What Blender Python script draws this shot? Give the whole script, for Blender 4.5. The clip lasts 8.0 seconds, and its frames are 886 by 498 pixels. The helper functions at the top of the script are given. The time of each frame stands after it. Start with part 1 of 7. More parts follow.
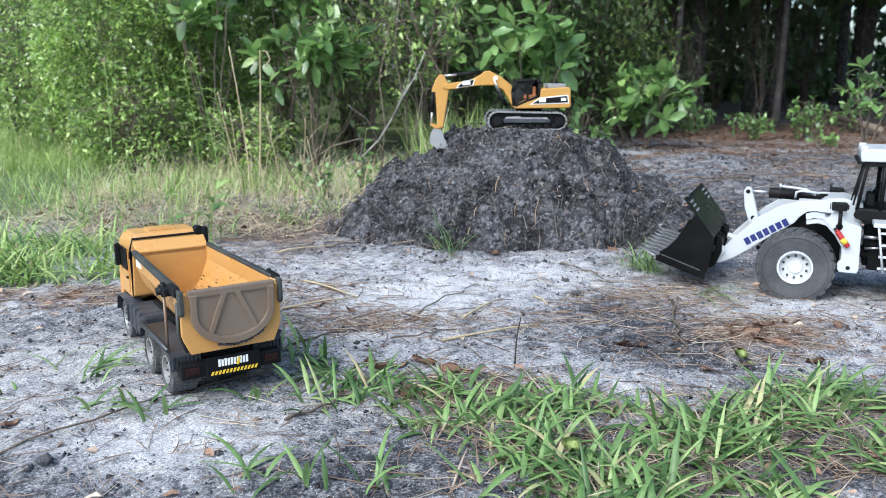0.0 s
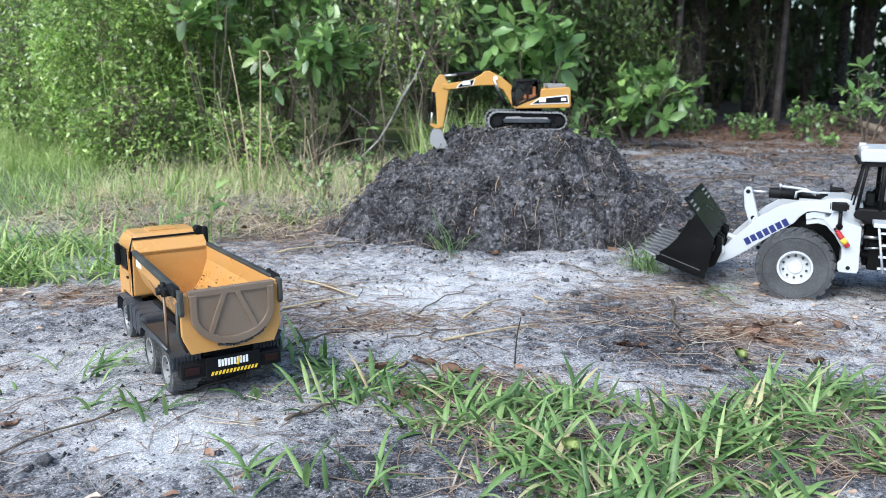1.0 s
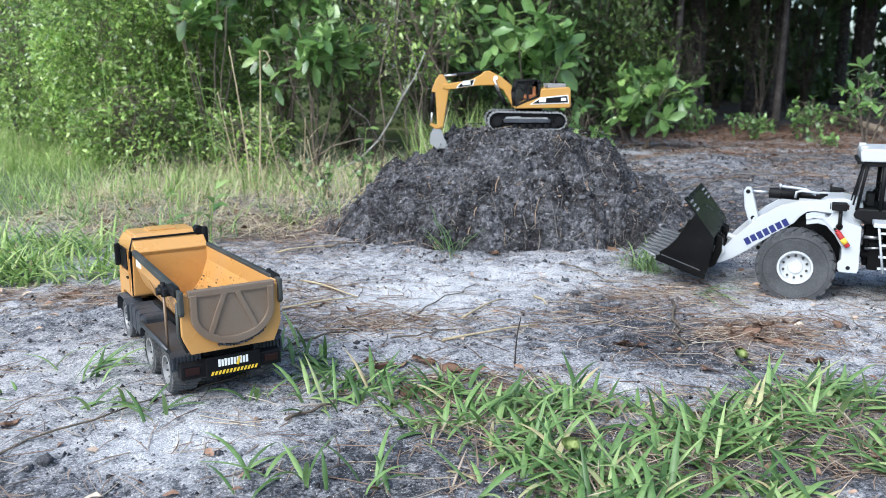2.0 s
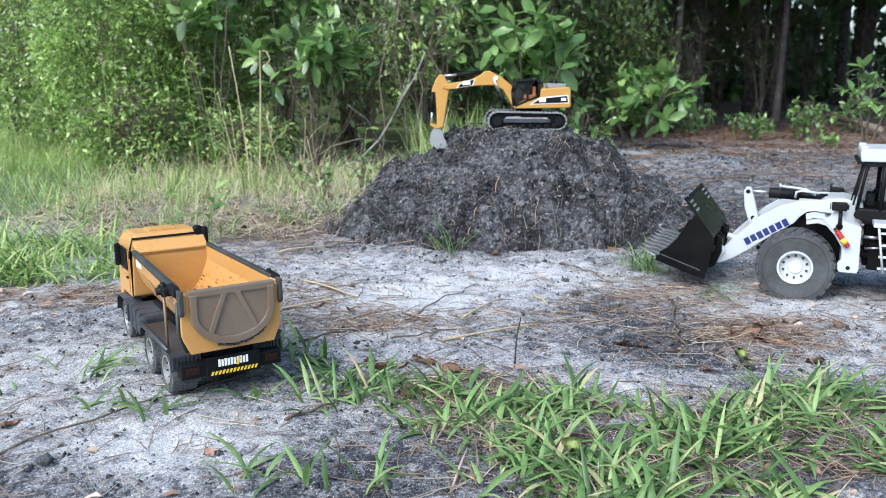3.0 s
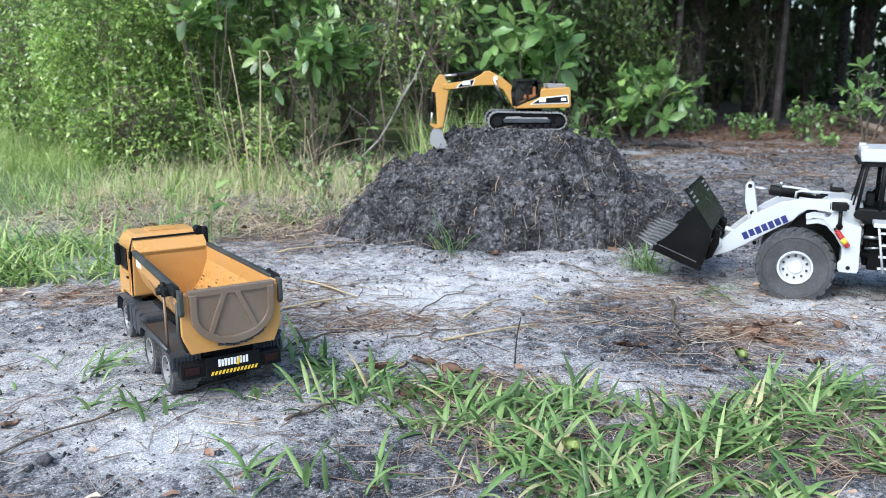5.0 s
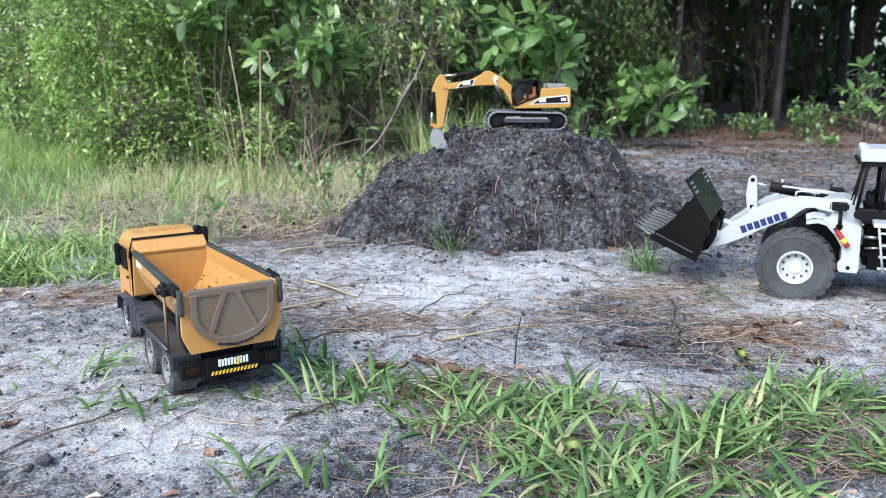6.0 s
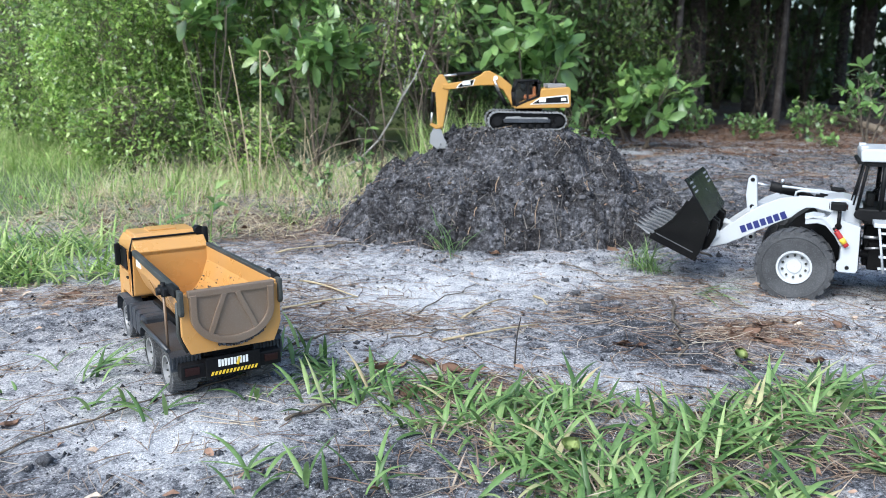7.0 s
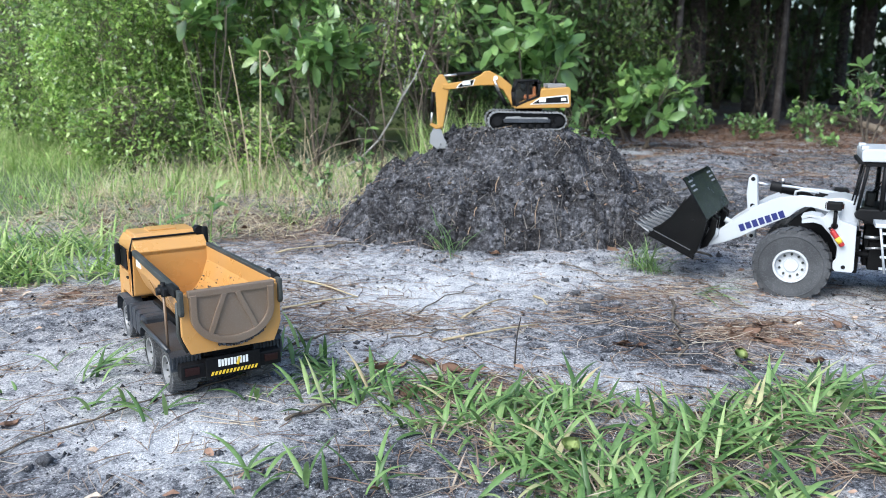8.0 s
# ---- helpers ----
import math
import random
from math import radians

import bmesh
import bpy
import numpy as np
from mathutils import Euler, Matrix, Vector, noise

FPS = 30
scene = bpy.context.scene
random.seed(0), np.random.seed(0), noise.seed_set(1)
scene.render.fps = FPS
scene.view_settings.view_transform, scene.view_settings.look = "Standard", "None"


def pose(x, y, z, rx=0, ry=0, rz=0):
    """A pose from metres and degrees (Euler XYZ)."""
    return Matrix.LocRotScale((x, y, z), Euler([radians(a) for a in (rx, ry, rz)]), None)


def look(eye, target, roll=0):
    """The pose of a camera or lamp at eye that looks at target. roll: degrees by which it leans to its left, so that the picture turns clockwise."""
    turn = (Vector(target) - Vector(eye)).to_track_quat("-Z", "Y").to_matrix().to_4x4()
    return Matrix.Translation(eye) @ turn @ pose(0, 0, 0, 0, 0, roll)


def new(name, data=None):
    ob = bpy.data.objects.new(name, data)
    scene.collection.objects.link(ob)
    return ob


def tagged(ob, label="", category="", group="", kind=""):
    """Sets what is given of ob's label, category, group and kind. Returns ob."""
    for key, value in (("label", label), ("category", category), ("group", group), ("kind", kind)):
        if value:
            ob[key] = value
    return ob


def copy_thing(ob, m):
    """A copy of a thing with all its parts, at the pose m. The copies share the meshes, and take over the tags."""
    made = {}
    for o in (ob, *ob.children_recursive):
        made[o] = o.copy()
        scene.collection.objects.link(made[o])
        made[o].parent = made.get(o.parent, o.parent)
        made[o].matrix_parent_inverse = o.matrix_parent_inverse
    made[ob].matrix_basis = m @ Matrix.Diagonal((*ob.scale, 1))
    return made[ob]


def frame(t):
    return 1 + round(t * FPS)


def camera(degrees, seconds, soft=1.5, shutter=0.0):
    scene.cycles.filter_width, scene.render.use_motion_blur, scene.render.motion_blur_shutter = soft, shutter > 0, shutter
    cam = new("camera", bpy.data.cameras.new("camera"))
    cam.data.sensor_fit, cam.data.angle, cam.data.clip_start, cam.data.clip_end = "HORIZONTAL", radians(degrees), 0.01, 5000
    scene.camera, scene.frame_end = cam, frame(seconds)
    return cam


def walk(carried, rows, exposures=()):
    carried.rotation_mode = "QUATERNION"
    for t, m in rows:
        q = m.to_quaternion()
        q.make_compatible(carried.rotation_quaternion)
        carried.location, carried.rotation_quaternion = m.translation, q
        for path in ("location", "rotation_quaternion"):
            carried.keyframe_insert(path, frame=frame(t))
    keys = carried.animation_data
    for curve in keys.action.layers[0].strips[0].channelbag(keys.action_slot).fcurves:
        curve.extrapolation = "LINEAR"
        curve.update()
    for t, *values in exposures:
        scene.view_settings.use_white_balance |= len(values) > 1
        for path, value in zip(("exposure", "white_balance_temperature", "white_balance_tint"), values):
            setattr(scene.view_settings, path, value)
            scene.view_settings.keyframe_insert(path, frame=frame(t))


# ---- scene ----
cam = camera(57, 8.0, soft=0.6)
cam.data.dof.use_dof, cam.data.dof.focus_distance, cam.data.dof.aperture_fstop = True, 1.5, 7.0
walk(cam, [(0.0, pose(0, 0, 0.582, 77.9, 0, 0)), (8.0, pose(0, 0, 0.582, 77.9, 0, 0))], exposures=[(0.0, 1.05, 5850, 3), (8.0, 1.05, 5850, 3)])

# ---------------------------------------------------------------- light: bright haze, soft sun from the open side
world = bpy.data.worlds.new("world")
scene.world = world
world.use_nodes = True
wt = world.node_tree
sky = wt.nodes.new("ShaderNodeTexSky")
sky.sky_type, sky.sun_disc = "NISHITA", False
sky.sun_elevation, sky.sun_rotation = radians(47), radians(217)
sky.air_density, sky.dust_density, sky.ozone_density = 1.0, 3.0, 1.0
wt.links.new(sky.outputs[0], wt.nodes["Background"].inputs[0])
wt.nodes["Background"].inputs[1].default_value = 0.15
sun = new("sun", bpy.data.lights.new("sun", "SUN"))
sun.data.energy, sun.data.angle, sun.data.color = 1.7, radians(40), (1.0, 0.98, 0.95)
sun.matrix_world = look((-3.0, -4.0, 5.35), (0, 0, 0))


# ---------------------------------------------------------------- materials
def ramp(nt, fac, stops):
    r = nt.nodes.new("ShaderNodeValToRGB")
    while len(r.color_ramp.elements) < len(stops):
        r.color_ramp.elements.new(0.5)
    for e, (p, c) in zip(r.color_ramp.elements, stops):
        e.position, e.color = p, (*c, 1)
    nt.links.new(fac, r.inputs[0])
    return r.outputs[0]


def fbm(nt, scale, detail=6, rough=0.6, obj=True, distort=0.0):
    tc = nt.nodes.new("ShaderNodeTexCoord")
    n = nt.nodes.new("ShaderNodeTexNoise")
    n.inputs["Scale"].default_value, n.inputs["Detail"].default_value = scale, detail
    n.inputs["Roughness"].default_value, n.inputs["Distortion"].default_value = rough, distort
    nt.links.new(tc.outputs["Object"], n.inputs["Vector"])
    return n.outputs["Fac"]


def mixc(nt, fac, a, b, blend="MIX"):
    m = nt.nodes.new("ShaderNodeMix")
    m.data_type, m.blend_type = "RGBA", blend
    for k, v in ((0, fac), (6, a), (7, b)):
        if isinstance(v, (int, float)):
            m.inputs[k].default_value = v
        elif isinstance(v, tuple):
            m.inputs[k].default_value = (*v, 1)
        else:
            nt.links.new(v, m.inputs[k])
    return m.outputs[2]


def bump(nt, bsdf, height, strength, dist):
    b = nt.nodes.new("ShaderNodeBump")
    b.inputs["Strength"].default_value, b.inputs["Distance"].default_value = strength, dist
    nt.links.new(height, b.inputs["Height"])
    nt.links.new(b.outputs[0], bsdf.inputs["Normal"])


def fresh(name):
    m = bpy.data.materials.new(name)
    m.use_nodes = True
    return m, m.node_tree, m.node_tree.nodes["Principled BSDF"]


def paint(name, col, rough=0.4, metal=0.0, dust=0.25, dustcol=(0.3, 0.28, 0.26), grain=60.0, relief=0.0004, coat=0.0, spec=0.5):
    """Painted or moulded surface with a film of dust, small wear and fine relief."""
    m, nt, b = fresh(name)
    big, fine = fbm(nt, 9.0, 5), fbm(nt, grain * 6, 4, 0.7)
    dirt = ramp(nt, big, [(0.42, (0, 0, 0)), (0.75, (dust, dust, dust))])
    speck = ramp(nt, fine, [(0.5, (0, 0, 0)), (0.78, (dust * 1.3,) * 3)])
    both = mixc(nt, 1.0, dirt, speck, "ADD")
    c = mixc(nt, both, tuple(col), tuple(dustcol))
    nt.links.new(c, b.inputs["Base Color"])
    nt.links.new(ramp(nt, big, [(0.3, (rough,) * 3), (0.75, (min(1, rough + 0.25),) * 3)]), b.inputs["Roughness"])
    b.inputs["Metallic"].default_value = metal
    b.inputs["Coat Weight"].default_value = coat
    b.inputs["Specular IOR Level"].default_value = spec
    if relief:
        bump(nt, b, fine, 0.35, relief)
    return m


def leafy(name, stops, rough=0.45, trans=0.25, vein=0.12, spec=0.5, sprays=0.0):
    """Leaves or blades: each island its own tone, fine mottling, some light let through."""
    m, nt, b = fresh(name)
    g = nt.nodes.new("ShaderNodeNewGeometry")
    base = ramp(nt, g.outputs["Random Per Island"], stops)
    mott = ramp(nt, fbm(nt, 90.0, 3), [(0.3, (1 - vein,) * 3), (0.7, (1 + vein,) * 3)])
    c = mixc(nt, 1.0, base, mott, "MULTIPLY")
    if sprays:
        young = ramp(nt, fbm(nt, 5.0, 3, 0.6), [(0.38, (1 - sprays,) * 3), (0.62, (1 + sprays, 1 + sprays, 1 + sprays * 0.6))])
        c = mixc(nt, 1.0, c, young, "MULTIPLY")
    nt.links.new(c, b.inputs["Base Color"])
    b.inputs["Roughness"].default_value = rough
    b.inputs["Specular IOR Level"].default_value = spec
    t = nt.nodes.new("ShaderNodeBsdfTranslucent")
    nt.links.new(c, t.inputs["Color"])
    mix = nt.nodes.new("ShaderNodeMixShader")
    mix.inputs[0].default_value = trans
    nt.links.new(b.outputs[0], mix.inputs[1])
    nt.links.new(t.outputs[0], mix.inputs[2])
    nt.links.new(mix.outputs[0], nt.nodes["Material Output"].inputs["Surface"])
    return m


def grainy(name, stops, scale=40.0, rough=0.9, relief=0.002, island=0.0, spec=0.2, broad=0.0):
    """Matt natural stuff: earth, bark, litter."""
    m, nt, b = fresh(name)
    f = fbm(nt, scale, 8, 0.68)
    if broad:
        f = mixc(nt, 0.28, f, fbm(nt, broad, 3, 0.6))
    c = ramp(nt, f, stops)
    if island:
        g = nt.nodes.new("ShaderNodeNewGeometry")
        v = ramp(nt, g.outputs["Random Per Island"], [(0, (1 - island,) * 3), (1, (1 + island,) * 3)])
        c = mixc(nt, 1.0, c, v, "MULTIPLY")
    nt.links.new(c, b.inputs["Base Color"])
    b.inputs["Roughness"].default_value = rough
    b.inputs["Specular IOR Level"].default_value = spec
    bump(nt, b, fbm(nt, scale * 3, 6, 0.7), 0.8, relief)
    return m


def ground_material():
    m, nt, b = fresh("sandy_soil")
    a = nt.nodes.new("ShaderNodeAttribute")
    a.attribute_name = "soil"
    sep = nt.nodes.new("ShaderNodeSeparateColor")
    nt.links.new(a.outputs["Color"], sep.inputs[0])
    mid, fine, grit = fbm(nt, 24.0, 10, 0.74, distort=0.3), fbm(nt, 170.0, 6, 0.75), fbm(nt, 420.0, 3, 0.65)

    def math_node(op, x, y, clamp=False):
        n = nt.nodes.new("ShaderNodeMath")
        n.operation, n.use_clamp = op, clamp
        for k, v in ((0, x), (1, y)):
            if isinstance(v, (int, float)):
                n.inputs[k].default_value = v
            else:
                nt.links.new(v, n.inputs[k])
        return n.outputs[0]

    s = math_node("ADD", sep.outputs[0], math_node("MULTIPLY", math_node("SUBTRACT", mid, 0.5), 2.6))
    s = math_node("ADD", s, math_node("MULTIPLY", math_node("SUBTRACT", fine, 0.5), 2.4))
    sand = ramp(nt, s, [(0.0, (0.035, 0.036, 0.041)), (0.28, (0.13, 0.13, 0.142)), (0.52, (0.27, 0.268, 0.28)), (0.76, (0.4, 0.395, 0.404)), (1.0, (0.52, 0.514, 0.52))])
    both = mixc(nt, 0.5, fine, mid)
    needles = ramp(nt, both, [(0.36, (0.045, 0.03, 0.022)), (0.5, (0.14, 0.092, 0.066)), (0.64, (0.29, 0.215, 0.165))])
    l = math_node("ADD", sep.outputs[1], math_node("MULTIPLY", math_node("SUBTRACT", mid, 0.5), 1.3), True)
    c = mixc(nt, l, sand, needles)
    grn = ramp(nt, fine, [(0.3, (0.03, 0.05, 0.012)), (0.7, (0.12, 0.17, 0.04))])
    c = mixc(nt, sep.outputs[2], c, grn)
    g2 = ramp(nt, grit, [(0.3, (0.45, 0.45, 0.45)), (0.5, (1, 1, 1)), (0.68, (1.7, 1.7, 1.7))])
    c = mixc(nt, 1.0, c, g2, "MULTIPLY")
    nt.links.new(c, b.inputs["Base Color"])
    b.inputs["Roughness"].default_value = 0.95
    b.inputs["Specular IOR Level"].default_value = 0.15
    bump(nt, b, math_node("ADD", math_node("MULTIPLY", fine, 0.7), math_node("MULTIPLY", grit, 0.3)), 0.8, 0.006)
    return m


def heap_material():
    """Topsoil: damp black-brown where freshly dug, paler grey where its crust has dried, with fine crumbs and fibres."""
    m, nt, b = fresh("dark_earth")
    crumb = fbm(nt, 60.0, 9, 0.72, distort=0.4)
    damp = ramp(nt, crumb, [(0.36, (0.007, 0.0065, 0.007)), (0.5, (0.028, 0.026, 0.028)), (0.62, (0.078, 0.075, 0.08)), (0.76, (0.2, 0.19, 0.2))])
    dry = ramp(nt, crumb, [(0.34, (0.02, 0.019, 0.021)), (0.48, (0.08, 0.079, 0.087)), (0.58, (0.19, 0.187, 0.205)), (0.72, (0.44, 0.435, 0.46))])
    crust = ramp(nt, fbm(nt, 5.5, 6, 0.66, distort=0.6), [(0.43, (0, 0, 0)), (0.57, (1, 1, 1))])
    nt.links.new(mixc(nt, crust, damp, dry), b.inputs["Base Color"])
    b.inputs["Roughness"].default_value = 0.93
    b.inputs["Specular IOR Level"].default_value = 0.18
    bump(nt, b, fbm(nt, 150.0, 6, 0.72), 0.9, 0.012)
    return m


M_GROUND = ground_material()
M_HEAP = heap_material()
M_GRAIN = leafy("pale_quartz", [(0, (0.1, 0.1, 0.11)), (0.4, (0.3, 0.3, 0.31)), (0.85, (0.5, 0.5, 0.51)), (1, (0.75, 0.74, 0.73))], 0.6, 0.0, 0.1, 0.3)
M_CLOD = grainy("earth_clods", [(0.3, (0.018, 0.017, 0.018)), (0.5, (0.07, 0.069, 0.075)), (0.78, (0.36, 0.355, 0.375))], 70, relief=0.003, island=0.85, broad=5.5)
M_BARK = grainy("bark", [(0.3, (0.018, 0.015, 0.014)), (0.55, (0.07, 0.06, 0.056)), (0.8, (0.17, 0.155, 0.148))], 14, relief=0.02)
M_TWIG = grainy("twig_bark", [(0.3, (0.06, 0.045, 0.035)), (0.6, (0.17, 0.14, 0.11)), (0.85, (0.34, 0.3, 0.26))], 60, relief=0.001, island=0.35)
M_DEADWOOD = grainy("bleached_wood", [(0.3, (0.13, 0.12, 0.11)), (0.6, (0.3, 0.285, 0.265)), (0.85, (0.5, 0.48, 0.45))], 50, relief=0.001, island=0.2)
M_NEEDLE = leafy("pine_needles", [(0, (0.09, 0.055, 0.04)), (0.4, (0.22, 0.142, 0.1)), (0.75, (0.35, 0.262, 0.195)), (1, (0.52, 0.45, 0.36))], 0.6, 0.05, 0.2, 0.3)
M_DEADLEAF = leafy("dead_leaf", [(0, (0.15, 0.08, 0.052)), (0.45, (0.31, 0.19, 0.13)), (0.8, (0.47, 0.34, 0.25)), (1, (0.6, 0.5, 0.4))], 0.6, 0.1, 0.35, 0.3)
M_STRAW = leafy("dry_straw", [(0, (0.34, 0.26, 0.15)), (0.5, (0.52, 0.43, 0.28)), (1, (0.66, 0.58, 0.42))], 0.6, 0.15, 0.2, 0.3)
M_GRASS = leafy("grass_blade", [(0, (0.05, 0.1, 0.03)), (0.4, (0.135, 0.235, 0.075)), (0.8, (0.24, 0.36, 0.125)), (0.94, (0.36, 0.45, 0.19)), (1, (0.5, 0.4, 0.24))], 0.42, 0.3, 0.15)
M_THATCH = leafy("dead_grass", [(0, (0.1, 0.07, 0.05)), (0.5, (0.27, 0.2, 0.15)), (1, (0.46, 0.38, 0.3))], 0.65, 0.1, 0.2, 0.3)
M_MEADOW = leafy("meadow_blade", [(0, (0.16, 0.25, 0.06)), (0.5, (0.33, 0.47, 0.13)), (0.86, (0.48, 0.57, 0.22)), (1, (0.56, 0.5, 0.31))], 0.5, 0.35, 0.15)
M_LEAF_SMALL = leafy("small_leaf", [(0, (0.075, 0.14, 0.036)), (0.45, (0.24, 0.38, 0.095)), (0.85, (0.45, 0.58, 0.18)), (1, (0.55, 0.65, 0.32))], 0.26, 0.46, 0.12, 0.9, 0.38)
M_LEAF_BAY = leafy("bay_leaf", [(0, (0.065, 0.125, 0.035)), (0.5, (0.16, 0.28, 0.085)), (0.9, (0.27, 0.41, 0.135)), (1, (0.4, 0.5, 0.2))], 0.3, 0.35, 0.12, 0.8, 0.25)
M_LEAF_MID = leafy("sapling_leaf", [(0, (0.045, 0.085, 0.018)), (0.5, (0.13, 0.215, 0.045)), (1, (0.27, 0.36, 0.09))], 0.42, 0.35)
# darker leaf copy: the wood's shade is put into its colour
M_LEAF_SHADED = leafy("shaded_woods_leaf", [(0, (0.018, 0.036, 0.01)), (0.5, (0.06, 0.105, 0.028)), (1, (0.14, 0.21, 0.06))], 0.45, 0.25)

# needle litter darkened in colour to carry the shade under trees and shrubs
M_STRAW_SHADED = leafy("shaded_pine_straw", [(0, (0.05, 0.028, 0.018)), (0.5, (0.13, 0.07, 0.045)), (1, (0.24, 0.15, 0.1))], 0.7, 0.0, 0.2, 0.2)
M_CHIP = leafy("earth_chips", [(0, (0.015, 0.015, 0.017)), (0.5, (0.045, 0.045, 0.05)), (0.85, (0.15, 0.15, 0.163)), (0.97, (0.28, 0.275, 0.285)), (1, (0.27, 0.18, 0.12))], 0.9, 0.0, 0.25, 0.2)
M_ROOT = leafy("grey_roots", [(0, (0.03, 0.028, 0.028)), (0.5, (0.11, 0.1, 0.095)), (0.85, (0.24, 0.22, 0.2)), (1, (0.36, 0.25, 0.16))], 0.8, 0.0, 0.2, 0.2)
M_YEL_TRUCK = paint("truck_yellow", (0.5, 0.258, 0.075), 0.22, dust=0.2, dustcol=(0.36, 0.29, 0.2))
M_YEL_EXC = paint("excavator_yellow", (0.45, 0.236, 0.045), 0.4, dust=0.12)
M_GATE = paint("tailgate_bronze", (0.2, 0.142, 0.1), 0.32, 0.25, dust=0.2)
M_RAIL = paint("rail_grey", (0.03, 0.034, 0.032), 0.45, 0.2, dust=0.14)
M_BLACK = paint("black_plastic", (0.006, 0.006, 0.007), 0.4, dust=0.03, dustcol=(0.2, 0.2, 0.2), spec=0.13)
# dusty black; the blue in base and dust paints in sky sheen
M_BLACK_SKY_DUST = paint("dusty_sky_tinted_plastic", (0.018, 0.02, 0.025), 0.3, dust=0.22, dustcol=(0.16, 0.18, 0.22), spec=0.5)
M_RUBBER = paint("tyre_rubber", (0.042, 0.043, 0.047), 0.75, dust=0.38, dustcol=(0.17, 0.172, 0.18), relief=0.0006, spec=0.3)
M_TRUCK_RUBBER = paint("dusty_tyre_rubber", (0.035, 0.035, 0.037), 0.9, dust=0.5, dustcol=(0.24, 0.245, 0.26), relief=0.001)
M_RIM = paint("rim_silver", (0.33, 0.33, 0.34), 0.4, 0.6, dust=0.5)
M_WHITE = paint("white_enamel", (0.46, 0.48, 0.51), 0.3, dust=0.1, coat=0.2)
M_WHITE_RIM = paint("white_rim", (0.5, 0.515, 0.54), 0.4, dust=0.2)
M_BUCKET = paint("bucket_black", (0.004, 0.004, 0.0045), 0.13, 0.0, dust=0.015, dustcol=(0.11, 0.11, 0.11), spec=0.3)
M_TEETH = paint("worn_tooth_steel", (0.13, 0.137, 0.15), 0.36, 0.6, dust=0.25)
M_STEEL = paint("polished_steel", (0.6, 0.6, 0.62), 0.22, 0.9, dust=0.1)
M_TRACK = paint("worn_track_grey", (0.3, 0.308, 0.32), 0.45, 0.4, dust=0.45)
M_GREY = paint("grey_plastic", (0.2, 0.2, 0.21), 0.5, dust=0.3)
M_BLUE = paint("blue_marking", (0.008, 0.015, 0.12), 0.4, dust=0.02)
M_RED = paint("red_enamel", (0.34, 0.01, 0.012), 0.3, dust=0.08)
M_LENS_RED = paint("red_lens", (0.014, 0.002, 0.002), 0.25, dust=0.03, spec=0.3)
M_SIGNYEL = paint("sign_yellow", (0.75, 0.5, 0.03), 0.45, dust=0.1)
M_SIGNWHITE = paint("sign_white", (0.8, 0.8, 0.78), 0.45, dust=0.1)
M_ORANGE = paint("orange_seat", (0.4, 0.14, 0.05), 0.6, dust=0.1)


def glass_material():
    m, nt, b = fresh("tinted_glass")
    b.inputs["Base Color"].default_value = (0.93, 0.95, 0.95, 1)
    b.inputs["Transmission Weight"].default_value = 1.0
    b.inputs["IOR"].default_value = 1.06
    nt.links.new(ramp(nt, fbm(nt, 40, 5), [(0.4, (0.0,) * 3), (0.8, (0.06,) * 3)]), b.inputs["Roughness"])
    return m


M_GLASS = glass_material()
M_SMOKED = paint("smoked_glass", (0.012, 0.014, 0.014), 0.12, dust=0.04)


# ---------------------------------------------------------------- mesh tools
def part(name, bm, material, parent=None, label=""):
    me = bpy.data.meshes.new(name)
    bm.normal_update()
    bm.to_mesh(me)
    bm.free()
    me.materials.append(material)
    ob = new(name, me)
    if parent:
        ob.parent = parent
    if label:
        ob["label"] = label
    return ob


def soft_bevel(bm, width, seg=2, angle=25):
    es = [e for e in bm.edges if len(e.link_faces) == 2 and e.calc_face_angle(0) > radians(angle)]
    bmesh.ops.bevel(bm, geom=es, offset=width, segments=seg, affect="EDGES", profile=0.6, clamp_overlap=True)
    return bm


def smooth(bm, angle=35):
    for f in bm.faces:
        f.smooth = True
    for e in bm.edges:
        if len(e.link_faces) == 2 and e.calc_face_angle(0) > radians(angle):
            e.smooth = False
    return bm


def box(x0, x1, y0, y1, z0, z1, r=0.0, bm=None):
    b2 = bmesh.new()
    bmesh.ops.create_cube(b2, size=1)
    for v in b2.verts:
        v.co = Vector(((x0 + x1) / 2 + v.co.x * (x1 - x0), (y0 + y1) / 2 + v.co.y * (y1 - y0), (z0 + z1) / 2 + v.co.z * (z1 - z0)))
    if r:
        soft_bevel(b2, r)
    return merge(b2, bm)


def merge(b2, bm):
    if bm is None:
        return b2
    me = bpy.data.meshes.new("tmp")
    b2.to_mesh(me)
    b2.free()
    bm.from_mesh(me)
    bpy.data.meshes.remove(me)
    return bm


def prism(prof, y0, y1, r=0.0, bm=None, holes=False):
    """Profile in x, z, drawn out from y0 to y1."""
    b2 = bmesh.new()
    a = [b2.verts.new((x, y0, z)) for x, z in prof]
    c = [b2.verts.new((x, y1, z)) for x, z in prof]
    n = len(prof)
    b2.faces.new(a)
    b2.faces.new(c[::-1])
    for i in range(n):
        b2.faces.new((a[i], c[i], c[(i + 1) % n], a[(i + 1) % n]))
    bmesh.ops.recalc_face_normals(b2, faces=b2.faces)
    if r:
        soft_bevel(b2, r)
    return merge(b2, bm)


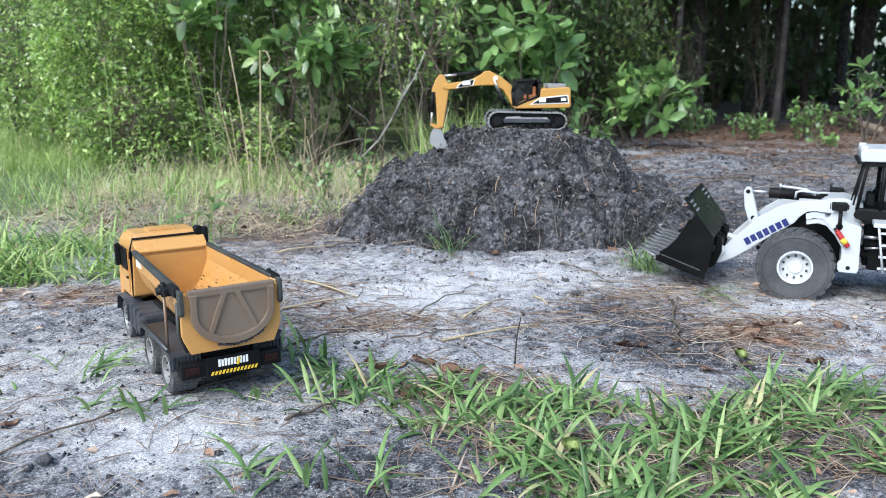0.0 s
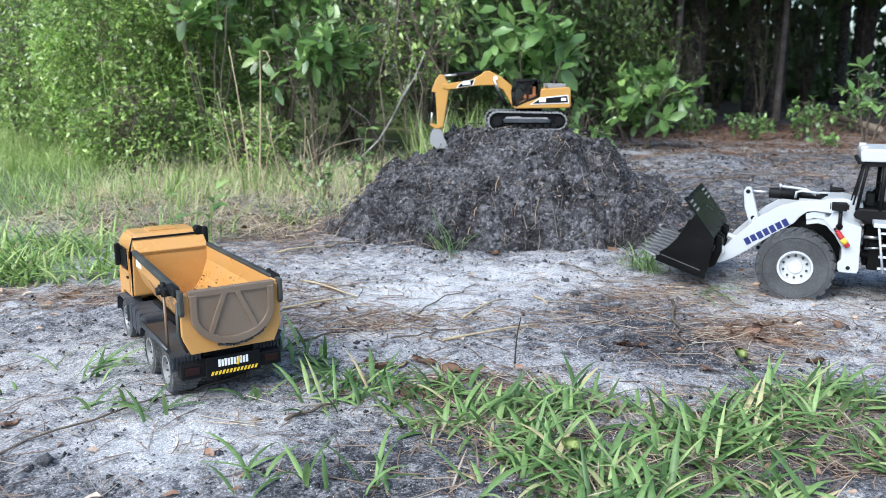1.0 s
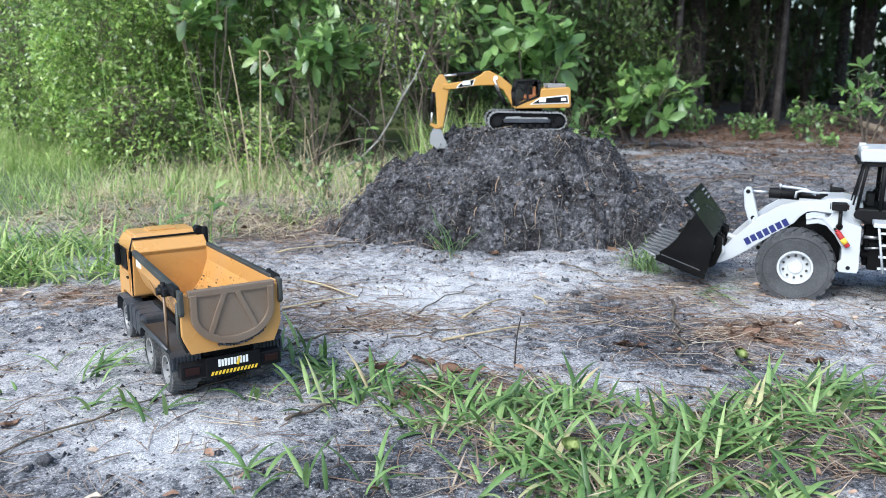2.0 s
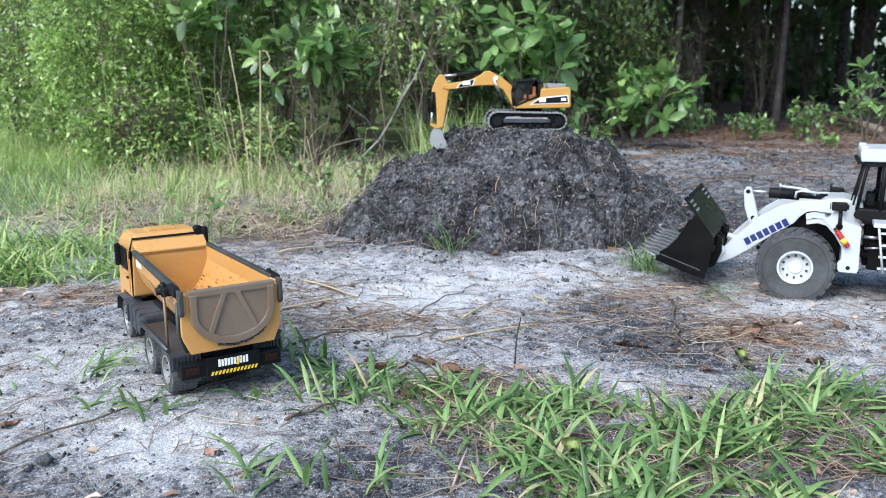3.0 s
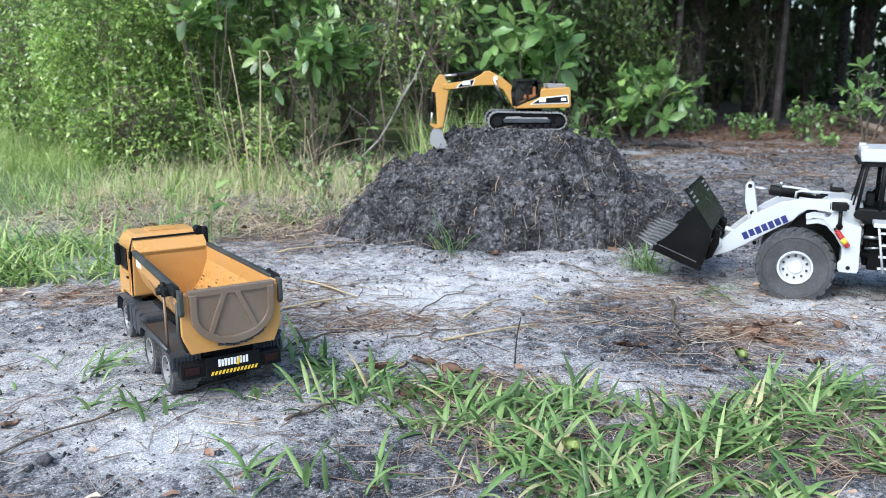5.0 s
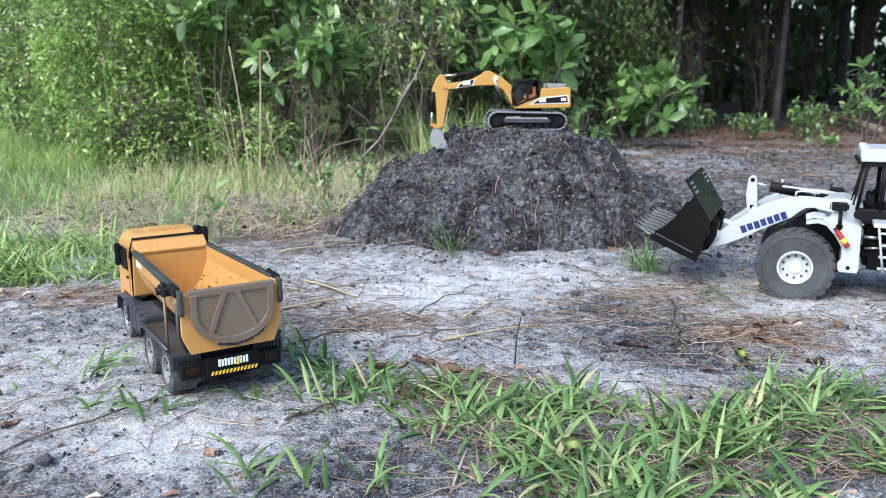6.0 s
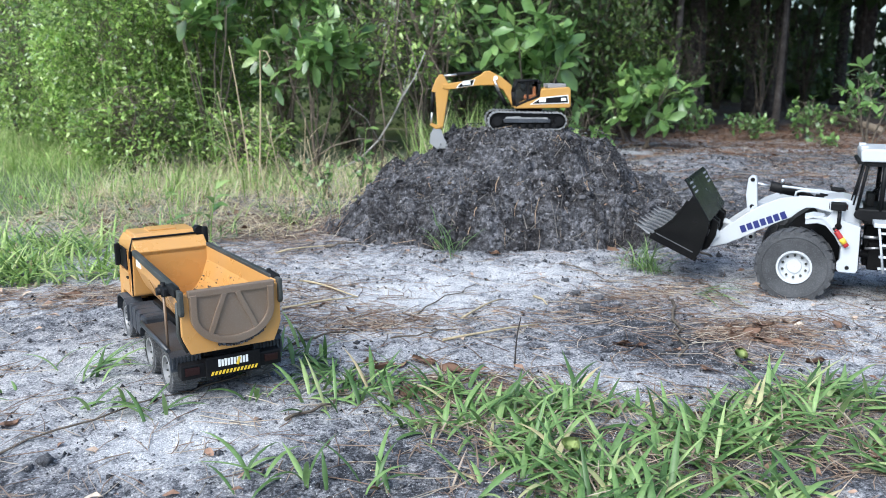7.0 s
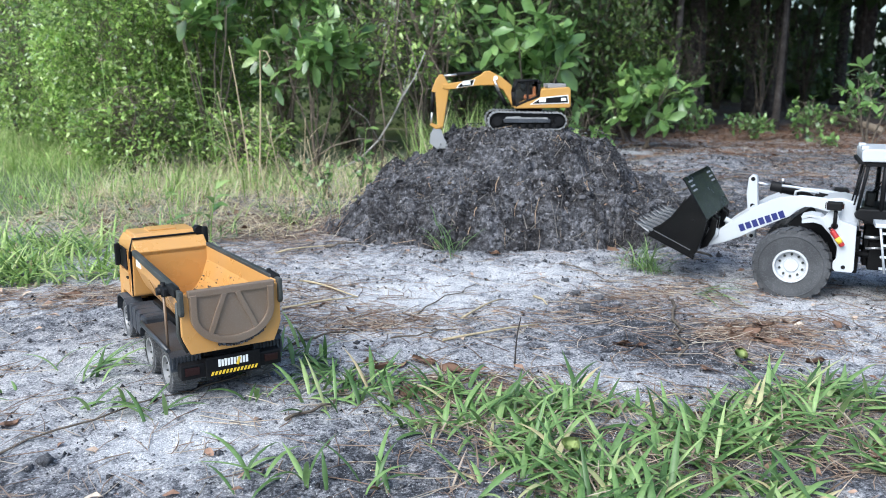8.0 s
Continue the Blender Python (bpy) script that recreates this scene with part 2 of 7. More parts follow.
def shell(prof, thick, y0, y1, bm=None):
    """A bent plate: the open line prof in x, z, thickened, from y0 to y1."""
    n = len(prof)
    off = []
    for i in range(n):
        p, q = Vector(prof[max(i - 1, 0)]), Vector(prof[min(i + 1, n - 1)])
        d = (q - p).normalized()
        off.append((prof[i][0] - d.y * thick, prof[i][1] + d.x * thick))
    b2 = bmesh.new()
    rows = [[b2.verts.new((x, y, z)) for x, z in line] for y in (y0, y1) for line in (prof, off)]
    for i in range(n - 1):
        for r1, r2 in ((0, 1), (3, 2), (1, 3), (2, 0)):
            b2.faces.new((rows[r1][i], rows[r1][i + 1], rows[r2][i + 1], rows[r2][i]))
    for i in (0, n - 1):
        b2.faces.new((rows[0][i], rows[1][i], rows[3][i], rows[2][i]))
    bmesh.ops.recalc_face_normals(b2, faces=b2.faces)
    return merge(b2, bm)


def rod(p0, p1, r0, r1=None, seg=12, bm=None, r=0.0):
    p0, p1 = Vector(p0), Vector(p1)
    d = p1 - p0
    b2 = bmesh.new()
    bmesh.ops.create_cone(b2, cap_ends=True, segments=seg, radius1=r0, radius2=r0 if r1 is None else r1, depth=d.length)
    if r:
        soft_bevel(b2, r, 2, 50)
    bmesh.ops.transform(b2, verts=b2.verts, matrix=Matrix.Translation((p0 + p1) / 2) @ d.to_track_quat("Z", "Y").to_matrix().to_4x4())
    for f in b2.faces:
        f.smooth = len(f.verts) == 4
    return merge(b2, bm)


def tube(pts, r0, r1=None, seg=6, bm=None):
    """A bent rod along pts, tapering from r0 to r1."""
    b2 = bmesh.new()
    pts = [Vector(p) for p in pts]
    n, rings = len(pts), []
    for i, p in enumerate(pts):
        d = (pts[min(i + 1, n - 1)] - pts[max(i - 1, 0)]).normalized()
        s = d.orthogonal().normalized() if i == 0 else (s - d * s.dot(d)).normalized()
        t = d.cross(s)
        r = r0 + ((r0 if r1 is None else r1) - r0) * i / (n - 1)
        rings.append([b2.verts.new(p + (s * math.cos(k * math.tau / seg) + t * math.sin(k * math.tau / seg)) * r) for k in range(seg)])
    for a, b in zip(rings, rings[1:]):
        for k in range(seg):
            b2.faces.new((a[k], a[(k + 1) % seg], b[(k + 1) % seg], b[k])).smooth = True
    b2.faces.new(rings[0][::-1])
    b2.faces.new(rings[-1])
    return merge(b2, bm)


def lathe(prof, cx, cy, cz, seg=40, bm=None):
    """Turn the closed line prof of (radius, y) round the y axis through cx, cy, cz."""
    b2 = bmesh.new()
    rings = []
    for k in range(seg):
        a = k * math.tau / seg
        rings.append([b2.verts.new((cx + r * math.cos(a), cy + y, cz + r * math.sin(a))) for r, y in prof])
    n = len(prof)
    for k in range(seg):
        for i in range(n):
            b2.faces.new((rings[k][i], rings[(k + 1) % seg][i], rings[(k + 1) % seg][(i + 1) % n], rings[k][(i + 1) % n]))
    bmesh.ops.recalc_face_normals(b2, faces=b2.faces)
    smooth(b2, 40)
    return merge(b2, bm)


def mesh_np(name, verts, tris, material, parent=None, flat=False):
    me = bpy.data.meshes.new(name)
    verts, tris = np.asarray(verts, np.float32), np.asarray(tris, np.int32)
    me.vertices.add(len(verts))
    me.vertices.foreach_set("co", verts.ravel())
    me.loops.add(tris.size)
    me.loops.foreach_set("vertex_index", tris.ravel())
    k = tris.shape[1]
    me.polygons.add(len(tris))
    me.polygons.foreach_set("loop_start", np.arange(0, tris.size, k, dtype=np.int32))
    me.polygons.foreach_set("loop_total", np.full(len(tris), k, np.int32))
    me.polygons.foreach_set("use_smooth", np.full(len(tris), not flat))
    me.update(calc_edges=True)
    me.materials.append(material)
    ob = new(name, me)
    if parent:
        ob.parent = parent
    return ob


def unit(v):
    return v / np.maximum(np.linalg.norm(v, axis=1, keepdims=True), 1e-9)


def leaf_arrays(base, along, up, length, width, fold=0.18, droop=0.15):
    """Pointed leaves, folded along the midrib and drooping: six points and six triangles each."""
    n = len(base)
    along = unit(along)
    side = unit(np.cross(along, up))
    nor = np.cross(side, along)
    L, W = length[:, None], width[:, None]
    p = [base, base + along * L * 0.42 + side * W * 0.5 + nor * W * fold, base + along * L * 0.45, base + along * L * 0.42 - side * W * 0.5 + nor * W * fold,
         base + along * L * 0.78 + side * W * 0.38 - nor * L * droop * 0.5, base + along * L * 0.78 - side * W * 0.38 - nor * L * droop * 0.5, base + along * L - nor * L * droop]
    v = np.stack(p, 1).reshape(-1, 3)
    t = np.array([(0, 2, 1), (0, 3, 2), (1, 2, 4), (2, 3, 5), (2, 5, 4), (4, 5, 6)])
    return v, (np.arange(n)[:, None, None] * 7 + t[None]).reshape(-1, 3)


def blade_arrays(base, heading, length, width, lift, bend, segs=4, fold=0.25):
    """Grass blades: arched tapering strips with a fold along the middle. lift: start angle over the ground; bend: how far they arch over."""
    n = len(base)
    h = np.stack([np.cos(heading), np.sin(heading), np.zeros(n)], 1)
    s = np.stack([-np.sin(heading), np.cos(heading), np.zeros(n)], 1)
    pts, pos = [], base.copy()
    for i in range(segs + 1):
        a = lift - bend * i / segs
        d = h * np.cos(a)[:, None] + np.array([0, 0, 1.0]) * np.sin(a)[:, None]
        up = np.cross(d, s)
        f = i / segs
        w = width * (0.55 + 0.9 * f) if f < 0.4 else width * (0.91 + 0.0 * f) * max(0.03, (1 - (f - 0.4) / 0.6) ** 0.75)
        w = w[:, None]
        pts += [pos + s * w * 0.5 - up * w * fold, pos, pos - s * w * 0.5 - up * w * fold]
        pos = pos + d * (length / segs)[:, None]
    m = 3 * (segs + 1)
    v = np.stack(pts, 1).reshape(-1, 3)
    t = []
    for i in range(segs):
        a, b = 3 * i, 3 * i + 3
        t += [(a, a + 1, b + 1, b), (a + 1, a + 2, b + 2, b + 1)]
    return v, (np.arange(n)[:, None, None] * m + np.array(t)[None]).reshape(-1, 4)


def join_arrays(pairs):
    vs, ts, k = [], [], 0
    for v, t in pairs:
        vs.append(v)
        ts.append(t + k)
        k += len(v)
    return np.concatenate(vs), np.concatenate(ts)


def stick_arrays(p0, p1, r, sag=0.0, rng=None):
    """Thin three-sided sticks from p0 to p1 with a kink in the middle."""
    n = len(p0)
    d = unit(p1 - p0)
    a = unit(np.cross(d, np.array([0.3, 0.2, 0.93])[None].repeat(n, 0)))
    b = np.cross(d, a)
    mid = (p0 + p1) / 2 + a * (np.linalg.norm(p1 - p0, axis=1) * sag)[:, None]
    pts = []
    for p, q in ((p0, 1.0), (mid, 1.0), (p1, 0.6)):
        for k in range(3):
            pts.append(p + (a * math.cos(k * 2.094) + b * math.sin(k * 2.094)) * (r * q)[:, None])
    v = np.stack(pts, 1).reshape(-1, 3)
    t = [(i + k, i + (k + 1) % 3, i + 3 + (k + 1) % 3, i + 3 + k) for i in (0, 3) for k in range(3)]
    return v, (np.arange(n)[:, None, None] * 9 + np.array(t)[None]).reshape(-1, 4)


# ---------------------------------------------------------------- ground
def lattice(ix, iy, seed):
    h = (ix.astype(np.int64) * 374761393 + iy.astype(np.int64) * 668265263 + seed * 982451653) & 0x7FFFFFFF
    h = (h ^ (h >> 13)) * 1274126177 & 0x7FFFFFFF
    return ((h ^ (h >> 16)) & 0xFFFF) / 65535.0


def vnoise(x, y, scale, seed=0, octaves=3):
    x, y = np.asarray(x, float) * scale, np.asarray(y, float) * scale
    out, amp, tot = np.zeros(np.broadcast(x, y).shape), 1.0, 0.0
    for o in range(octaves):
        ix, iy = np.floor(x), np.floor(y)
        fx, fy = x - ix, y - iy
        fx, fy = fx * fx * (3 - 2 * fx), fy * fy * (3 - 2 * fy)
        a, b = lattice(ix, iy, seed + o), lattice(ix + 1, iy, seed + o)
        c, d = lattice(ix, iy + 1, seed + o), lattice(ix + 1, iy + 1, seed + o)
        out += amp * (a + (b - a) * fx + (c - a) * fy + (a - b - c + d) * fx * fy)
        tot += amp
        amp, x, y = amp * 0.5, x * 2.03 + 7.1, y * 2.03 + 3.7
    return out / tot


def spot(x, y, cx, cy, rx, ry):
    return np.exp(-(((x - cx) / rx) ** 2 + ((y - cy) / ry) ** 2))


def heap_pad(x, y):
    """Trodden top of the heap, where the excavator stands."""
    return np.clip(1.6 * np.exp(-(((x - 0.31) / 0.19) ** 4 + ((y - 3.08) / 0.13) ** 4)), 0, 1)


def heap_shape(x, y):
    """Height of the earth heap over the ground: a slumped cone, dug into at its front, with an uneven top."""
    wob = (vnoise(x, y, 3.0, 40, 3) - 0.5) * 0.24 + (vnoise(x, y, 9.0, 47, 2) - 0.5) * 0.09
    r = np.sqrt(((x - 0.27) / np.where(x < 0.27, 0.71, 0.8)) ** 2 + ((y - 3.13) / np.where(y < 3.13, 0.5, 0.66)) ** 2) + wob
    h = 0.398 * 0.9 * (np.clip(1 - r, 0, 1) / 0.7) ** 0.8
    h = np.minimum(h, 0.383 + (vnoise(x, y, 5.0, 44, 2) - 0.5) * 0.02)
    edge = np.clip(h / 0.1, 0, 1)
    h = h + edge * (0.05 * spot(x, y, 0.62, 3.0, 0.09, 0.16) + 0.03 * spot(x, y, 0.6, 3.35, 0.09, 0.1) + 0.03 * spot(x, y, 0.9, 3.3, 0.12, 0.2) - 0.06 * spot(x, y, 0.36, 2.86, 0.2, 0.06)
                    - 0.03 * spot(x, y, 0.12, 2.84, 0.12, 0.05) + 0.035 * spot(x, y, 0.2, 2.74, 0.16, 0.05) + 0.03 * spot(x, y, 0.55, 2.74, 0.14, 0.05) - 0.025 * spot(x, y, -0.05, 3.05, 0.08, 0.2))
    return np.maximum(h + (0.376 - h) * heap_pad(x, y), 0)


def ground_height(x, y):
    z = (vnoise(x, y, 2.2, 1, 3) - 0.5) * 0.035 + (vnoise(x, y, 14.0, 5, 3) - 0.5) * 0.012
    flat = spot(x, y, -0.5, 1.68, 0.4, 0.4) + spot(x, y, 1.0, 2.15, 0.45, 0.3) + spot(x, y, 0, 0, 0.7, 0.7)
    z = z * (1 - np.clip(flat, 0, 1) * 0.85)
    z += 0.13 * spot(x, y, 1.45, 4.6, 0.5, 0.6) + 0.06 * spot(x, y, 2.6, 5.2, 1.0, 0.7) + 0.05 * spot(x, y, -1.1, 3.6, 0.9, 0.5) + 0.012 * spot(x, y, 0.7, 1.75, 0.12, 0.12)
    return z


def soil_kinds(x, y):
    sand = 0.56 + (vnoise(x, y, 1.6, 11, 3) - 0.5) * 0.55
    for cx, cy, rx, ry, a in ((-0.09, 2.17, 0.2, 0.16, 0.45), (-0.43, 1.21, 0.2, 0.14, 0.42), (0.25, 2.4, 0.22, 0.14, 0.4), (0.9, 1.95, 0.28, 0.11, 0.4), (-0.26, 2.52, 0.25, 0.1, 0.25),
                              (-0.71, 1.6, 0.18, 0.15, 0.2), (0.34, 1.5, 0.15, 0.12, 0.25), (0.42, 2.62, 0.2, 0.08, 0.25),
                              (-0.66, 1.12, 0.22, 0.1, -0.38), (-0.42, 1.04, 0.16, 0.06, -0.25), (-0.15, 1.14, 0.2, 0.12, -0.3), (0.5, 1.72, 0.14, 0.14, -0.35), (0.4, 2.0, 0.12, 0.09, -0.3), (-0.9, 1.8, 0.25, 0.15, -0.15),
                              (1.4, 3.6, 1.2, 0.9, -0.25), (2.1, 5.2, 1.7, 2.0, -0.27), (0.33, 3.2, 0.85, 0.6, -0.5), (0.52, 1.82, 0.3, 0.2, -0.26), (-0.75, 1.02, 0.4, 0.09, -0.14), (0.1, 1.75, 0.2, 0.12, -0.12), (0.45, 1.18, 0.5, 0.2, -0.35)):
        sand = sand + a * spot(x, y, cx, cy, rx, ry)
    lit = -0.22 + (vnoise(x, y, 2.4, 23, 3) - 0.5) * 0.9
    for cx, cy, rx, ry, a in ((-0.18, 1.88, 0.22, 0.1, 0.5), (0.71, 1.75, 0.16, 0.16, 0.75), (0.56, 2.14, 0.22, 0.16, 0.5), (0.05, 1.45, 0.2, 0.1, 0.5), (-0.37, 2.14, 0.2, 0.2, 0.4),
                              (-0.95, 2.15, 0.3, 0.14, 0.6), (0.45, 1.22, 0.55, 0.2, 0.75), (-0.9, 3.15, 0.75, 0.45, 0.85), (2.2, 4.6, 1.6, 0.8, 0.12)):
        lit = lit + a * spot(x, y, cx, cy, rx, ry)
    lit = lit + np.clip((y - 6.9 + 0.5 * np.clip(x - 2.2, 0, 4)) / 0.9, 0, 1) * 1.0
    green = np.clip((-x - 0.75 - (3.6 - y) * 0.45) * 1.2, 0, 1) * np.clip((y - 2.4) / 0.8, 0, 1) * 0.8
    return np.clip(sand, 0, 1), np.clip(lit, 0, 1), np.clip(green, 0, 0.85)


def build_ground():
    def axis(lo, hi, step, far_lo, far_hi):
        mid = list(np.arange(lo, hi, step))
        out_hi, out_lo, s, a = [], [], step, hi
        while a < far_hi:
            out_hi.append(a)
            s *= 1.13
            a += s
        s, a = step, lo - step
        while a > far_lo:
            out_lo.append(a)
            s *= 1.13
            a -= s
        return np.array(out_lo[::-1] + mid + out_hi)
    gx, gy = axis(-1.7, 1.9, 0.011, -700, 700), axis(0.85, 3.4, 0.011, -500, 1200)
    X, Y = np.meshgrid(gx, gy)
    Z = ground_height(X, Y)
    near = np.clip(1 - np.maximum(np.abs(X) - 2.5, np.abs(Y - 2.5) - 2.5) / 2, 0, 1)
    calm = np.clip(spot(X, Y, -0.5, 1.68, 0.35, 0.35) + spot(X, Y, 1.0, 2.15, 0.4, 0.25), 0, 0.85)
    Z += near * ((vnoise(X, Y, 45, 31, 2) - 0.5) * 0.009 + (vnoise(X, Y, 20, 33, 2) - 0.5) * 0.014 * (1 - calm))
    n, m = len(gx), len(gy)
    idx = np.arange(n * m).reshape(m, n)
    quads = np.stack([idx[:-1, :-1], idx[:-1, 1:], idx[1:, 1:], idx[1:, :-1]], -1).reshape(-1, 4)
    ob = mesh_np("ground", np.stack([X, Y, Z], -1).reshape(-1, 3), quads, M_GROUND)
    a, b, c = soil_kinds(X, Y)
    col = ob.data.color_attributes.new("soil", "FLOAT_COLOR", "POINT")
    col.data.foreach_set("color", np.stack([a, b, c, np.ones_like(a)], -1).astype(np.float32).ravel())
    tagged(ob, "grey sandy soil strewn with pine needles", "ground", kind="structure")
    return ob


build_ground()


def lumps(x, y, cell, seed, fill=0.75):
    """Rounded clods packed in a jittered lattice: the height of the topmost one at each place."""
    ix, iy = np.floor(x / cell), np.floor(y / cell)
    out = np.zeros(x.shape)
    for dx in (-1, 0, 1):
        for dy in (-1, 0, 1):
            cx, cy = ix + dx, iy + dy
            px, py = (cx + lattice(cx, cy, seed)) * cell, (cy + lattice(cx, cy, seed + 1)) * cell
            size = cell * fill * (0.25 + 0.75 * lattice(cx, cy, seed + 2) ** 1.5)
            out = np.maximum(out, np.sqrt(np.maximum(size ** 2 - (x - px) ** 2 - (y - py) ** 2, 0)))
    return out


HEAP_X, HEAP_Y, HEAP_STEP = -0.75, 2.4, 0.005


def build_heap():
    gx, gy = np.arange(HEAP_X, 1.5, HEAP_STEP), np.arange(HEAP_Y, 4.0, HEAP_STEP)
    X, Y = np.meshgrid(gx, gy)
    H = heap_shape(X, Y)
    edge = np.clip(H / 0.04, 0, 1) * (1 - 0.8 * heap_pad(X, Y))
    wx, wy = X + (vnoise(X, Y, 30, 60, 2) - 0.5) * 0.03, Y + (vnoise(X, Y, 30, 63, 2) - 0.5) * 0.03
    loose = np.clip((vnoise(X, Y, 4.5, 66, 2) - 0.3) * 2.5, 0.15, 1)
    rough = lumps(wx, wy, 0.15, 41, 0.6) * 0.42 * loose + np.abs(vnoise(X, Y, 8, 48, 3) - 0.5) * 0.12 + lumps(wx, wy, 0.075, 50) * 0.6 * loose + lumps(wx, wy, 0.034, 53) * 0.75 * loose + lumps(wx, wy, 0.016, 56) * 0.8
    rough += (vnoise(X, Y, 6, 50, 2) - 0.5) * 0.05 + (vnoise(X, Y, 70, 57, 3) - 0.5) * 0.02 + (vnoise(X, Y, 22, 58, 2) - 0.5) * 0.035 - 0.052
    Z = ground_height(X, Y) - 0.02 + np.where(H > 0.001, H + 0.02 + rough * edge, 0)
    n, m = len(gx), len(gy)
    idx = np.arange(n * m).reshape(m, n)
    quads = np.stack([idx[:-1, :-1], idx[:-1, 1:], idx[1:, 1:], idx[1:, :-1]], -1).reshape(-1, 4)
    keep = (H > 0.0005).reshape(-1)
    quads = quads[keep[quads].any(1)]
    used, inv = np.unique(quads, return_inverse=True)
    return mesh_np("soil", np.stack([X, Y, Z], -1).reshape(-1, 3)[used], inv.reshape(-1, 4), M_HEAP), X, Y, Z


heap = tagged(new("soil_heap"), "loose heap of dark crumbly topsoil mixed with roots", "soil heap")
heap_soil, HX, HY, HZ = build_heap()
heap_soil.parent = heap


def surface(x, y):
    """Height of ground or heap, whichever is on top."""
    x, y = np.asarray(x, float), np.asarray(y, float)
    h = heap_shape(x, y)
    return ground_height(x, y) + np.where(h > 0.001, h + 0.004, 0)


def heap_top(x, y):
    """Height of the rough heap surface, or of the ground beside it."""
    i = np.clip(((x - HEAP_X) / HEAP_STEP + 0.5).astype(int), 0, HX.shape[1] - 1)
    j = np.clip(((y - HEAP_Y) / HEAP_STEP + 0.5).astype(int), 0, HX.shape[0] - 1)
    return np.maximum(HZ[j, i], ground_height(x, y))


def heap_bits():
    rng = np.random.default_rng(5)
    n = 34000
    x, y = rng.normal(0.33, 0.44, n), rng.normal(2.98, 0.3, n)
    k = (heap_shape(x, y) > 0.01) | (rng.random(n) < 0.12)
    x, y = x[k], y[k]
    n = len(x)
    ico = bmesh.new()
    bmesh.ops.create_icosphere(ico, subdivisions=1, radius=1)
    bv, bt = np.array([v.co for v in ico.verts]), np.array([[v.index for v in f.verts] for f in ico.faces])
    ico.free()
    size = np.minimum(0.0011 + rng.gamma(0.75, 0.0019, n), 0.014)
    jit = 0.55 + 0.9 * rng.random((n, len(bv)))
    ang = rng.random(n) * 6.28
    stretch = np.stack([0.7 + rng.random(n) * 0.6, 0.7 + rng.random(n) * 0.6, 0.6 + rng.random(n) * 0.5], 1)
    v = bv[None] * jit[..., None] * size[:, None, None] * stretch[:, None, :]
    c, s = np.cos(ang)[:, None], np.sin(ang)[:, None]
    v = np.stack([v[..., 0] * c - v[..., 1] * s, v[..., 0] * s + v[..., 1] * c, v[..., 2]], -1)
    z = heap_top(x, y) + size * 0.05
    v += np.stack([x, y, z], 1)[:, None, :]
    t = (np.arange(n)[:, None, None] * len(bv) + bt[None]).reshape(-1, 3)
    tagged(mesh_np("clod_cover", v.reshape(-1, 3), t, M_CLOD, heap, flat=True), kind="stuff")
    # flaky chips of peat and bark
    n = 4200
    x, y = rng.normal(0.33, 0.42, n), rng.normal(3.0, 0.33, n)
    k = heap_shape(x, y) > 0.006
    x, y = x[k], y[k]
    n = len(x)
    L = np.minimum(0.003 + rng.gamma(1.2, 0.0032, n), 0.018)
    v, t = leaf_arrays(np.stack([x, y, heap_top(x, y) + rng.uniform(-0.002, 0.007, n)], 1), rng.normal(size=(n, 3)) * np.array([1, 1, 0.55]), unit(rng.normal(size=(n, 3)) * 0.7 + np.array([0, -0.2, 1])), L, L * rng.uniform(0.15, 0.6, n), 0.3, 0.15)
    tagged(mesh_np("chip_cover", v, t, M_CHIP, heap, flat=True), kind="stuff")
    # roots and needles in the heap
    n = 3400
    x, y = rng.normal(0.33, 0.42, n), rng.normal(3.0, 0.33, n)
    k = heap_shape(x, y) > 0.01
    x, y = x[k], y[k]
    n = len(x)
    L, a = rng.gamma(1.6, 0.012, n) + 0.01, rng.random(n) * 6.28
    dx, dy = np.cos(a) * L / 2, np.sin(a) * L / 2
    lift = rng.random(n) * 0.012
    p0 = np.stack([x - dx, y - dy, heap_top(x - dx, y - dy) + 0.002], 1)
    p1 = np.stack([x + dx, y + dy, heap_top(x + dx, y + dy) + 0.002 + lift], 1)
    v, t = stick_arrays(p0, p1, 0.0005 + rng.random(n) ** 3 * 0.0017, 0.08)
    tagged(mesh_np("root_fibre_cover", v, t, M_ROOT, heap), kind="stuff")


heap_bits()


# ---------------------------------------------------------------- toy dump truck
def turned(bm, m):
    bmesh.ops.transform(bm, verts=bm.verts, matrix=m)
    return bm


SWAP = Matrix.Rotation(radians(90), 4, "Z")   # profile x -> y, length y -> -x


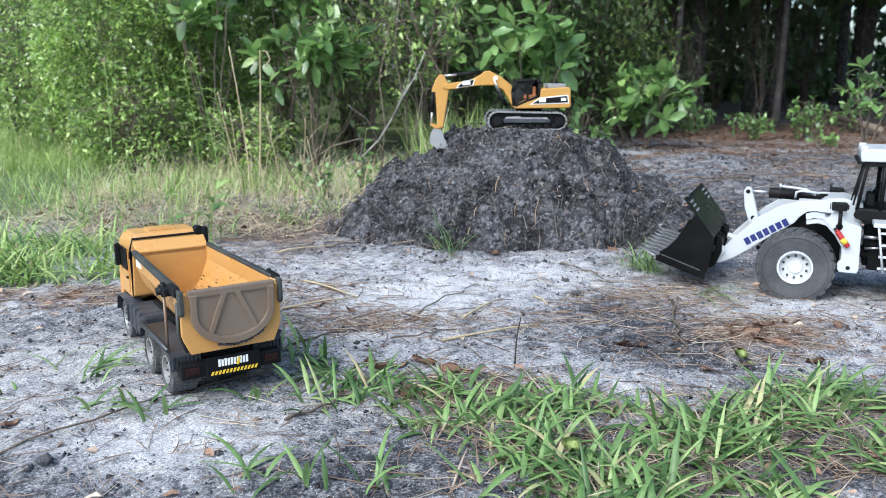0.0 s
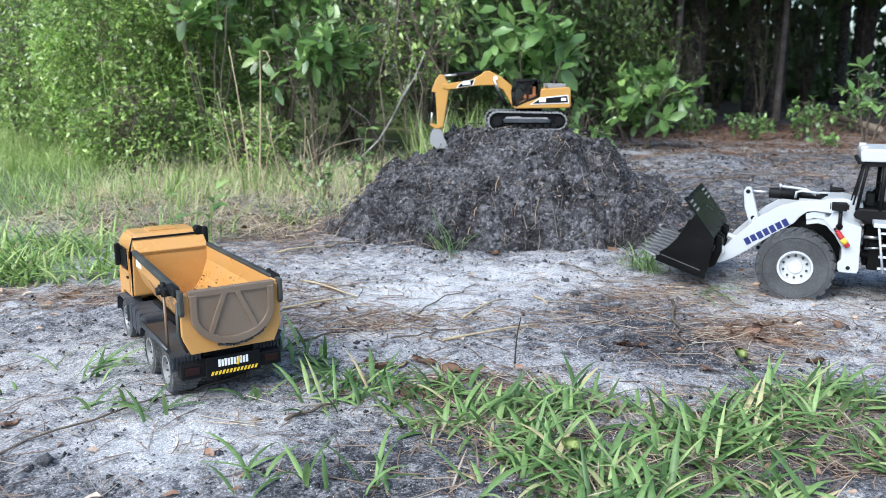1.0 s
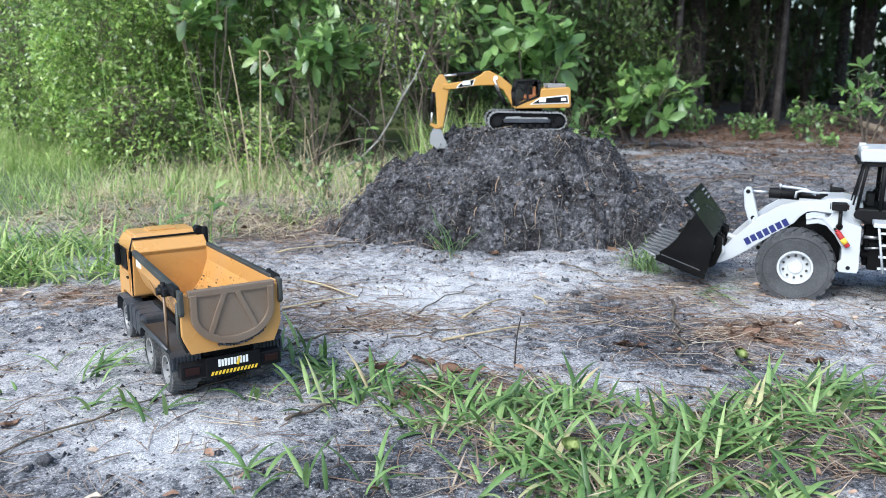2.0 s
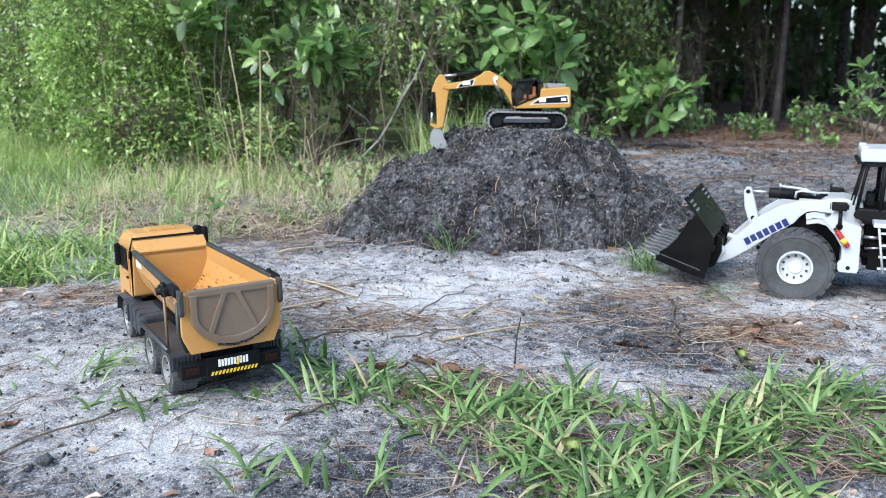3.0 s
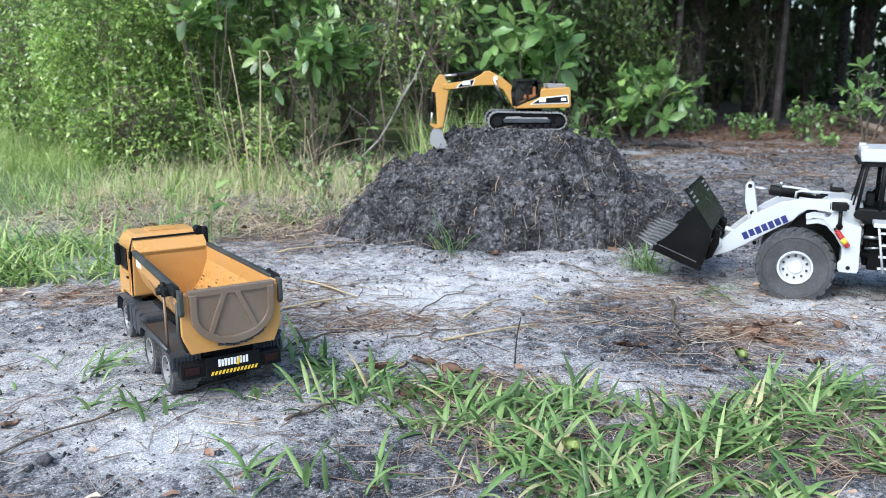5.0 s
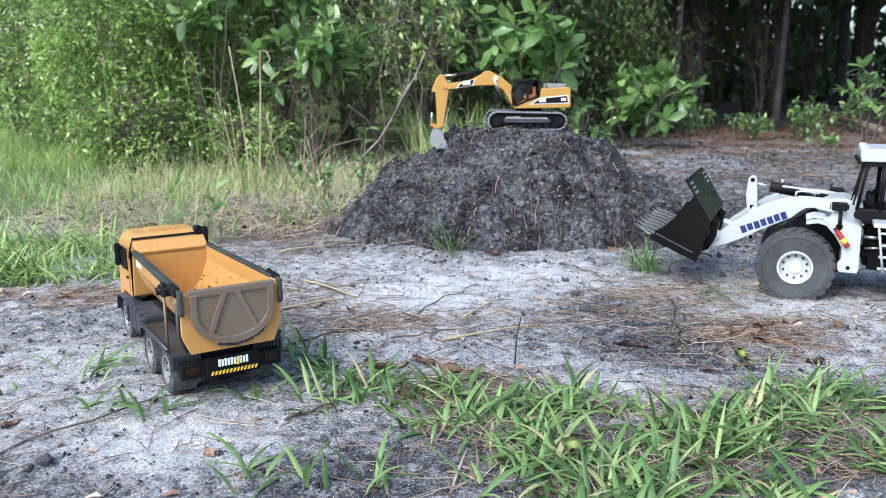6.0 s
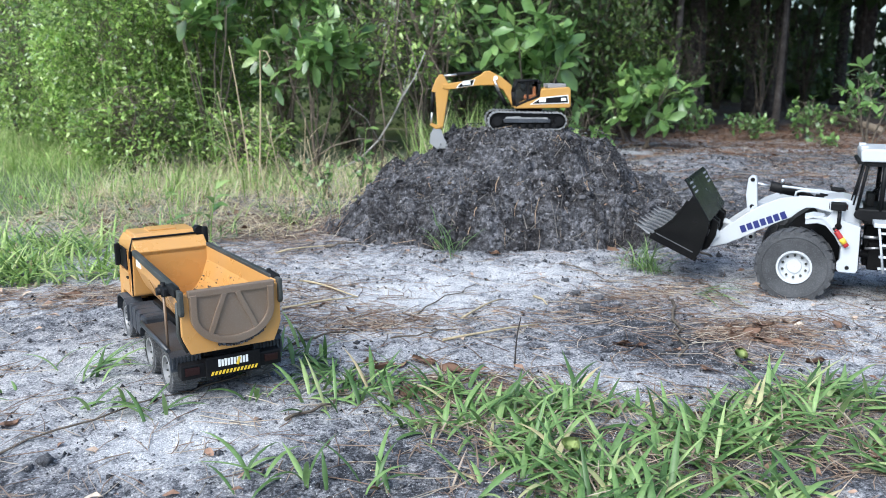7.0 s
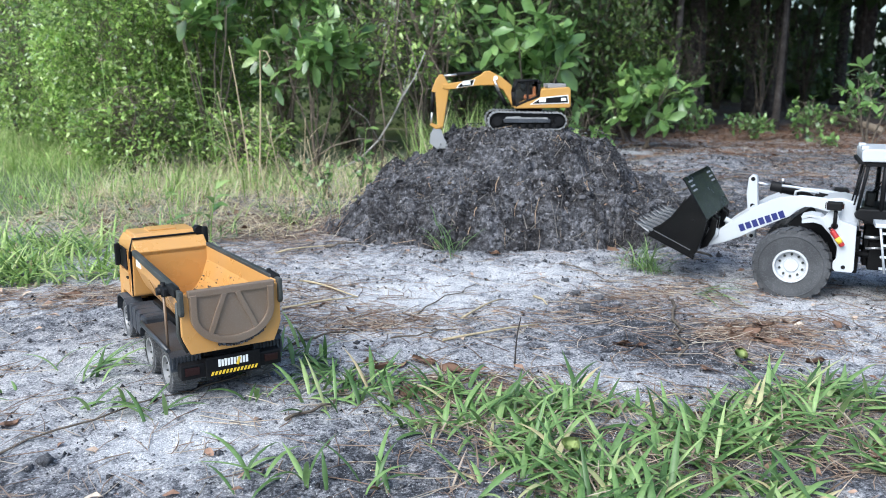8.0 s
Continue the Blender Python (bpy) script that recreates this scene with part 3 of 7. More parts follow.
def wheel_set(parent, x, y, z, r, w, rim_r, tyre_mat, rim_mat, lugs, bolts, depth, name="wheel", side=1, lug_h=0.004, sub=False):
    """A wheel on the y axis; its outer face looks to +y times side."""
    s = side
    hw = w / 2
    tyre = lathe([(rim_r * 1.02, hw * 0.9), (r * 0.72, hw), (r * 0.9, hw * 0.96), (r * 0.96, hw * 0.82), (r * 0.96, -hw * 0.82), (r * 0.9, -hw * 0.96), (r * 0.72, -hw), (rim_r * 1.02, -hw * 0.9)], 0, 0, 0, 48)
    lathe([(r * 0.80, hw * 1.0), (r * 0.815, hw * 1.03), (r * 0.83, hw * 0.99), (r * 0.815, hw * 0.9)], 0, 0, 0, 48, tyre)
    wheel = new(name)
    wheel.parent = parent
    wheel.location = (x, y, z)
    shared = {}
    for k in range(lugs):
        for half in (1, -1):
            a = (k + 0.25 * (half + 1)) * math.tau / lugs
            b2 = box(-r * math.pi / lugs * 0.62, r * math.pi / lugs * 0.62, 0.04 * hw, hw * 0.98, r * 0.95 - 0.002, r + 0.0005)
            for v in b2.verts:
                v.co.x += abs(v.co.y) * 0.35
                v.co.y *= half
                if abs(v.co.y) > hw * 0.5:
                    v.co.z -= r * 0.035
            if half < 0:
                bmesh.ops.reverse_faces(b2, faces=b2.faces)
            if sub:
                if half in shared:
                    b2.free()
                    lug = new("tread_lug", shared[half])
                    lug.parent = wheel
                else:
                    lug = part("tread_lug", b2, tyre_mat, wheel)
                    shared[half] = lug.data
                lug.matrix_basis = Matrix.Rotation(a, 4, "Y")
                continue
            turned(b2, Matrix.Rotation(a, 4, "Y"))
            merge(b2, tyre)
    turned(tyre, Matrix.Diagonal((1, s, 1, 1)))
    if s < 0:
        bmesh.ops.reverse_faces(tyre, faces=tyre.faces)
    part("tyre", tyre, tyre_mat, wheel)
    d = depth
    rim = lathe([(rim_r * 1.02, hw * 0.92), (rim_r * 1.0, hw * 1.0), (rim_r * 0.9, hw * 0.98), (rim_r * 0.86, hw * (1 - d)), (rim_r * 0.44, hw * (1 - d)), (rim_r * 0.4, hw * (1 - d * 0.8)),
                 (0.0005, hw * (1 - d * 0.78)), (0.0005, -hw * 0.3), (rim_r * 1.02, -hw * 0.3)], 0, 0, 0, 40)
    turned(rim, Matrix.Diagonal((1, s, 1, 1)))
    if s < 0:
        bmesh.ops.reverse_faces(rim, faces=rim.faces)
    part("rim", rim, rim_mat, wheel)
    for k in range(bolts):
        a = (k + 0.5) * math.tau / bolts
        p = Vector((math.cos(a) * rim_r * 0.68, s * hw * (1 - d), math.sin(a) * rim_r * 0.68))
        part("wheel_nut", rod(p, p + Vector((0, s * hw * 0.14, 0)), rim_r * 0.085, rim_r * 0.07, 6), M_RAIL, wheel)
    return wheel


def letter_bars(name, mat, parent, x, z, y, n, w, h, gap, ang=0.0, axis="y", label="", depth=0.0012):
    """Plain upright bars in place of a mark, in a row from x, z, on the face at y."""
    bm = bmesh.new()
    c, s = math.cos(ang), math.sin(ang)
    for i in range(n):
        u = i * (w + gap)
        hh = h * (1, 0.92, 1, 0.96, 1, 0.94, 1)[i % 7]
        b2 = box(u, u + w, -depth, depth, 0, hh, 0.0004)
        for v in b2.verts:
            a, b = v.co.x, v.co.z
            v.co = Vector((x + a * c - b * s, y + v.co.y, z + a * s + b * c)) if axis == "y" else Vector((y + v.co.y, x - (a * c - b * s), z + a * s + b * c))
        merge(b2, bm)
    return part(name, bm, mat, parent, label)


def taper(bm):
    """Narrow the tub towards the cab."""
    for v in bm.verts:
        v.co.y *= 1 - 0.13 * (v.co.x + 0.09) / 0.38
    return bm


def build_truck():
    t = tagged(new("toy_dump_truck"), "dusty yellow toy dump truck with a bronze tailgate on sand", "toy truck")
    # chassis and running gear
    ch = box(-0.06, 0.42, -0.03, 0.03, 0.048, 0.078, 0.003)
    box(-0.06, 0.3, -0.046, 0.046, 0.076, 0.1, 0.002, ch)
    for x in (0.0, 0.122, 0.385):
        rod((x, -0.07, 0.043), (x, 0.07, 0.043), 0.008, None, 10, ch)
    part("chassis", ch, M_BLACK, t)
    for x in (0.0, 0.122):
        for s in (1, -1):
            wheel_set(t, x, s * 0.076, 0.0435, 0.0435, 0.048, 0.027, M_TRUCK_RUBBER, M_RIM, 26, 8, 0.35, "wheel", s, 0.003)
    for s in (1, -1):
        wheel_set(t, 0.385, s * 0.072, 0.0435, 0.0435, 0.028, 0.027, M_TRUCK_RUBBER, M_RIM, 26, 8, 0.25, "wheel", s, 0.003)
    # tub: open half pipe, thick walled
    prof = [(-0.09, 0.21), (-0.089, 0.178), (-0.074, 0.143), (-0.054, 0.116), (-0.03, 0.102), (0.03, 0.102), (0.054, 0.116), (0.074, 0.143), (0.089, 0.178), (0.09, 0.21)]
    tub = shell(prof, 0.006, -0.286, 0.09)
    taper(turned(tub, SWAP))
    part("tub", soft_bevel(tub, 0.0012, 1), M_YEL_TRUCK, t)
    head = prism([(0.284, 0.2), (0.291, 0.2), (0.291, 0.207), (0.318, 0.225), (0.312, 0.231), (0.284, 0.211)], -0.0765, 0.0765, 0.002)
    end = prism([(y * 0.868, z) for y, z in prof], 0, 0.006)
    merge(turned(end, Matrix.Translation((0.29, 0, 0)) @ SWAP), head)
    part("headboard", head, M_YEL_TRUCK, t)
    for s in (1, -1):
        rail = box(-0.07, 0.294, s * 0.09 - 0.006, s * 0.09 + 0.006, 0.203, 0.2155, 0.0025)
        part("top_rail", taper(rail), M_RAIL, t, "scuffed dark grey rail")
    # rear frame: yellow plate with a round-bottomed opening, closed by the tailgate
    n = 28
    arc = [math.pi + math.pi * i / n for i in range(n + 1)]
    U = [(-0.0765, 0.205)] + [(0.0765 * math.cos(a), 0.168 + 0.06 * math.sin(a)) for a in arc] + [(0.0765, 0.205)]
    V = [(-0.0645, 0.205)] + [(0.0645 * math.cos(a), 0.168 + 0.0465 * math.sin(a)) for a in arc] + [(0.0645, 0.205)]
    outer = [(-0.091, 0.205), (-0.0915, 0.132), (-0.088, 0.12), (-0.077, 0.0955), (0.077, 0.0955), (0.088, 0.12), (0.0915, 0.132), (0.091, 0.205)]
    plate = prism(outer, 0, 0.009, 0.002)
    turned(plate, Matrix.Translation((-0.086, 0, 0)) @ SWAP)
    part("rear_plate", plate, M_YEL_TRUCK, t)
    gate = bmesh.new()
    prism(U, 0, 0.006, 0.0, gate)
    turned(gate, Matrix.Translation((-0.095, 0, 0)) @ SWAP)
    box(-0.1045, -0.092, -0.0785, 0.0785, 0.2, 0.213, 0.002, gate)
    part("tailgate", gate, M_GATE, t, "bronze round-bottomed tailgate")
    ring = bmesh.new()
    rows = [[ring.verts.new((x, y, z)) for y, z in line] for x, line in ((-0.099, U), (-0.106, U), (-0.106, V), (-0.099, V))]
    for p, q in ((0, 1), (1, 2), (2, 3), (3, 0)):
        for k in range(len(U) - 1):
            ring.faces.new((rows[p][k], rows[p][k + 1], rows[q][k + 1], rows[q][k]))
    for k in (0, -1):
        ring.faces.new([r[k] for r in rows])
    bmesh.ops.recalc_face_normals(ring, faces=ring.faces)
    part("gate_rim", soft_bevel(ring, 0.0014, 2, 50), M_GATE, t)
    rib = bmesh.new()
    for y0, z0, y1, z1 in ((0.0149, 0.202, 0.0425, 0.1315), (-0.0084, 0.202, -0.0415, 0.1305)):
        d = Vector((y1 - y0, z1 - z0)).normalized() * 0.0048
        b2 = prism([(y0 - d.y, z0 + d.x), (y0 + d.y, z0 - d.x), (y1 + d.y, z1 - d.x), (y1 - d.y, z1 + d.x)], 0, 0.005, 0.0014)
        turned(b2, Matrix.Translation((-0.1, 0, 0)) @ SWAP)
        for v in b2.verts:
            v.co.x = -0.1 - abs(v.co.x + 0.1)
        bmesh.ops.recalc_face_normals(b2, faces=b2.faces)
        merge(b2, rib)
    part("gate_rib", rib, M_GATE, t)
    for s in (1, -1):
        br = prism([(-0.103, 0.214), (-0.062, 0.214), (-0.062, 0.2), (-0.088, 0.194), (-0.088, 0.172), (-0.1, 0.168), (-0.104, 0.175)], s * 0.0905 - 0.004, s * 0.0905 + 0.004, 0.002)
        tube([(-0.079, s * 0.0925, 0.19), (-0.079, s * 0.093, 0.132), (-0.079, s * 0.0895, 0.119), (-0.079, s * 0.0785, 0.097)], 0.0036, None, 8, br)
        part("corner_bracket", br, M_RAIL, t, "grey corner hinge bracket")
    for s in (1, -1):
        st = rod((-0.021, s * 0.1, 0.205), (-0.027, s * 0.1, 0.094), 0.0026, None, 8)
        part("tie_rod", st, M_GATE, t, "thin bronze tie rod")
        lk = box(-0.05, -0.004, s * 0.099 - 0.012, s * 0.099 + 0.007, 0.195, 0.209, 0.003)
        box(-0.085, -0.035, s * 0.092 - 0.006, s * 0.092 + 0.006, 0.2, 0.2165, 0.003, lk)
        rod((-0.021, s * 0.1 - 0.012, 0.2), (-0.021, s * 0.1 + 0.012, 0.2), 0.0075, None, 12, lk)
        rod((-0.021, s * 0.1, 0.19), (-0.021, s * 0.1, 0.215), 0.0045, None, 10, lk)
        part("latch", lk, M_BLACK, t)
    # dirt left on the lip and in the tub
    rng = random.Random(4)
    dirt = bmesh.new()
    for i in range(240):
        a = math.pi * (1.38 + 0.4 * rng.random())
        y, z = -0.0765 * math.cos(a), 0.168 + 0.0615 * math.sin(a)
        b2 = bmesh.new()
        bmesh.ops.create_icosphere(b2, subdivisions=1, radius=0.0012 + rng.random() * 0.0016)
        turned(b2, Matrix.Translation((-0.096 - rng.random() * 0.004, y, z + rng.uniform(-0.004, 0.001))))
        merge(b2, dirt)
    for i in range(230):
        x, y = min(0.27, max(-0.06, rng.gauss(0.17, 0.07))), min(0.08, max(-0.085, rng.gauss(-0.04, 0.024)))
        b2 = bmesh.new()
        bmesh.ops.create_icosphere(b2, subdivisions=1, radius=0.0006 + rng.random() ** 2 * 0.0013)
        turned(b2, Matrix.Translation((x, y * (1 - 0.13 * (x + 0.09) / 0.38), 0.1085 + float(np.interp(abs(y), (0.024, 0.048, 0.068, 0.083, 0.085), (0.0, 0.013, 0.04, 0.073, 0.08))))))
        merge(b2, dirt)
    tagged(part("dirt", dirt, M_CLOD, t, "crumbs of dark soil"), kind="stuff")
    # bumper
    bp = box(-0.082, -0.055, -0.094, 0.094, 0.045, 0.073, 0.003)
    box(-0.088, -0.08, -0.051, 0.051, 0.043, 0.081, 0.002, bp)
    part("rear_bumper", bp, M_BLACK, t)
    for s in (1, -1):
        lamp = box(-0.0845, -0.08, s * 0.074 - 0.013, s * 0.074 + 0.013, 0.053, 0.067, 0.0015)
        part("tail_light", lamp, M_LENS_RED, t, "dark red tail light")
    letter_bars("maker_mark", M_SIGNWHITE, t, 0.0285, 0.062, -0.0885, 10, 0.0044, 0.0138, 0.0013, 0.0, "x", "white bars of a maker's mark", 0.0006)
    letter_bars("mark_accent", M_SIGNYEL, t, -0.004, 0.0615, -0.0892, 1, 0.005, 0.0145, 0, -0.35, "x", "yellow stroke in the maker's mark", 0.0006)
    st = bmesh.new()
    for i in range(13):
        y = 0.043 - i * 0.0068
        b2 = prism([(0, 0), (0.0038, 0), (0.0068, 0.007), (0.003, 0.007)], -0.0006, 0.0006)
        turned(b2, Matrix.Translation((-0.0885, y, 0.0475)) @ Matrix.Rotation(radians(-90), 4, "Z"))
        merge(b2, st)
    part("hazard_stripes", st, M_SIGNYEL, t, "yellow slanting hazard stripes")
    # rear mudguards, tank, boxes
    for s in (1, -1):
        fd = bmesh.new()
        shell([(-0.062, 0.058), (-0.056, 0.084), (-0.045, 0.092), (0.15, 0.092), (0.165, 0.084), (0.172, 0.064)][::-1], 0.004, s * 0.078 - 0.028, s * 0.078 + 0.028, fd)
        for k in range(8):
            box(-0.0625, -0.057, s * 0.078 - 0.026 + k * 0.0068, s * 0.078 - 0.0225 + k * 0.0068, 0.062, 0.084, 0.0006, fd)
        rod((-0.048, s * 0.105, 0.095), (0.155, s * 0.105, 0.095), 0.0042, None, 8, fd)
        part("mudguard", fd, M_BLACK_SKY_DUST, t, "dusty black rear mudguard, tinted blue for sky sheen")
        tk = box(0.2, 0.33, s * 0.062 - 0.026, s * 0.062 + 0.03, 0.042, 0.093, 0.008)
        for x in (0.225, 0.265, 0.3):
            box(x - 0.004, x + 0.004, s * 0.062 - 0.0265, s * 0.062 + 0.031, 0.041, 0.0945, 0.002, tk)
        part("side_tank", tk, M_BLACK_SKY_DUST, t)
    # cab
    cab = prism([(0.325, 0.106), (0.325, 0.222), (0.333, 0.233), (0.425, 0.233), (0.446, 0.215), (0.458, 0.135), (0.46, 0.075), (0.434, 0.07), (0.425, 0.1), (0.345, 0.1)], -0.08, 0.08, 0.004)
    for v in cab.verts:
        v.co.y *= 1 - 0.1 * max(0.0, (v.co.z - 0.205) / 0.028)
    part("cab", cab, M_YEL_TRUCK, t)
    rf = prism([(0.335, 0.231), (0.43, 0.231), (0.418, 0.24), (0.345, 0.24)], -0.067, 0.067, 0.004)
    part("roof_panel", rf, M_YEL_TRUCK, t)
    for s in (1, -1):
        w = prism([(0.362, 0.158), (0.362, 0.205), (0.42, 0.205), (0.436, 0.158)], s * 0.0805 - 0.0015, s * 0.0805 + 0.0015, 0.001)
        part("side_window", w, M_BLACK, t, "dark side window")
        d = box(0.352, 0.354, s * 0.08 - 0.001, s * 0.08 + 0.0012, 0.11, 0.205)
        box(0.35, 0.44, s * 0.08 - 0.001, s * 0.08 + 0.002, 0.15, 0.154, 0, d)
        part("door_trim", d, M_YEL_TRUCK, t)
        mr = box(0.4, 0.411, s * 0.0905 - 0.006, s * 0.0905 + 0.006, 0.163, 0.212, 0.003)
        rod((0.406, s * 0.078, 0.2), (0.406, s * 0.094, 0.2), 0.002, None, 6, mr)
        part("wing_mirror", mr, M_BLACK, t, "black wing mirror")
        ff = shell([(0.335, 0.05), (0.337, 0.085), (0.36, 0.097), (0.41, 0.097), (0.434, 0.085), (0.442, 0.055)][::-1], 0.004, s * 0.076 - 0.018, s * 0.076 + 0.018)
        part("front_mudguard", ff, M_BLACK_SKY_DUST, t)
    hatch = box(0.36, 0.405, -0.03, 0.03, 0.2395, 0.2435, 0.0015)
    part("roof_hatch", hatch, M_YEL_TRUCK, t)
    part("roof_trim", tube([(0.3275, 0.081, 0.19), (0.3275, 0.0795, 0.212), (0.329, 0.0735, 0.2325), (0.329, -0.0735, 0.2325), (0.3275, -0.0795, 0.212), (0.3275, -0.081, 0.19)], 0.0022, None, 6), M_BLACK, t, "black rubber trim behind the cab")
    for s in (1, -1):
        part("door_handle", box(0.357, 0.372, s * 0.0805 - 0.0022, s * 0.0805 + 0.0028, 0.1385, 0.143, 0.0012), M_BLACK, t)
    # black sheet added as the dark of the gap between cab and headboard
    gap = box(0.3265, 0.329, -0.0812, 0.0812, 0.107, 0.206)
    part("cab_gap_shade", gap, M_BLACK, t)
    ws = prism([(0.4475, 0.212), (0.459, 0.145), (0.461, 0.145), (0.4495, 0.212)], -0.072, 0.072)
    part("windscreen", ws, M_BLACK, t)
    bump_f = box(0.44, 0.468, -0.084, 0.084, 0.045, 0.08, 0.004)
    part("front_bumper", bump_f, M_BLACK, t)
    ex = rod((0.335, -0.084, 0.09), (0.335, -0.084, 0.243), 0.0095, None, 14, None, 0.002)
    rod((0.328, -0.073, 0.236), (0.352, -0.073, 0.236), 0.011, None, 12, ex)
    part("air_intake", ex, M_BLACK, t, "black intake stack behind the cab")
    mk = prism([(0.235, 0.186), (0.27, 0.186), (0.272, 0.2), (0.25, 0.2)], 0.0793, 0.081)
    part("decal", mk, M_SIGNWHITE, t, "white decal patch")
    t.matrix_world = pose(-0.431, 1.491, 0.001, 0, 0, 123.0)
    return t


truck = build_truck()


# ---------------------------------------------------------------- toy wheel loader (nose along +x, ground under the front axle at the origin)
LOADER_AT = pose(0.990, 2.221, 0.001, 0, 0, 156.0)
HINGE = Vector((-0.165, 0.0, 0.12))
BOOM_PIVOT = Vector((-0.088, 0.0, 0.236))
BUCKET_PIN = Vector((0.206, 0.0, 0.085))
CRANK_PIVOT = Vector((0.125, 0.0, 0.187))
RAM_PIVOT = Vector((-0.05, 0.0, 0.256))
L = {}


def build_loader():
    t = tagged(new("toy_wheel_loader"), "white toy wheel loader with black bucket on sandy ground", "toy loader")
    # front frame
    ff = box(-0.15, 0.06, -0.05, 0.05, 0.06, 0.16, 0.004)
    prism([(-0.14, 0.1), (-0.14, 0.2), (-0.03, 0.236), (0.015, 0.2), (0.05, 0.15), (0.05, 0.1)], -0.06, 0.06, 0.005, ff)
    rod((0.005, -0.12, 0.085), (0.005, 0.12, 0.085), 0.02, None, 12, ff)
    L["front"] = part("front_frame", ff, M_BLACK, t)
    tw = prism([(-0.145, 0.19), (-0.145, 0.25), (-0.1, 0.262), (-0.055, 0.258), (-0.03, 0.235), (-0.06, 0.19)], -0.065, 0.065, 0.005)
    L.setdefault("follow", []).append(part("boom_tower", tw, M_WHITE, t))
    for s in (1, -1):
        fd = bmesh.new()
        arch = [(-0.012, 0.213), (-0.03, 0.219), (-0.052, 0.217), (-0.074, 0.194), (-0.1, 0.15)]
        shell(arch[::-1], 0.006, s * 0.118 - 0.034, s * 0.118 + 0.034, fd)
        y0, y1 = s * 0.143 - 0.006, s * 0.143 + 0.006
        prism([(-0.012, 0.2), (-0.012, 0.214), (-0.05, 0.2185), (-0.064, 0.222), (-0.078, 0.243), (-0.093, 0.243), (-0.101, 0.215), (-0.141, 0.202), (-0.144, 0.09), (-0.14, 0.0815),
               (-0.1, 0.0815), (-0.094, 0.09), (-0.094, 0.105), (-0.101, 0.116), (-0.102, 0.13), (-0.1, 0.146), (-0.082, 0.176), (-0.06, 0.2), (-0.04, 0.205)][::-1], y0, y1, 0.0018, fd)
        box(-0.14, -0.1, min(s * 0.05, s * 0.14), max(s * 0.05, s * 0.14), 0.09, 0.2, 0.003, fd)
        L.setdefault("follow", []).append(part("fender", fd, M_WHITE, t, "white front fender with side plate"))
        hole = rod((-0.119, s * 0.148, 0.0945), (-0.119, s * 0.1505, 0.0945), 0.0052, None, 14)
        L["follow"].append(part("bolt_hole", hole, M_BLACK, t))
        boss = rod((-0.09, s * 0.148, 0.2), (-0.09, s * 0.1508, 0.2), 0.0085, None, 16)
        L["follow"].append(part("post_socket", boss, M_BLACK, t))
        lm = rod((-0.09, s * 0.152, 0.198), (-0.09, s * 0.152, 0.24), 0.0048, None, 10)
        box(-0.104, -0.068, s * 0.15 - 0.014, s * 0.15 + 0.014, 0.242, 0.262, 0.003, lm)
        box(-0.066, -0.0645, s * 0.15 - 0.012, s * 0.15 + 0.012, 0.245, 0.259, 0.0, lm)
        L["follow"].append(part("headlight", lm, M_BLACK, t, "black work light on a post"))
        rl = box(-0.108, -0.104, s * 0.15 - 0.01, s * 0.15 + 0.01, 0.246, 0.258, 0.001)
        L["follow"].append(part("marker_lens", rl, M_LENS_RED, t))
    ex = rod((-0.086, 0.158, 0.189), (-0.114, 0.158, 0.151), 0.0068, None, 14, None, 0.002)
    rod((-0.083, 0.158, 0.193), (-0.086, 0.158, 0.189), 0.004, None, 8, ex)
    bottle = part("fire_extinguisher", ex, M_RED, t, "red fire extinguisher with yellow band")
    L["follow"].append(bottle)
    part("band", rod((-0.099, 0.1582, 0.1714), (-0.108, 0.1582, 0.1592), 0.0071, None, 14), M_SIGNYEL, bottle)
    part("nozzle", rod((-0.0785, 0.158, 0.197), (-0.087, 0.158, 0.188), 0.0032, 0.0042, 8), M_BLACK, bottle)
    for s in (1, -1):
        w = wheel_set(t, 0.005, s * 0.122, 0.085, 0.0985, 0.076, 0.0435, M_RUBBER, M_WHITE_RIM, 22, 10, 0.5, "wheel", s, 0.006, True)
        L["follow"].append(w)
    # hydraulic hose and valve block behind the boom
    hs = tube([(-0.03, 0.03, 0.262), (-0.005, 0.032, 0.276), (0.025, 0.03, 0.279), (0.055, 0.03, 0.281)], 0.0034, None, 8)
    tube([(0.02, 0.035, 0.252), (0.018, 0.035, 0.268), (0.005, 0.035, 0.272), (-0.04, 0.035, 0.268)], 0.0034, None, 8, hs)
    L["follow"].append(part("hose", hs, M_WHITE, t, "white hydraulic hoses"))
    # boom: two bent plates and a cross tube
    low = [(0.216, 0.068), (0.2, 0.066), (0.165, 0.083), (0.13, 0.107), (0.095, 0.135), (0.055, 0.165), (0.018, 0.191), (0.004, 0.21), (-0.012, 0.224), (-0.03, 0.227), (-0.095, 0.222)]
    up = [(-0.104, 0.238), (-0.1, 0.257), (-0.05, 0.257), (0.0, 0.2525), (0.055, 0.236), (0.1, 0.206), (0.135, 0.172), (0.17, 0.136), (0.19, 0.112), (0.208, 0.108), (0.222, 0.088)]
    bo = bmesh.new()
    for s in (1, -1):
        prism(low + up, s * 0.083 - 0.007, s * 0.083 + 0.007, 0.0022, bo)
    box(0.07, 0.125, -0.08, 0.08, 0.16, 0.19, 0.006, bo)
    rod((0.208, -0.09, 0.083), (0.208, 0.09, 0.083), 0.006, None, 12, bo)
    L["boom"] = part("boom", bo, M_WHITE, t, "white arched lift boom")
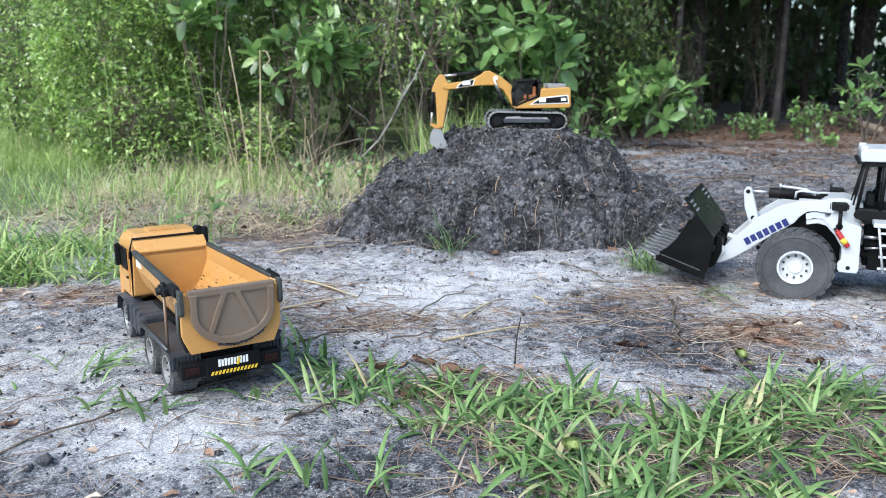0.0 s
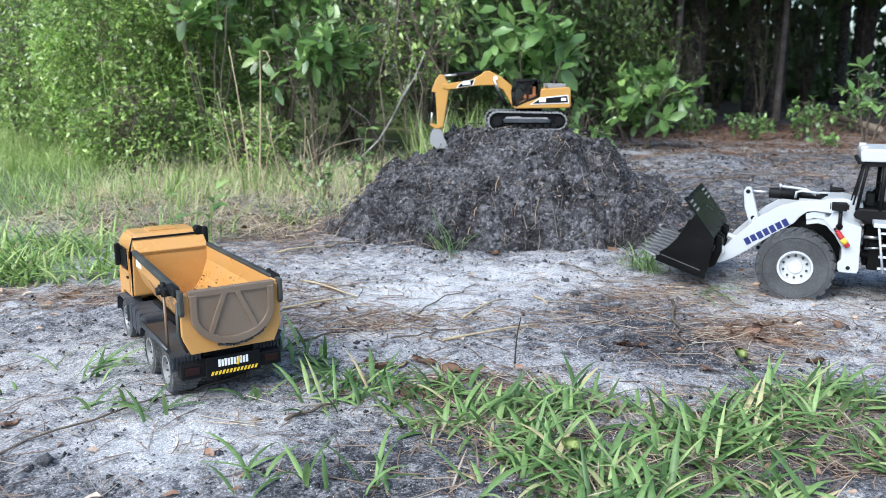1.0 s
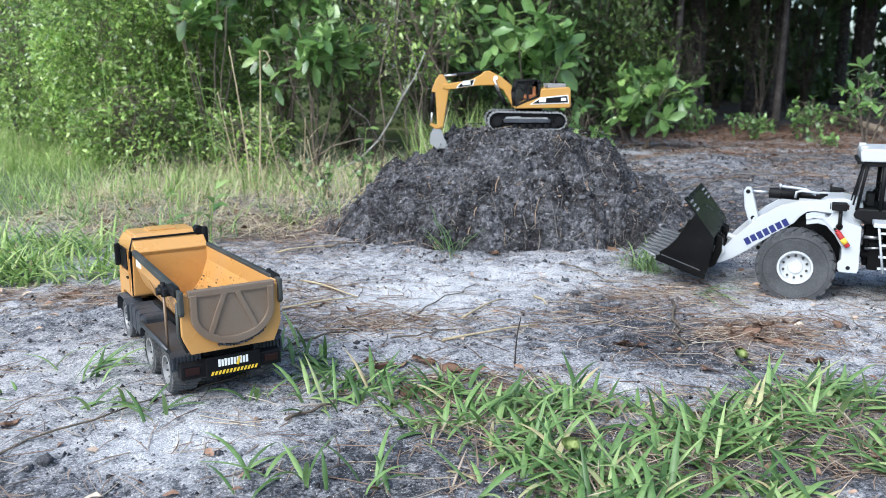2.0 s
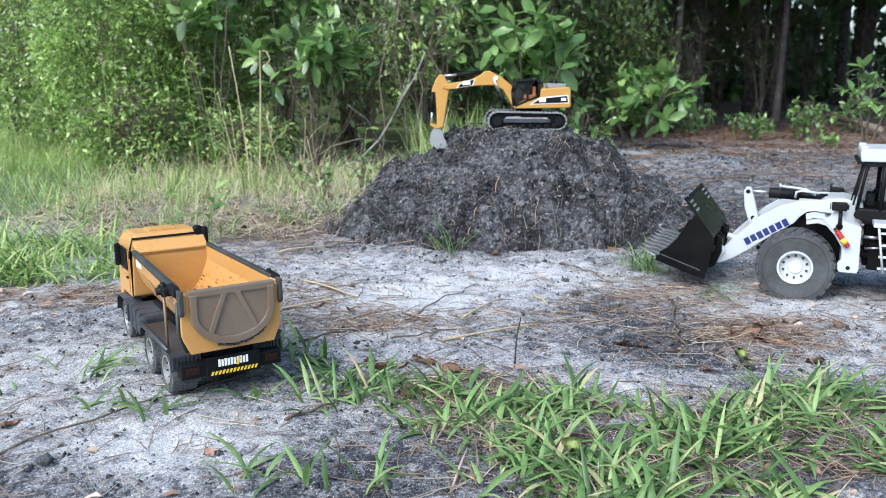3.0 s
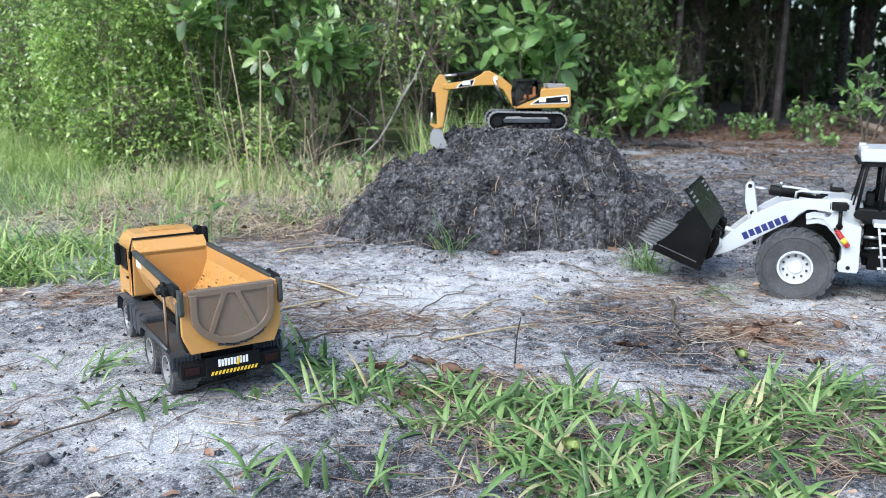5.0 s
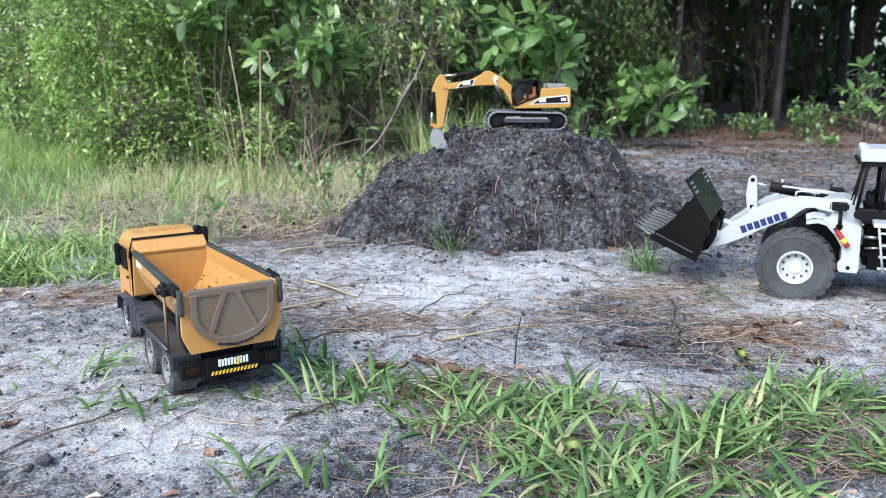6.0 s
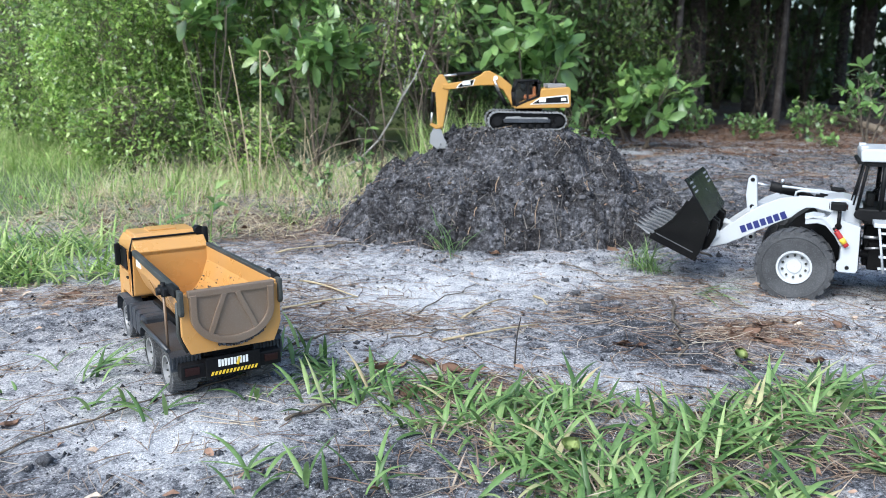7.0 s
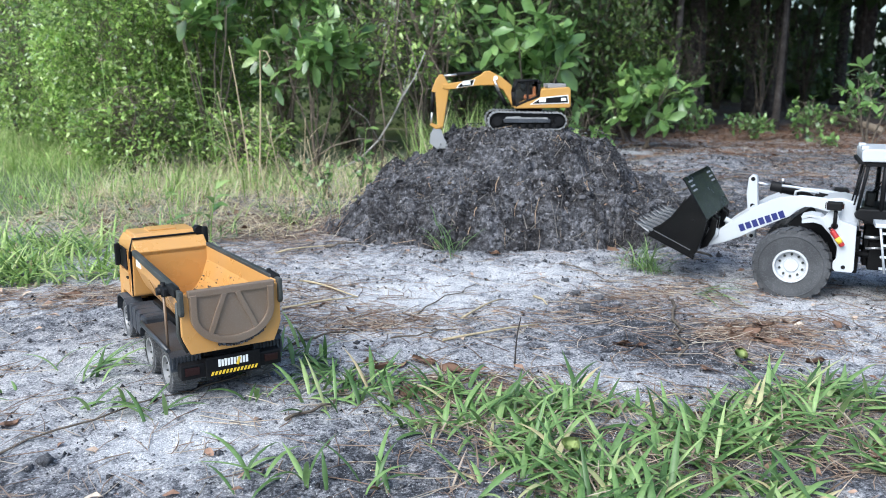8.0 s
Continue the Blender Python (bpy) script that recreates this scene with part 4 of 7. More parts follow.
    for s in (1, -1):
        part("pin", rod((0.202, s * 0.09, 0.098), (0.202, s * 0.0915, 0.098), 0.006, None, 14), M_BLACK, L["boom"])
        part("pin_clip", prism([(0.214, 0.072), (0.207, 0.068), (0.2, 0.082), (0.207, 0.086)], s * 0.0915 - 0.0012, s * 0.0915 + 0.0012), M_GREY, L["boom"])
    for s in (1, -1):
        a = math.atan2(0.2075 - 0.1425, 0.03 - 0.133)
        letter_bars("maker_mark", M_BLUE, L["boom"], 0.1415, 0.1385, s * 0.0903, 7, 0.0142, 0.02, 0.0038, a, "y", "blue bars of a maker's mark", 0.0005)
    # bell crank, tilt ram
    ck = prism([(0.134, 0.262), (0.138, 0.271), (0.147, 0.271), (0.15, 0.26), (0.143, 0.215), (0.132, 0.18), (0.118, 0.12), (0.112, 0.096), (0.101, 0.093), (0.096, 0.1), (0.104, 0.14), (0.112, 0.18), (0.12, 0.21)][::-1], -0.014, 0.014, 0.003)
    for v in ck.verts:
        c = 0.122 + (v.co.z - 0.187) * 0.24
        v.co.x = c + (v.co.x - c) * 1.45
    L["crank"] = part("bell_crank", ck, M_WHITE, t, "white tilt lever")
    for x, z, r in ((0.1425, 0.26, 0.006), (0.125, 0.187, 0.006), (0.105, 0.103, 0.0055)):
        part("pin_hole", rod((x, 0.0138, z), (x, 0.0155, z), r, None, 14), M_BLACK, L["crank"])
    rm = rod((-0.06, 0, 0.2545), (0.02, 0, 0.256), 0.0085, None, 14)
    rod((0.01, 0, 0.2557), (0.088, 0, 0.2585), 0.0145, None, 18, rm, 0.002)
    rod((0.055, 0, 0.2575), (0.06, 0, 0.2577), 0.017, None, 18, rm, 0.001)
    L["ram"] = part("tilt_ram", rm, M_BLACK, t, "black tilt cylinder")
    part("ram_rod", rod((0.08, 0, 0.2582), (0.142, 0, 0.2605), 0.0042, None, 10), M_STEEL, L["ram"], "polished piston rod")
    nip = rod((0.06, 0.004, 0.27), (0.06, 0.004, 0.284), 0.004, None, 8)
    part("fitting", nip, M_STEEL, L["ram"])
    # link from crank to bucket
    for s in (1, -1):
        lug = prism([(0.196, 0.085), (0.186, 0.1), (0.19, 0.116), (0.204, 0.12), (0.222, 0.108), (0.216, 0.088)], s * 0.094 - 0.004, s * 0.094 + 0.004, 0.0015)
        part("bucket_hub", lug, M_WHITE, L["boom"])
        part("hub_pin", rod((0.203, s * 0.098, 0.106), (0.203, s * 0.0995, 0.106), 0.0065, None, 14), M_BLACK, L["boom"])
    lk = rod((0.105, 0.0, 0.103), (0.19, 0.0, 0.13), 0.008, None, 10)
    L["link"] = part("tilt_link", lk, M_WHITE, t)
    # bucket
    w = 0.172
    line = [(0.362, 0.088), (0.29, 0.065), (0.24, 0.049), (0.23, 0.048), (0.224, 0.056), (0.218, 0.09), (0.213, 0.12), (0.212, 0.145), (0.228, 0.17)]
    bk = bmesh.new()
    shell(line, -0.004, -w, w, bk)
    for s in (1, -1):
        side = [(0.36, 0.087), (0.29, 0.064), (0.24, 0.048), (0.229, 0.047), (0.223, 0.056), (0.217, 0.09), (0.212, 0.12), (0.211, 0.145), (0.228, 0.171), (0.252, 0.2), (0.264, 0.212), (0.272, 0.196), (0.285, 0.168), (0.303, 0.137), (0.326, 0.112)]
        prism(side, s * w - 0.003, s * w + 0.003, 0.001, bk)
        shell([(0.358, 0.089), (0.225, 0.046)], 0.012, s * w - 0.0045, s * w + 0.0045, bk)
    for y in (-0.1, -0.06, 0.06, 0.1):
        prism([(0.227, 0.05), (0.208, 0.062), (0.194, 0.1), (0.194, 0.14), (0.212, 0.15), (0.211, 0.12)], y - 0.004, y + 0.004, 0.001, bk)
    L["bucket"] = part("bucket", bk, M_BUCKET, t, "glossy black loader bucket")
    for s in (1, -1):
        part("wear_strip", prism([(0.345, 0.0935), (0.24, 0.0585), (0.24, 0.0605), (0.345, 0.0955)], s * (w + 0.0052) - 0.0012, s * (w + 0.0052) + 0.0012), M_TEETH, L["bucket"], "scraped bright edge line")
        part("side_cutter", prism([(0.352, 0.1), (0.33, 0.116), (0.307, 0.142), (0.29, 0.171), (0.278, 0.197), (0.272, 0.195), (0.284, 0.168), (0.302, 0.137), (0.325, 0.111), (0.348, 0.095)], s * w - 0.0042, s * w + 0.0042, 0.0008), M_BUCKET, L["bucket"])
    gd = bmesh.new()
    shell([(0.212, 0.147), (0.286, 0.243), (0.294, 0.25)], 0.004, -w - 0.004, w + 0.004, gd)
    part("spill_guard", soft_bevel(gd, 0.001, 1), M_BUCKET, L["bucket"])
    # solid pale bars stand in for light showing through the guard's slots
    for y in (0.128, -0.128):
        for k in range(3):
            x0, z0 = 0.2795 - k * 0.0085, 0.2366 - k * 0.011
            sl = prism([(x0, z0), (x0 + 0.0032, z0 + 0.0041), (x0 + 0.0003, z0 + 0.0064), (x0 - 0.0029, z0 + 0.0023)], y - 0.024, y + 0.024)
            part("slot_light_bar", sl, M_GREY, L["bucket"], "pale bar standing in for light through a guard slot")
    for i in range(8):
        y = -w + 0.012 + i * (2 * w - 0.024) / 7
        th = prism([(0.41, 0.11), (0.365, 0.102), (0.26, 0.069), (0.235, 0.056), (0.24, 0.05), (0.345, 0.081), (0.368, 0.0875)], y - 0.011, y + 0.011, 0.0015)
        for v in th.verts:
            if v.co.x > 0.38:
                v.co.y = y + (v.co.y - y) * 0.55
        part("tooth", th, M_TEETH, L["bucket"])
    # rear frame, cab, hood, rear wheels
    rear = box(-0.52, -0.16, -0.06, 0.06, 0.075, 0.15, 0.004)
    box(-0.2, -0.15, -0.03, 0.03, 0.08, 0.19, 0.003, rear)
    box(-0.3, -0.175, -0.11, 0.11, 0.19, 0.2, 0.002, rear)
    for y in (-0.05, 0.05):
        rod((-0.21, y, 0.11), (-0.13, y, 0.115), 0.008, None, 10, rear)
    L["rear"] = [part("rear_frame", rear, M_BLACK, t)]
    pist = bmesh.new()
    for y in (-0.075, 0.075):
        rod((-0.19, y, 0.165), (-0.145, y, 0.165), 0.0045, None, 10, pist)
        rod((-0.2, y, 0.14), (-0.15, y, 0.135), 0.003, None, 8, pist)
    L["rear"].append(part("steering_ram", pist, M_STEEL, t))
    hood = prism([(-0.3, 0.16), (-0.3, 0.3), (-0.48, 0.29), (-0.545, 0.25), (-0.55, 0.13), (-0.5, 0.11), (-0.36, 0.13)], -0.085, 0.085, 0.008)
    L["rear"].append(part("hood", hood, M_WHITE, t))
    base = prism([(-0.116, 0.222), (-0.12, 0.214), (-0.16, 0.2), (-0.3, 0.2), (-0.3, 0.24), (-0.125, 0.24)], -0.085, 0.085, 0.004)
    box(-0.16, -0.14, -0.08, 0.08, 0.2, 0.21, 0, base)
    L["rear"].append(part("cab_base", base, M_BLACK, t))
    fr = bmesh.new()
    for s in (1, -1):
        for p0, p1, r in (((-0.122, 0.235), (-0.139, 0.362), 0.0042), ((-0.176, 0.235), (-0.178, 0.362), 0.006), ((-0.295, 0.235), (-0.285, 0.362), 0.006)):
            rod((p0[0], s * 0.08, p0[1]), (p1[0], s * 0.08, p1[1]), r, None, 8, fr)
    box(-0.29, -0.13, -0.086, 0.086, 0.35, 0.36, 0.002, fr)
    box(-0.295, -0.285, -0.08, 0.08, 0.24, 0.36, 0, fr)
    L["rear"].append(part("cab_frame", fr, M_BLACK, t))
    gl = prism([(-0.1225, 0.24), (-0.1245, 0.24), (-0.1415, 0.357), (-0.1395, 0.357)], -0.078, 0.078)
    L["rear"].append(part("windscreen", gl, M_GLASS, t))
    for s in (1, -1):
        sg = prism([(-0.128, 0.243), (-0.143, 0.354), (-0.174, 0.354), (-0.172, 0.243)], s * 0.081 - 0.0008, s * 0.081 + 0.0008)
        L["rear"].append(part("side_window", sg, M_GLASS, t))
    roof = prism([(-0.12, 0.362), (-0.117, 0.386), (-0.124, 0.395), (-0.3, 0.395), (-0.305, 0.362)], -0.094, 0.094, 0.004)
    for y in (-0.05, 0.05):
        box(-0.135, -0.118, y - 0.012, y + 0.012, 0.39, 0.4, 0.002, roof)
    L["rear"].append(part("cab_roof", roof, M_WHITE, t, "white cab roof"))
    vis = box(-0.13, -0.112, -0.09, 0.09, 0.355, 0.365, 0.002)
    L["rear"].append(part("visor", vis, M_BLACK, t))
    mir = rod((-0.128, 0.085, 0.35), (-0.112, 0.096, 0.25), 0.0025, None, 6)
    rod((-0.12, 0.086, 0.33), (-0.106, 0.098, 0.262), 0.002, None, 6, mir)
    L["rear"].append(part("grab_rail", mir, M_BLACK, t))
    st = box(-0.235, -0.2, -0.03, 0.03, 0.24, 0.262, 0.004)
    box(-0.25, -0.235, -0.03, 0.03, 0.24, 0.32, 0.004, st)
    box(-0.165, -0.145, -0.02, 0.02, 0.24, 0.275, 0.003, st)
    tube([(-0.155, 0, 0.27), (-0.175, 0, 0.292)], 0.003, None, 6, st)
    b2 = lathe([(0.02, -0.002), (0.022, 0), (0.02, 0.002), (0.018, 0)], 0, 0, 0, 24)
    turned(b2, Matrix.Translation((-0.177, 0, 0.294)) @ Matrix.Rotation(radians(60), 4, "Y") @ Matrix.Rotation(radians(90), 4, "X"))
    merge(b2, st)
    L["rear"].append(part("seat_and_wheel", st, M_BLACK, t, "black operator seat and steering wheel"))
    for s in (1, -1):
        ld = bmesh.new()
        for x0, x1 in ((-0.171, -0.191), (-0.222, -0.242)):
            rod((x0, s * 0.155, 0.212), (x1, s * 0.16, 0.09), 0.003, None, 6, ld)
        for k in range(4):
            box(-0.232 - 0.0, -0.178, s * 0.155 - 0.008, s * 0.155 + 0.004, 0.098 + k * 0.03, 0.103 + k * 0.03, 0.001, ld)
        box(-0.29, -0.16, s * 0.125 - 0.035, s * 0.125 + 0.035, 0.205, 0.216, 0.002, ld)
        L["rear"].append(part("ladder", ld, M_WHITE, t, "white access ladder and step"))
        bx = box(-0.3, -0.2, s * 0.11 - 0.03, s * 0.11 + 0.03, 0.09, 0.2, 0.004)
        L["rear"].append(part("side_box", bx, M_BLACK, t))
        L["rear"].append(wheel_set(t, -0.415, s * 0.122, 0.085, 0.0985, 0.076, 0.0435, M_RUBBER, M_WHITE_RIM, 22, 10, 0.5, "wheel", s, 0.006, True))
    for o in L["rear"]:
        o.location.x -= 0.007
    t.matrix_world = LOADER_AT
    return t


loader = build_loader()


# ---------------------------------------------------------------- toy excavator (boom along +x, tracks' ground contact at z = 0)
TRACK = Matrix.Translation((0.015, 0, 0.0135)) @ Matrix.Diagonal((0.955, 1, 0.925, 1))   # proportions of the undercarriage


def build_excavator():
    t = tagged(new("toy_excavator"), "yellow toy crawler excavator digging on top of a heap", "toy excavator")
    for s in (1, -1):
        y0, y1 = s * 0.085 - 0.024, s * 0.085 + 0.024
        loop = []
        for k in range(13):
            a = radians(90 + 180 * k / 12)
            loop.append((-0.112 + 0.032 * math.cos(a), 0.036 + 0.03 * math.sin(a)))
        for k in range(13):
            a = radians(-90 + 180 * k / 12)
            loop.append((0.116 + 0.032 * math.cos(a), 0.036 + 0.034 * math.sin(a)))
        belt = prism(loop[::-1], s * 0.082 - 0.012, s * 0.082 + 0.012, 0.0)
        part("track_core", turned(belt, TRACK), M_BLACK, t)
        one = box(-0.0062, 0.0062, y0 - 0.002, y1 + 0.002, -0.0005, 0.0035)
        box(-0.0012, 0.0012, y0 - 0.002, y1 + 0.002, 0.003, 0.006, 0, one)
        shoe = part("track_shoe", one, M_TRACK, t)
        per = loop + [loop[0]]
        seg, total = [], 0
        for p, q in zip(per, per[1:]):
            d = math.dist(p, q)
            seg.append((p, q, d))
            total += d
        n = 46
        for k in range(n):
            u = total * k / n
            for p, q, d in seg:
                if u <= d:
                    break
                u -= d
            x, z = p[0] + (q[0] - p[0]) * u / d, p[1] + (q[1] - p[1]) * u / d
            ob = shoe if k == 0 else new("track_shoe", shoe.data)
            ob.parent = t
            ob.matrix_basis = TRACK @ Matrix.Translation((x, 0, z)) @ Matrix.Rotation(-math.atan2(q[1] - p[1], q[0] - p[0]) + math.pi, 4, "Y")
        fr = prism([(-0.085, 0.03), (0.09, 0.03), (0.095, 0.042), (0.08, 0.048), (0.03, 0.05), (0.028, 0.046), (-0.06, 0.048), (-0.085, 0.044)], s * 0.085 - 0.018, s * 0.085 + 0.025, 0.002)
        part("track_frame", turned(fr, TRACK), M_BLACK_SKY_DUST, t, "dusty dark track frame")
        part("frame_cover", turned(prism([(-0.075, 0.043), (-0.02, 0.046), (0.0, 0.0445), (0.086, 0.046), (0.082, 0.052), (0.03, 0.055), (0.026, 0.05), (-0.075, 0.05)], s * 0.085 - 0.018, s * 0.085 + 0.0255, 0.001), TRACK), M_TRACK, t, "dusty grey cover plate")
        for x in (-0.1, -0.07, -0.04, -0.01, 0.02, 0.05, 0.08):
            part("roller", turned(rod((x, s * 0.06, 0.016), (x, s * 0.112, 0.016), 0.009, None, 12), TRACK), M_BLACK, t)
        for x in (-0.118, 0.118):
            part("sprocket", turned(rod((x, s * 0.07, 0.036), (x, s * 0.1125, 0.036), 0.018, None, 14), TRACK), M_BLACK, t)
    part("turntable", rod((0, 0, 0.055), (0, 0, 0.09), 0.05, None, 24), M_BLACK, t)
    up = prism([(0.06, 0.091), (0.055, 0.1), (0.02, 0.122), (-0.022, 0.138), (-0.035, 0.162), (-0.134, 0.168), (-0.141, 0.16), (-0.143, 0.1), (-0.137, 0.094)], -0.085, 0.085, 0.004)
    body = part("upper_body", up, M_YEL_EXC, t)
    dk = prism([(0.0, 0.108), (-0.03, 0.127), (-0.128, 0.137), (-0.132, 0.113)], 0.0855, 0.0868)
    part("dark_panel", dk, M_BLACK, t, "black side panel")
    part("panel_edge", prism([(0.008, 0.1055), (-0.029, 0.1305), (-0.131, 0.1405), (-0.1355, 0.11)], 0.0852, 0.0862), M_SIGNWHITE, t, "white edge line")
    letter_bars("maker_mark", M_SIGNWHITE, t, -0.026, 0.115, 0.0872, 3, -0.007, 0.013, -0.0015, 0, "y", "white bars of a maker's mark", 0.0006)
    part("badge", box(-0.124, -0.106, 0.0868, 0.088, 0.119, 0.129), M_SIGNWHITE, t)
    eng = box(-0.128, -0.06, -0.06, 0.06, 0.163, 0.18, 0.004)
    part("engine_cover", eng, M_GREY, t)
    part("exhaust", rod((-0.095, 0.02, 0.178), (-0.095, 0.02, 0.195), 0.004, None, 10), M_BLACK, t)
    cab = bmesh.new()
    pr = [(0.06, 0.1), (0.066, 0.15), (0.056, 0.19), (-0.02, 0.191), (-0.026, 0.18), (-0.026, 0.135), (0.02, 0.118)]
    for i in range(len(pr)):
        p, q = pr[i], pr[(i + 1) % len(pr)]
        for y in (0.02, 0.083):
            rod((p[0], y, p[1]), (q[0], y, q[1]), 0.0045, None, 8, cab)
    box(-0.026, 0.06, 0.018, 0.085, 0.186, 0.194, 0.003, cab)
    box(-0.03, -0.024, 0.02, 0.083, 0.13, 0.19, 0.0, cab)
    box(0.012, 0.02, 0.079, 0.086, 0.118, 0.19, 0.002, cab)
    part("cab_frame", cab, M_BLACK, t)
    for y in (0.081, 0.021):
        part("cab_glass", prism([(0.058, 0.105), (0.062, 0.15), (0.054, 0.186), (-0.022, 0.186), (-0.022, 0.137), (0.02, 0.122)], y - 0.0008, y + 0.0008), M_SMOKED if y < 0.05 else M_GLASS, t)
    seat = box(-0.012, 0.025, 0.035, 0.07, 0.125, 0.14, 0.004)
    box(-0.016, -0.006, 0.035, 0.07, 0.135, 0.172, 0.004, seat)
    part("seat", seat, M_ORANGE, t, "brown operator seat")
    bm = prism([(0.04, 0.105), (0.064, 0.098), (0.1, 0.158), (0.135, 0.174), (0.2, 0.172), (0.3, 0.158), (0.325, 0.162), (0.325, 0.178), (0.3, 0.18), (0.22, 0.193), (0.186, 0.21), (0.168, 0.224), (0.15, 0.226), (0.11, 0.206), (0.07, 0.175)], -0.022, 0.018, 0.003)
    boom = part("boom", bm, M_YEL_EXC, t)
    dec = prism([(0.214, 0.1745), (0.268, 0.1655), (0.262, 0.1745), (0.244, 0.187), (0.208, 0.1935)], 0.0182, 0.0194)
    part("decal_edge", prism([(0.211, 0.1735), (0.274, 0.163), (0.264, 0.1765), (0.246, 0.189), (0.204, 0.1955)], 0.018, 0.0186), M_SIGNWHITE, boom, "white edge line")
    part("decal", dec, M_BLACK, boom, "black decal")
    letter_bars("maker_mark", M_SIGNWHITE, boom, 0.25, 0.1735, 0.0197, 3, -0.009, 0.0125, -0.001, -0.12, "y", "white bars of a maker's mark", 0.0004)
    part("boom_pin", rod((0.128, 0.0175, 0.2), (0.128, 0.0215, 0.2), 0.008, None, 16), M_SIGNWHITE, boom, "pale pivot pin cover")
    sk = prism([(0.3, 0.16), (0.302, 0.178), (0.322, 0.213), (0.336, 0.213), (0.348, 0.196), (0.365, 0.154), (0.362, 0.148), (0.35, 0.148), (0.343, 0.02), (0.33, 0.012), (0.322, 0.02)][::-1], -0.016, 0.012, 0.003)
    part("dipper_arm", sk, M_YEL_EXC, t)
    part("boom_ram", rod((0.178, 0, 0.221), (0.27, 0, 0.212), 0.007, None, 12), M_BLACK, t)
    part("ram_rod", rod((0.265, 0, 0.2125), (0.322, 0, 0.207), 0.0042, None, 10), M_STEEL, t)
    part("dipper_ram", rod((0.36, 0, 0.15), (0.363, 0, 0.075), 0.007, None, 12), M_BLACK, t)
    part("dipper_rod", rod((0.363, 0, 0.08), (0.366, 0, 0.03), 0.004, None, 10), M_STEEL, t)
    for s in (1, -1):
        part("lift_ram", rod((0.085, s * 0.026, 0.1), (0.115, s * 0.026, 0.15), 0.007, None, 10), M_BLACK, t)
        part("lift_rod", rod((0.112, s * 0.026, 0.146), (0.135, s * 0.026, 0.196), 0.004, None, 10), M_STEEL, t)
    lk = prism([(0.365, 0.036), (0.372, 0.028), (0.35, 0.012), (0.33, 0.016), (0.33, 0.026), (0.35, 0.028)], -0.018, 0.014, 0.002)
    part("bucket_link", lk, M_YEL_EXC, t)
    bk = bmesh.new()
    shell([(0.352, 0.014), (0.366, -0.01), (0.369, -0.036), (0.345, -0.055), (0.3, -0.053)], 0.004, -0.036, 0.032, bk)
    for y in (-0.036, 0.032):
        prism([(0.33, 0.012), (0.352, 0.014), (0.366, -0.01), (0.369, -0.036), (0.345, -0.055), (0.3, -0.053), (0.318, -0.02)], y - 0.0015, y + 0.0015, 0, bk)
    for k in range(4):
        prism([(0.31, -0.049), (0.31, -0.056), (0.286, -0.05)], -0.034 + k * 0.02, -0.026 + k * 0.02, 0, bk)
    part("bucket", bk, M_TRACK, t, "dusty grey digging bucket")
    t.matrix_world = pose(0.322, 3.1, 0.368, 0, 0, 181.0)
    return t


excavator = build_excavator()


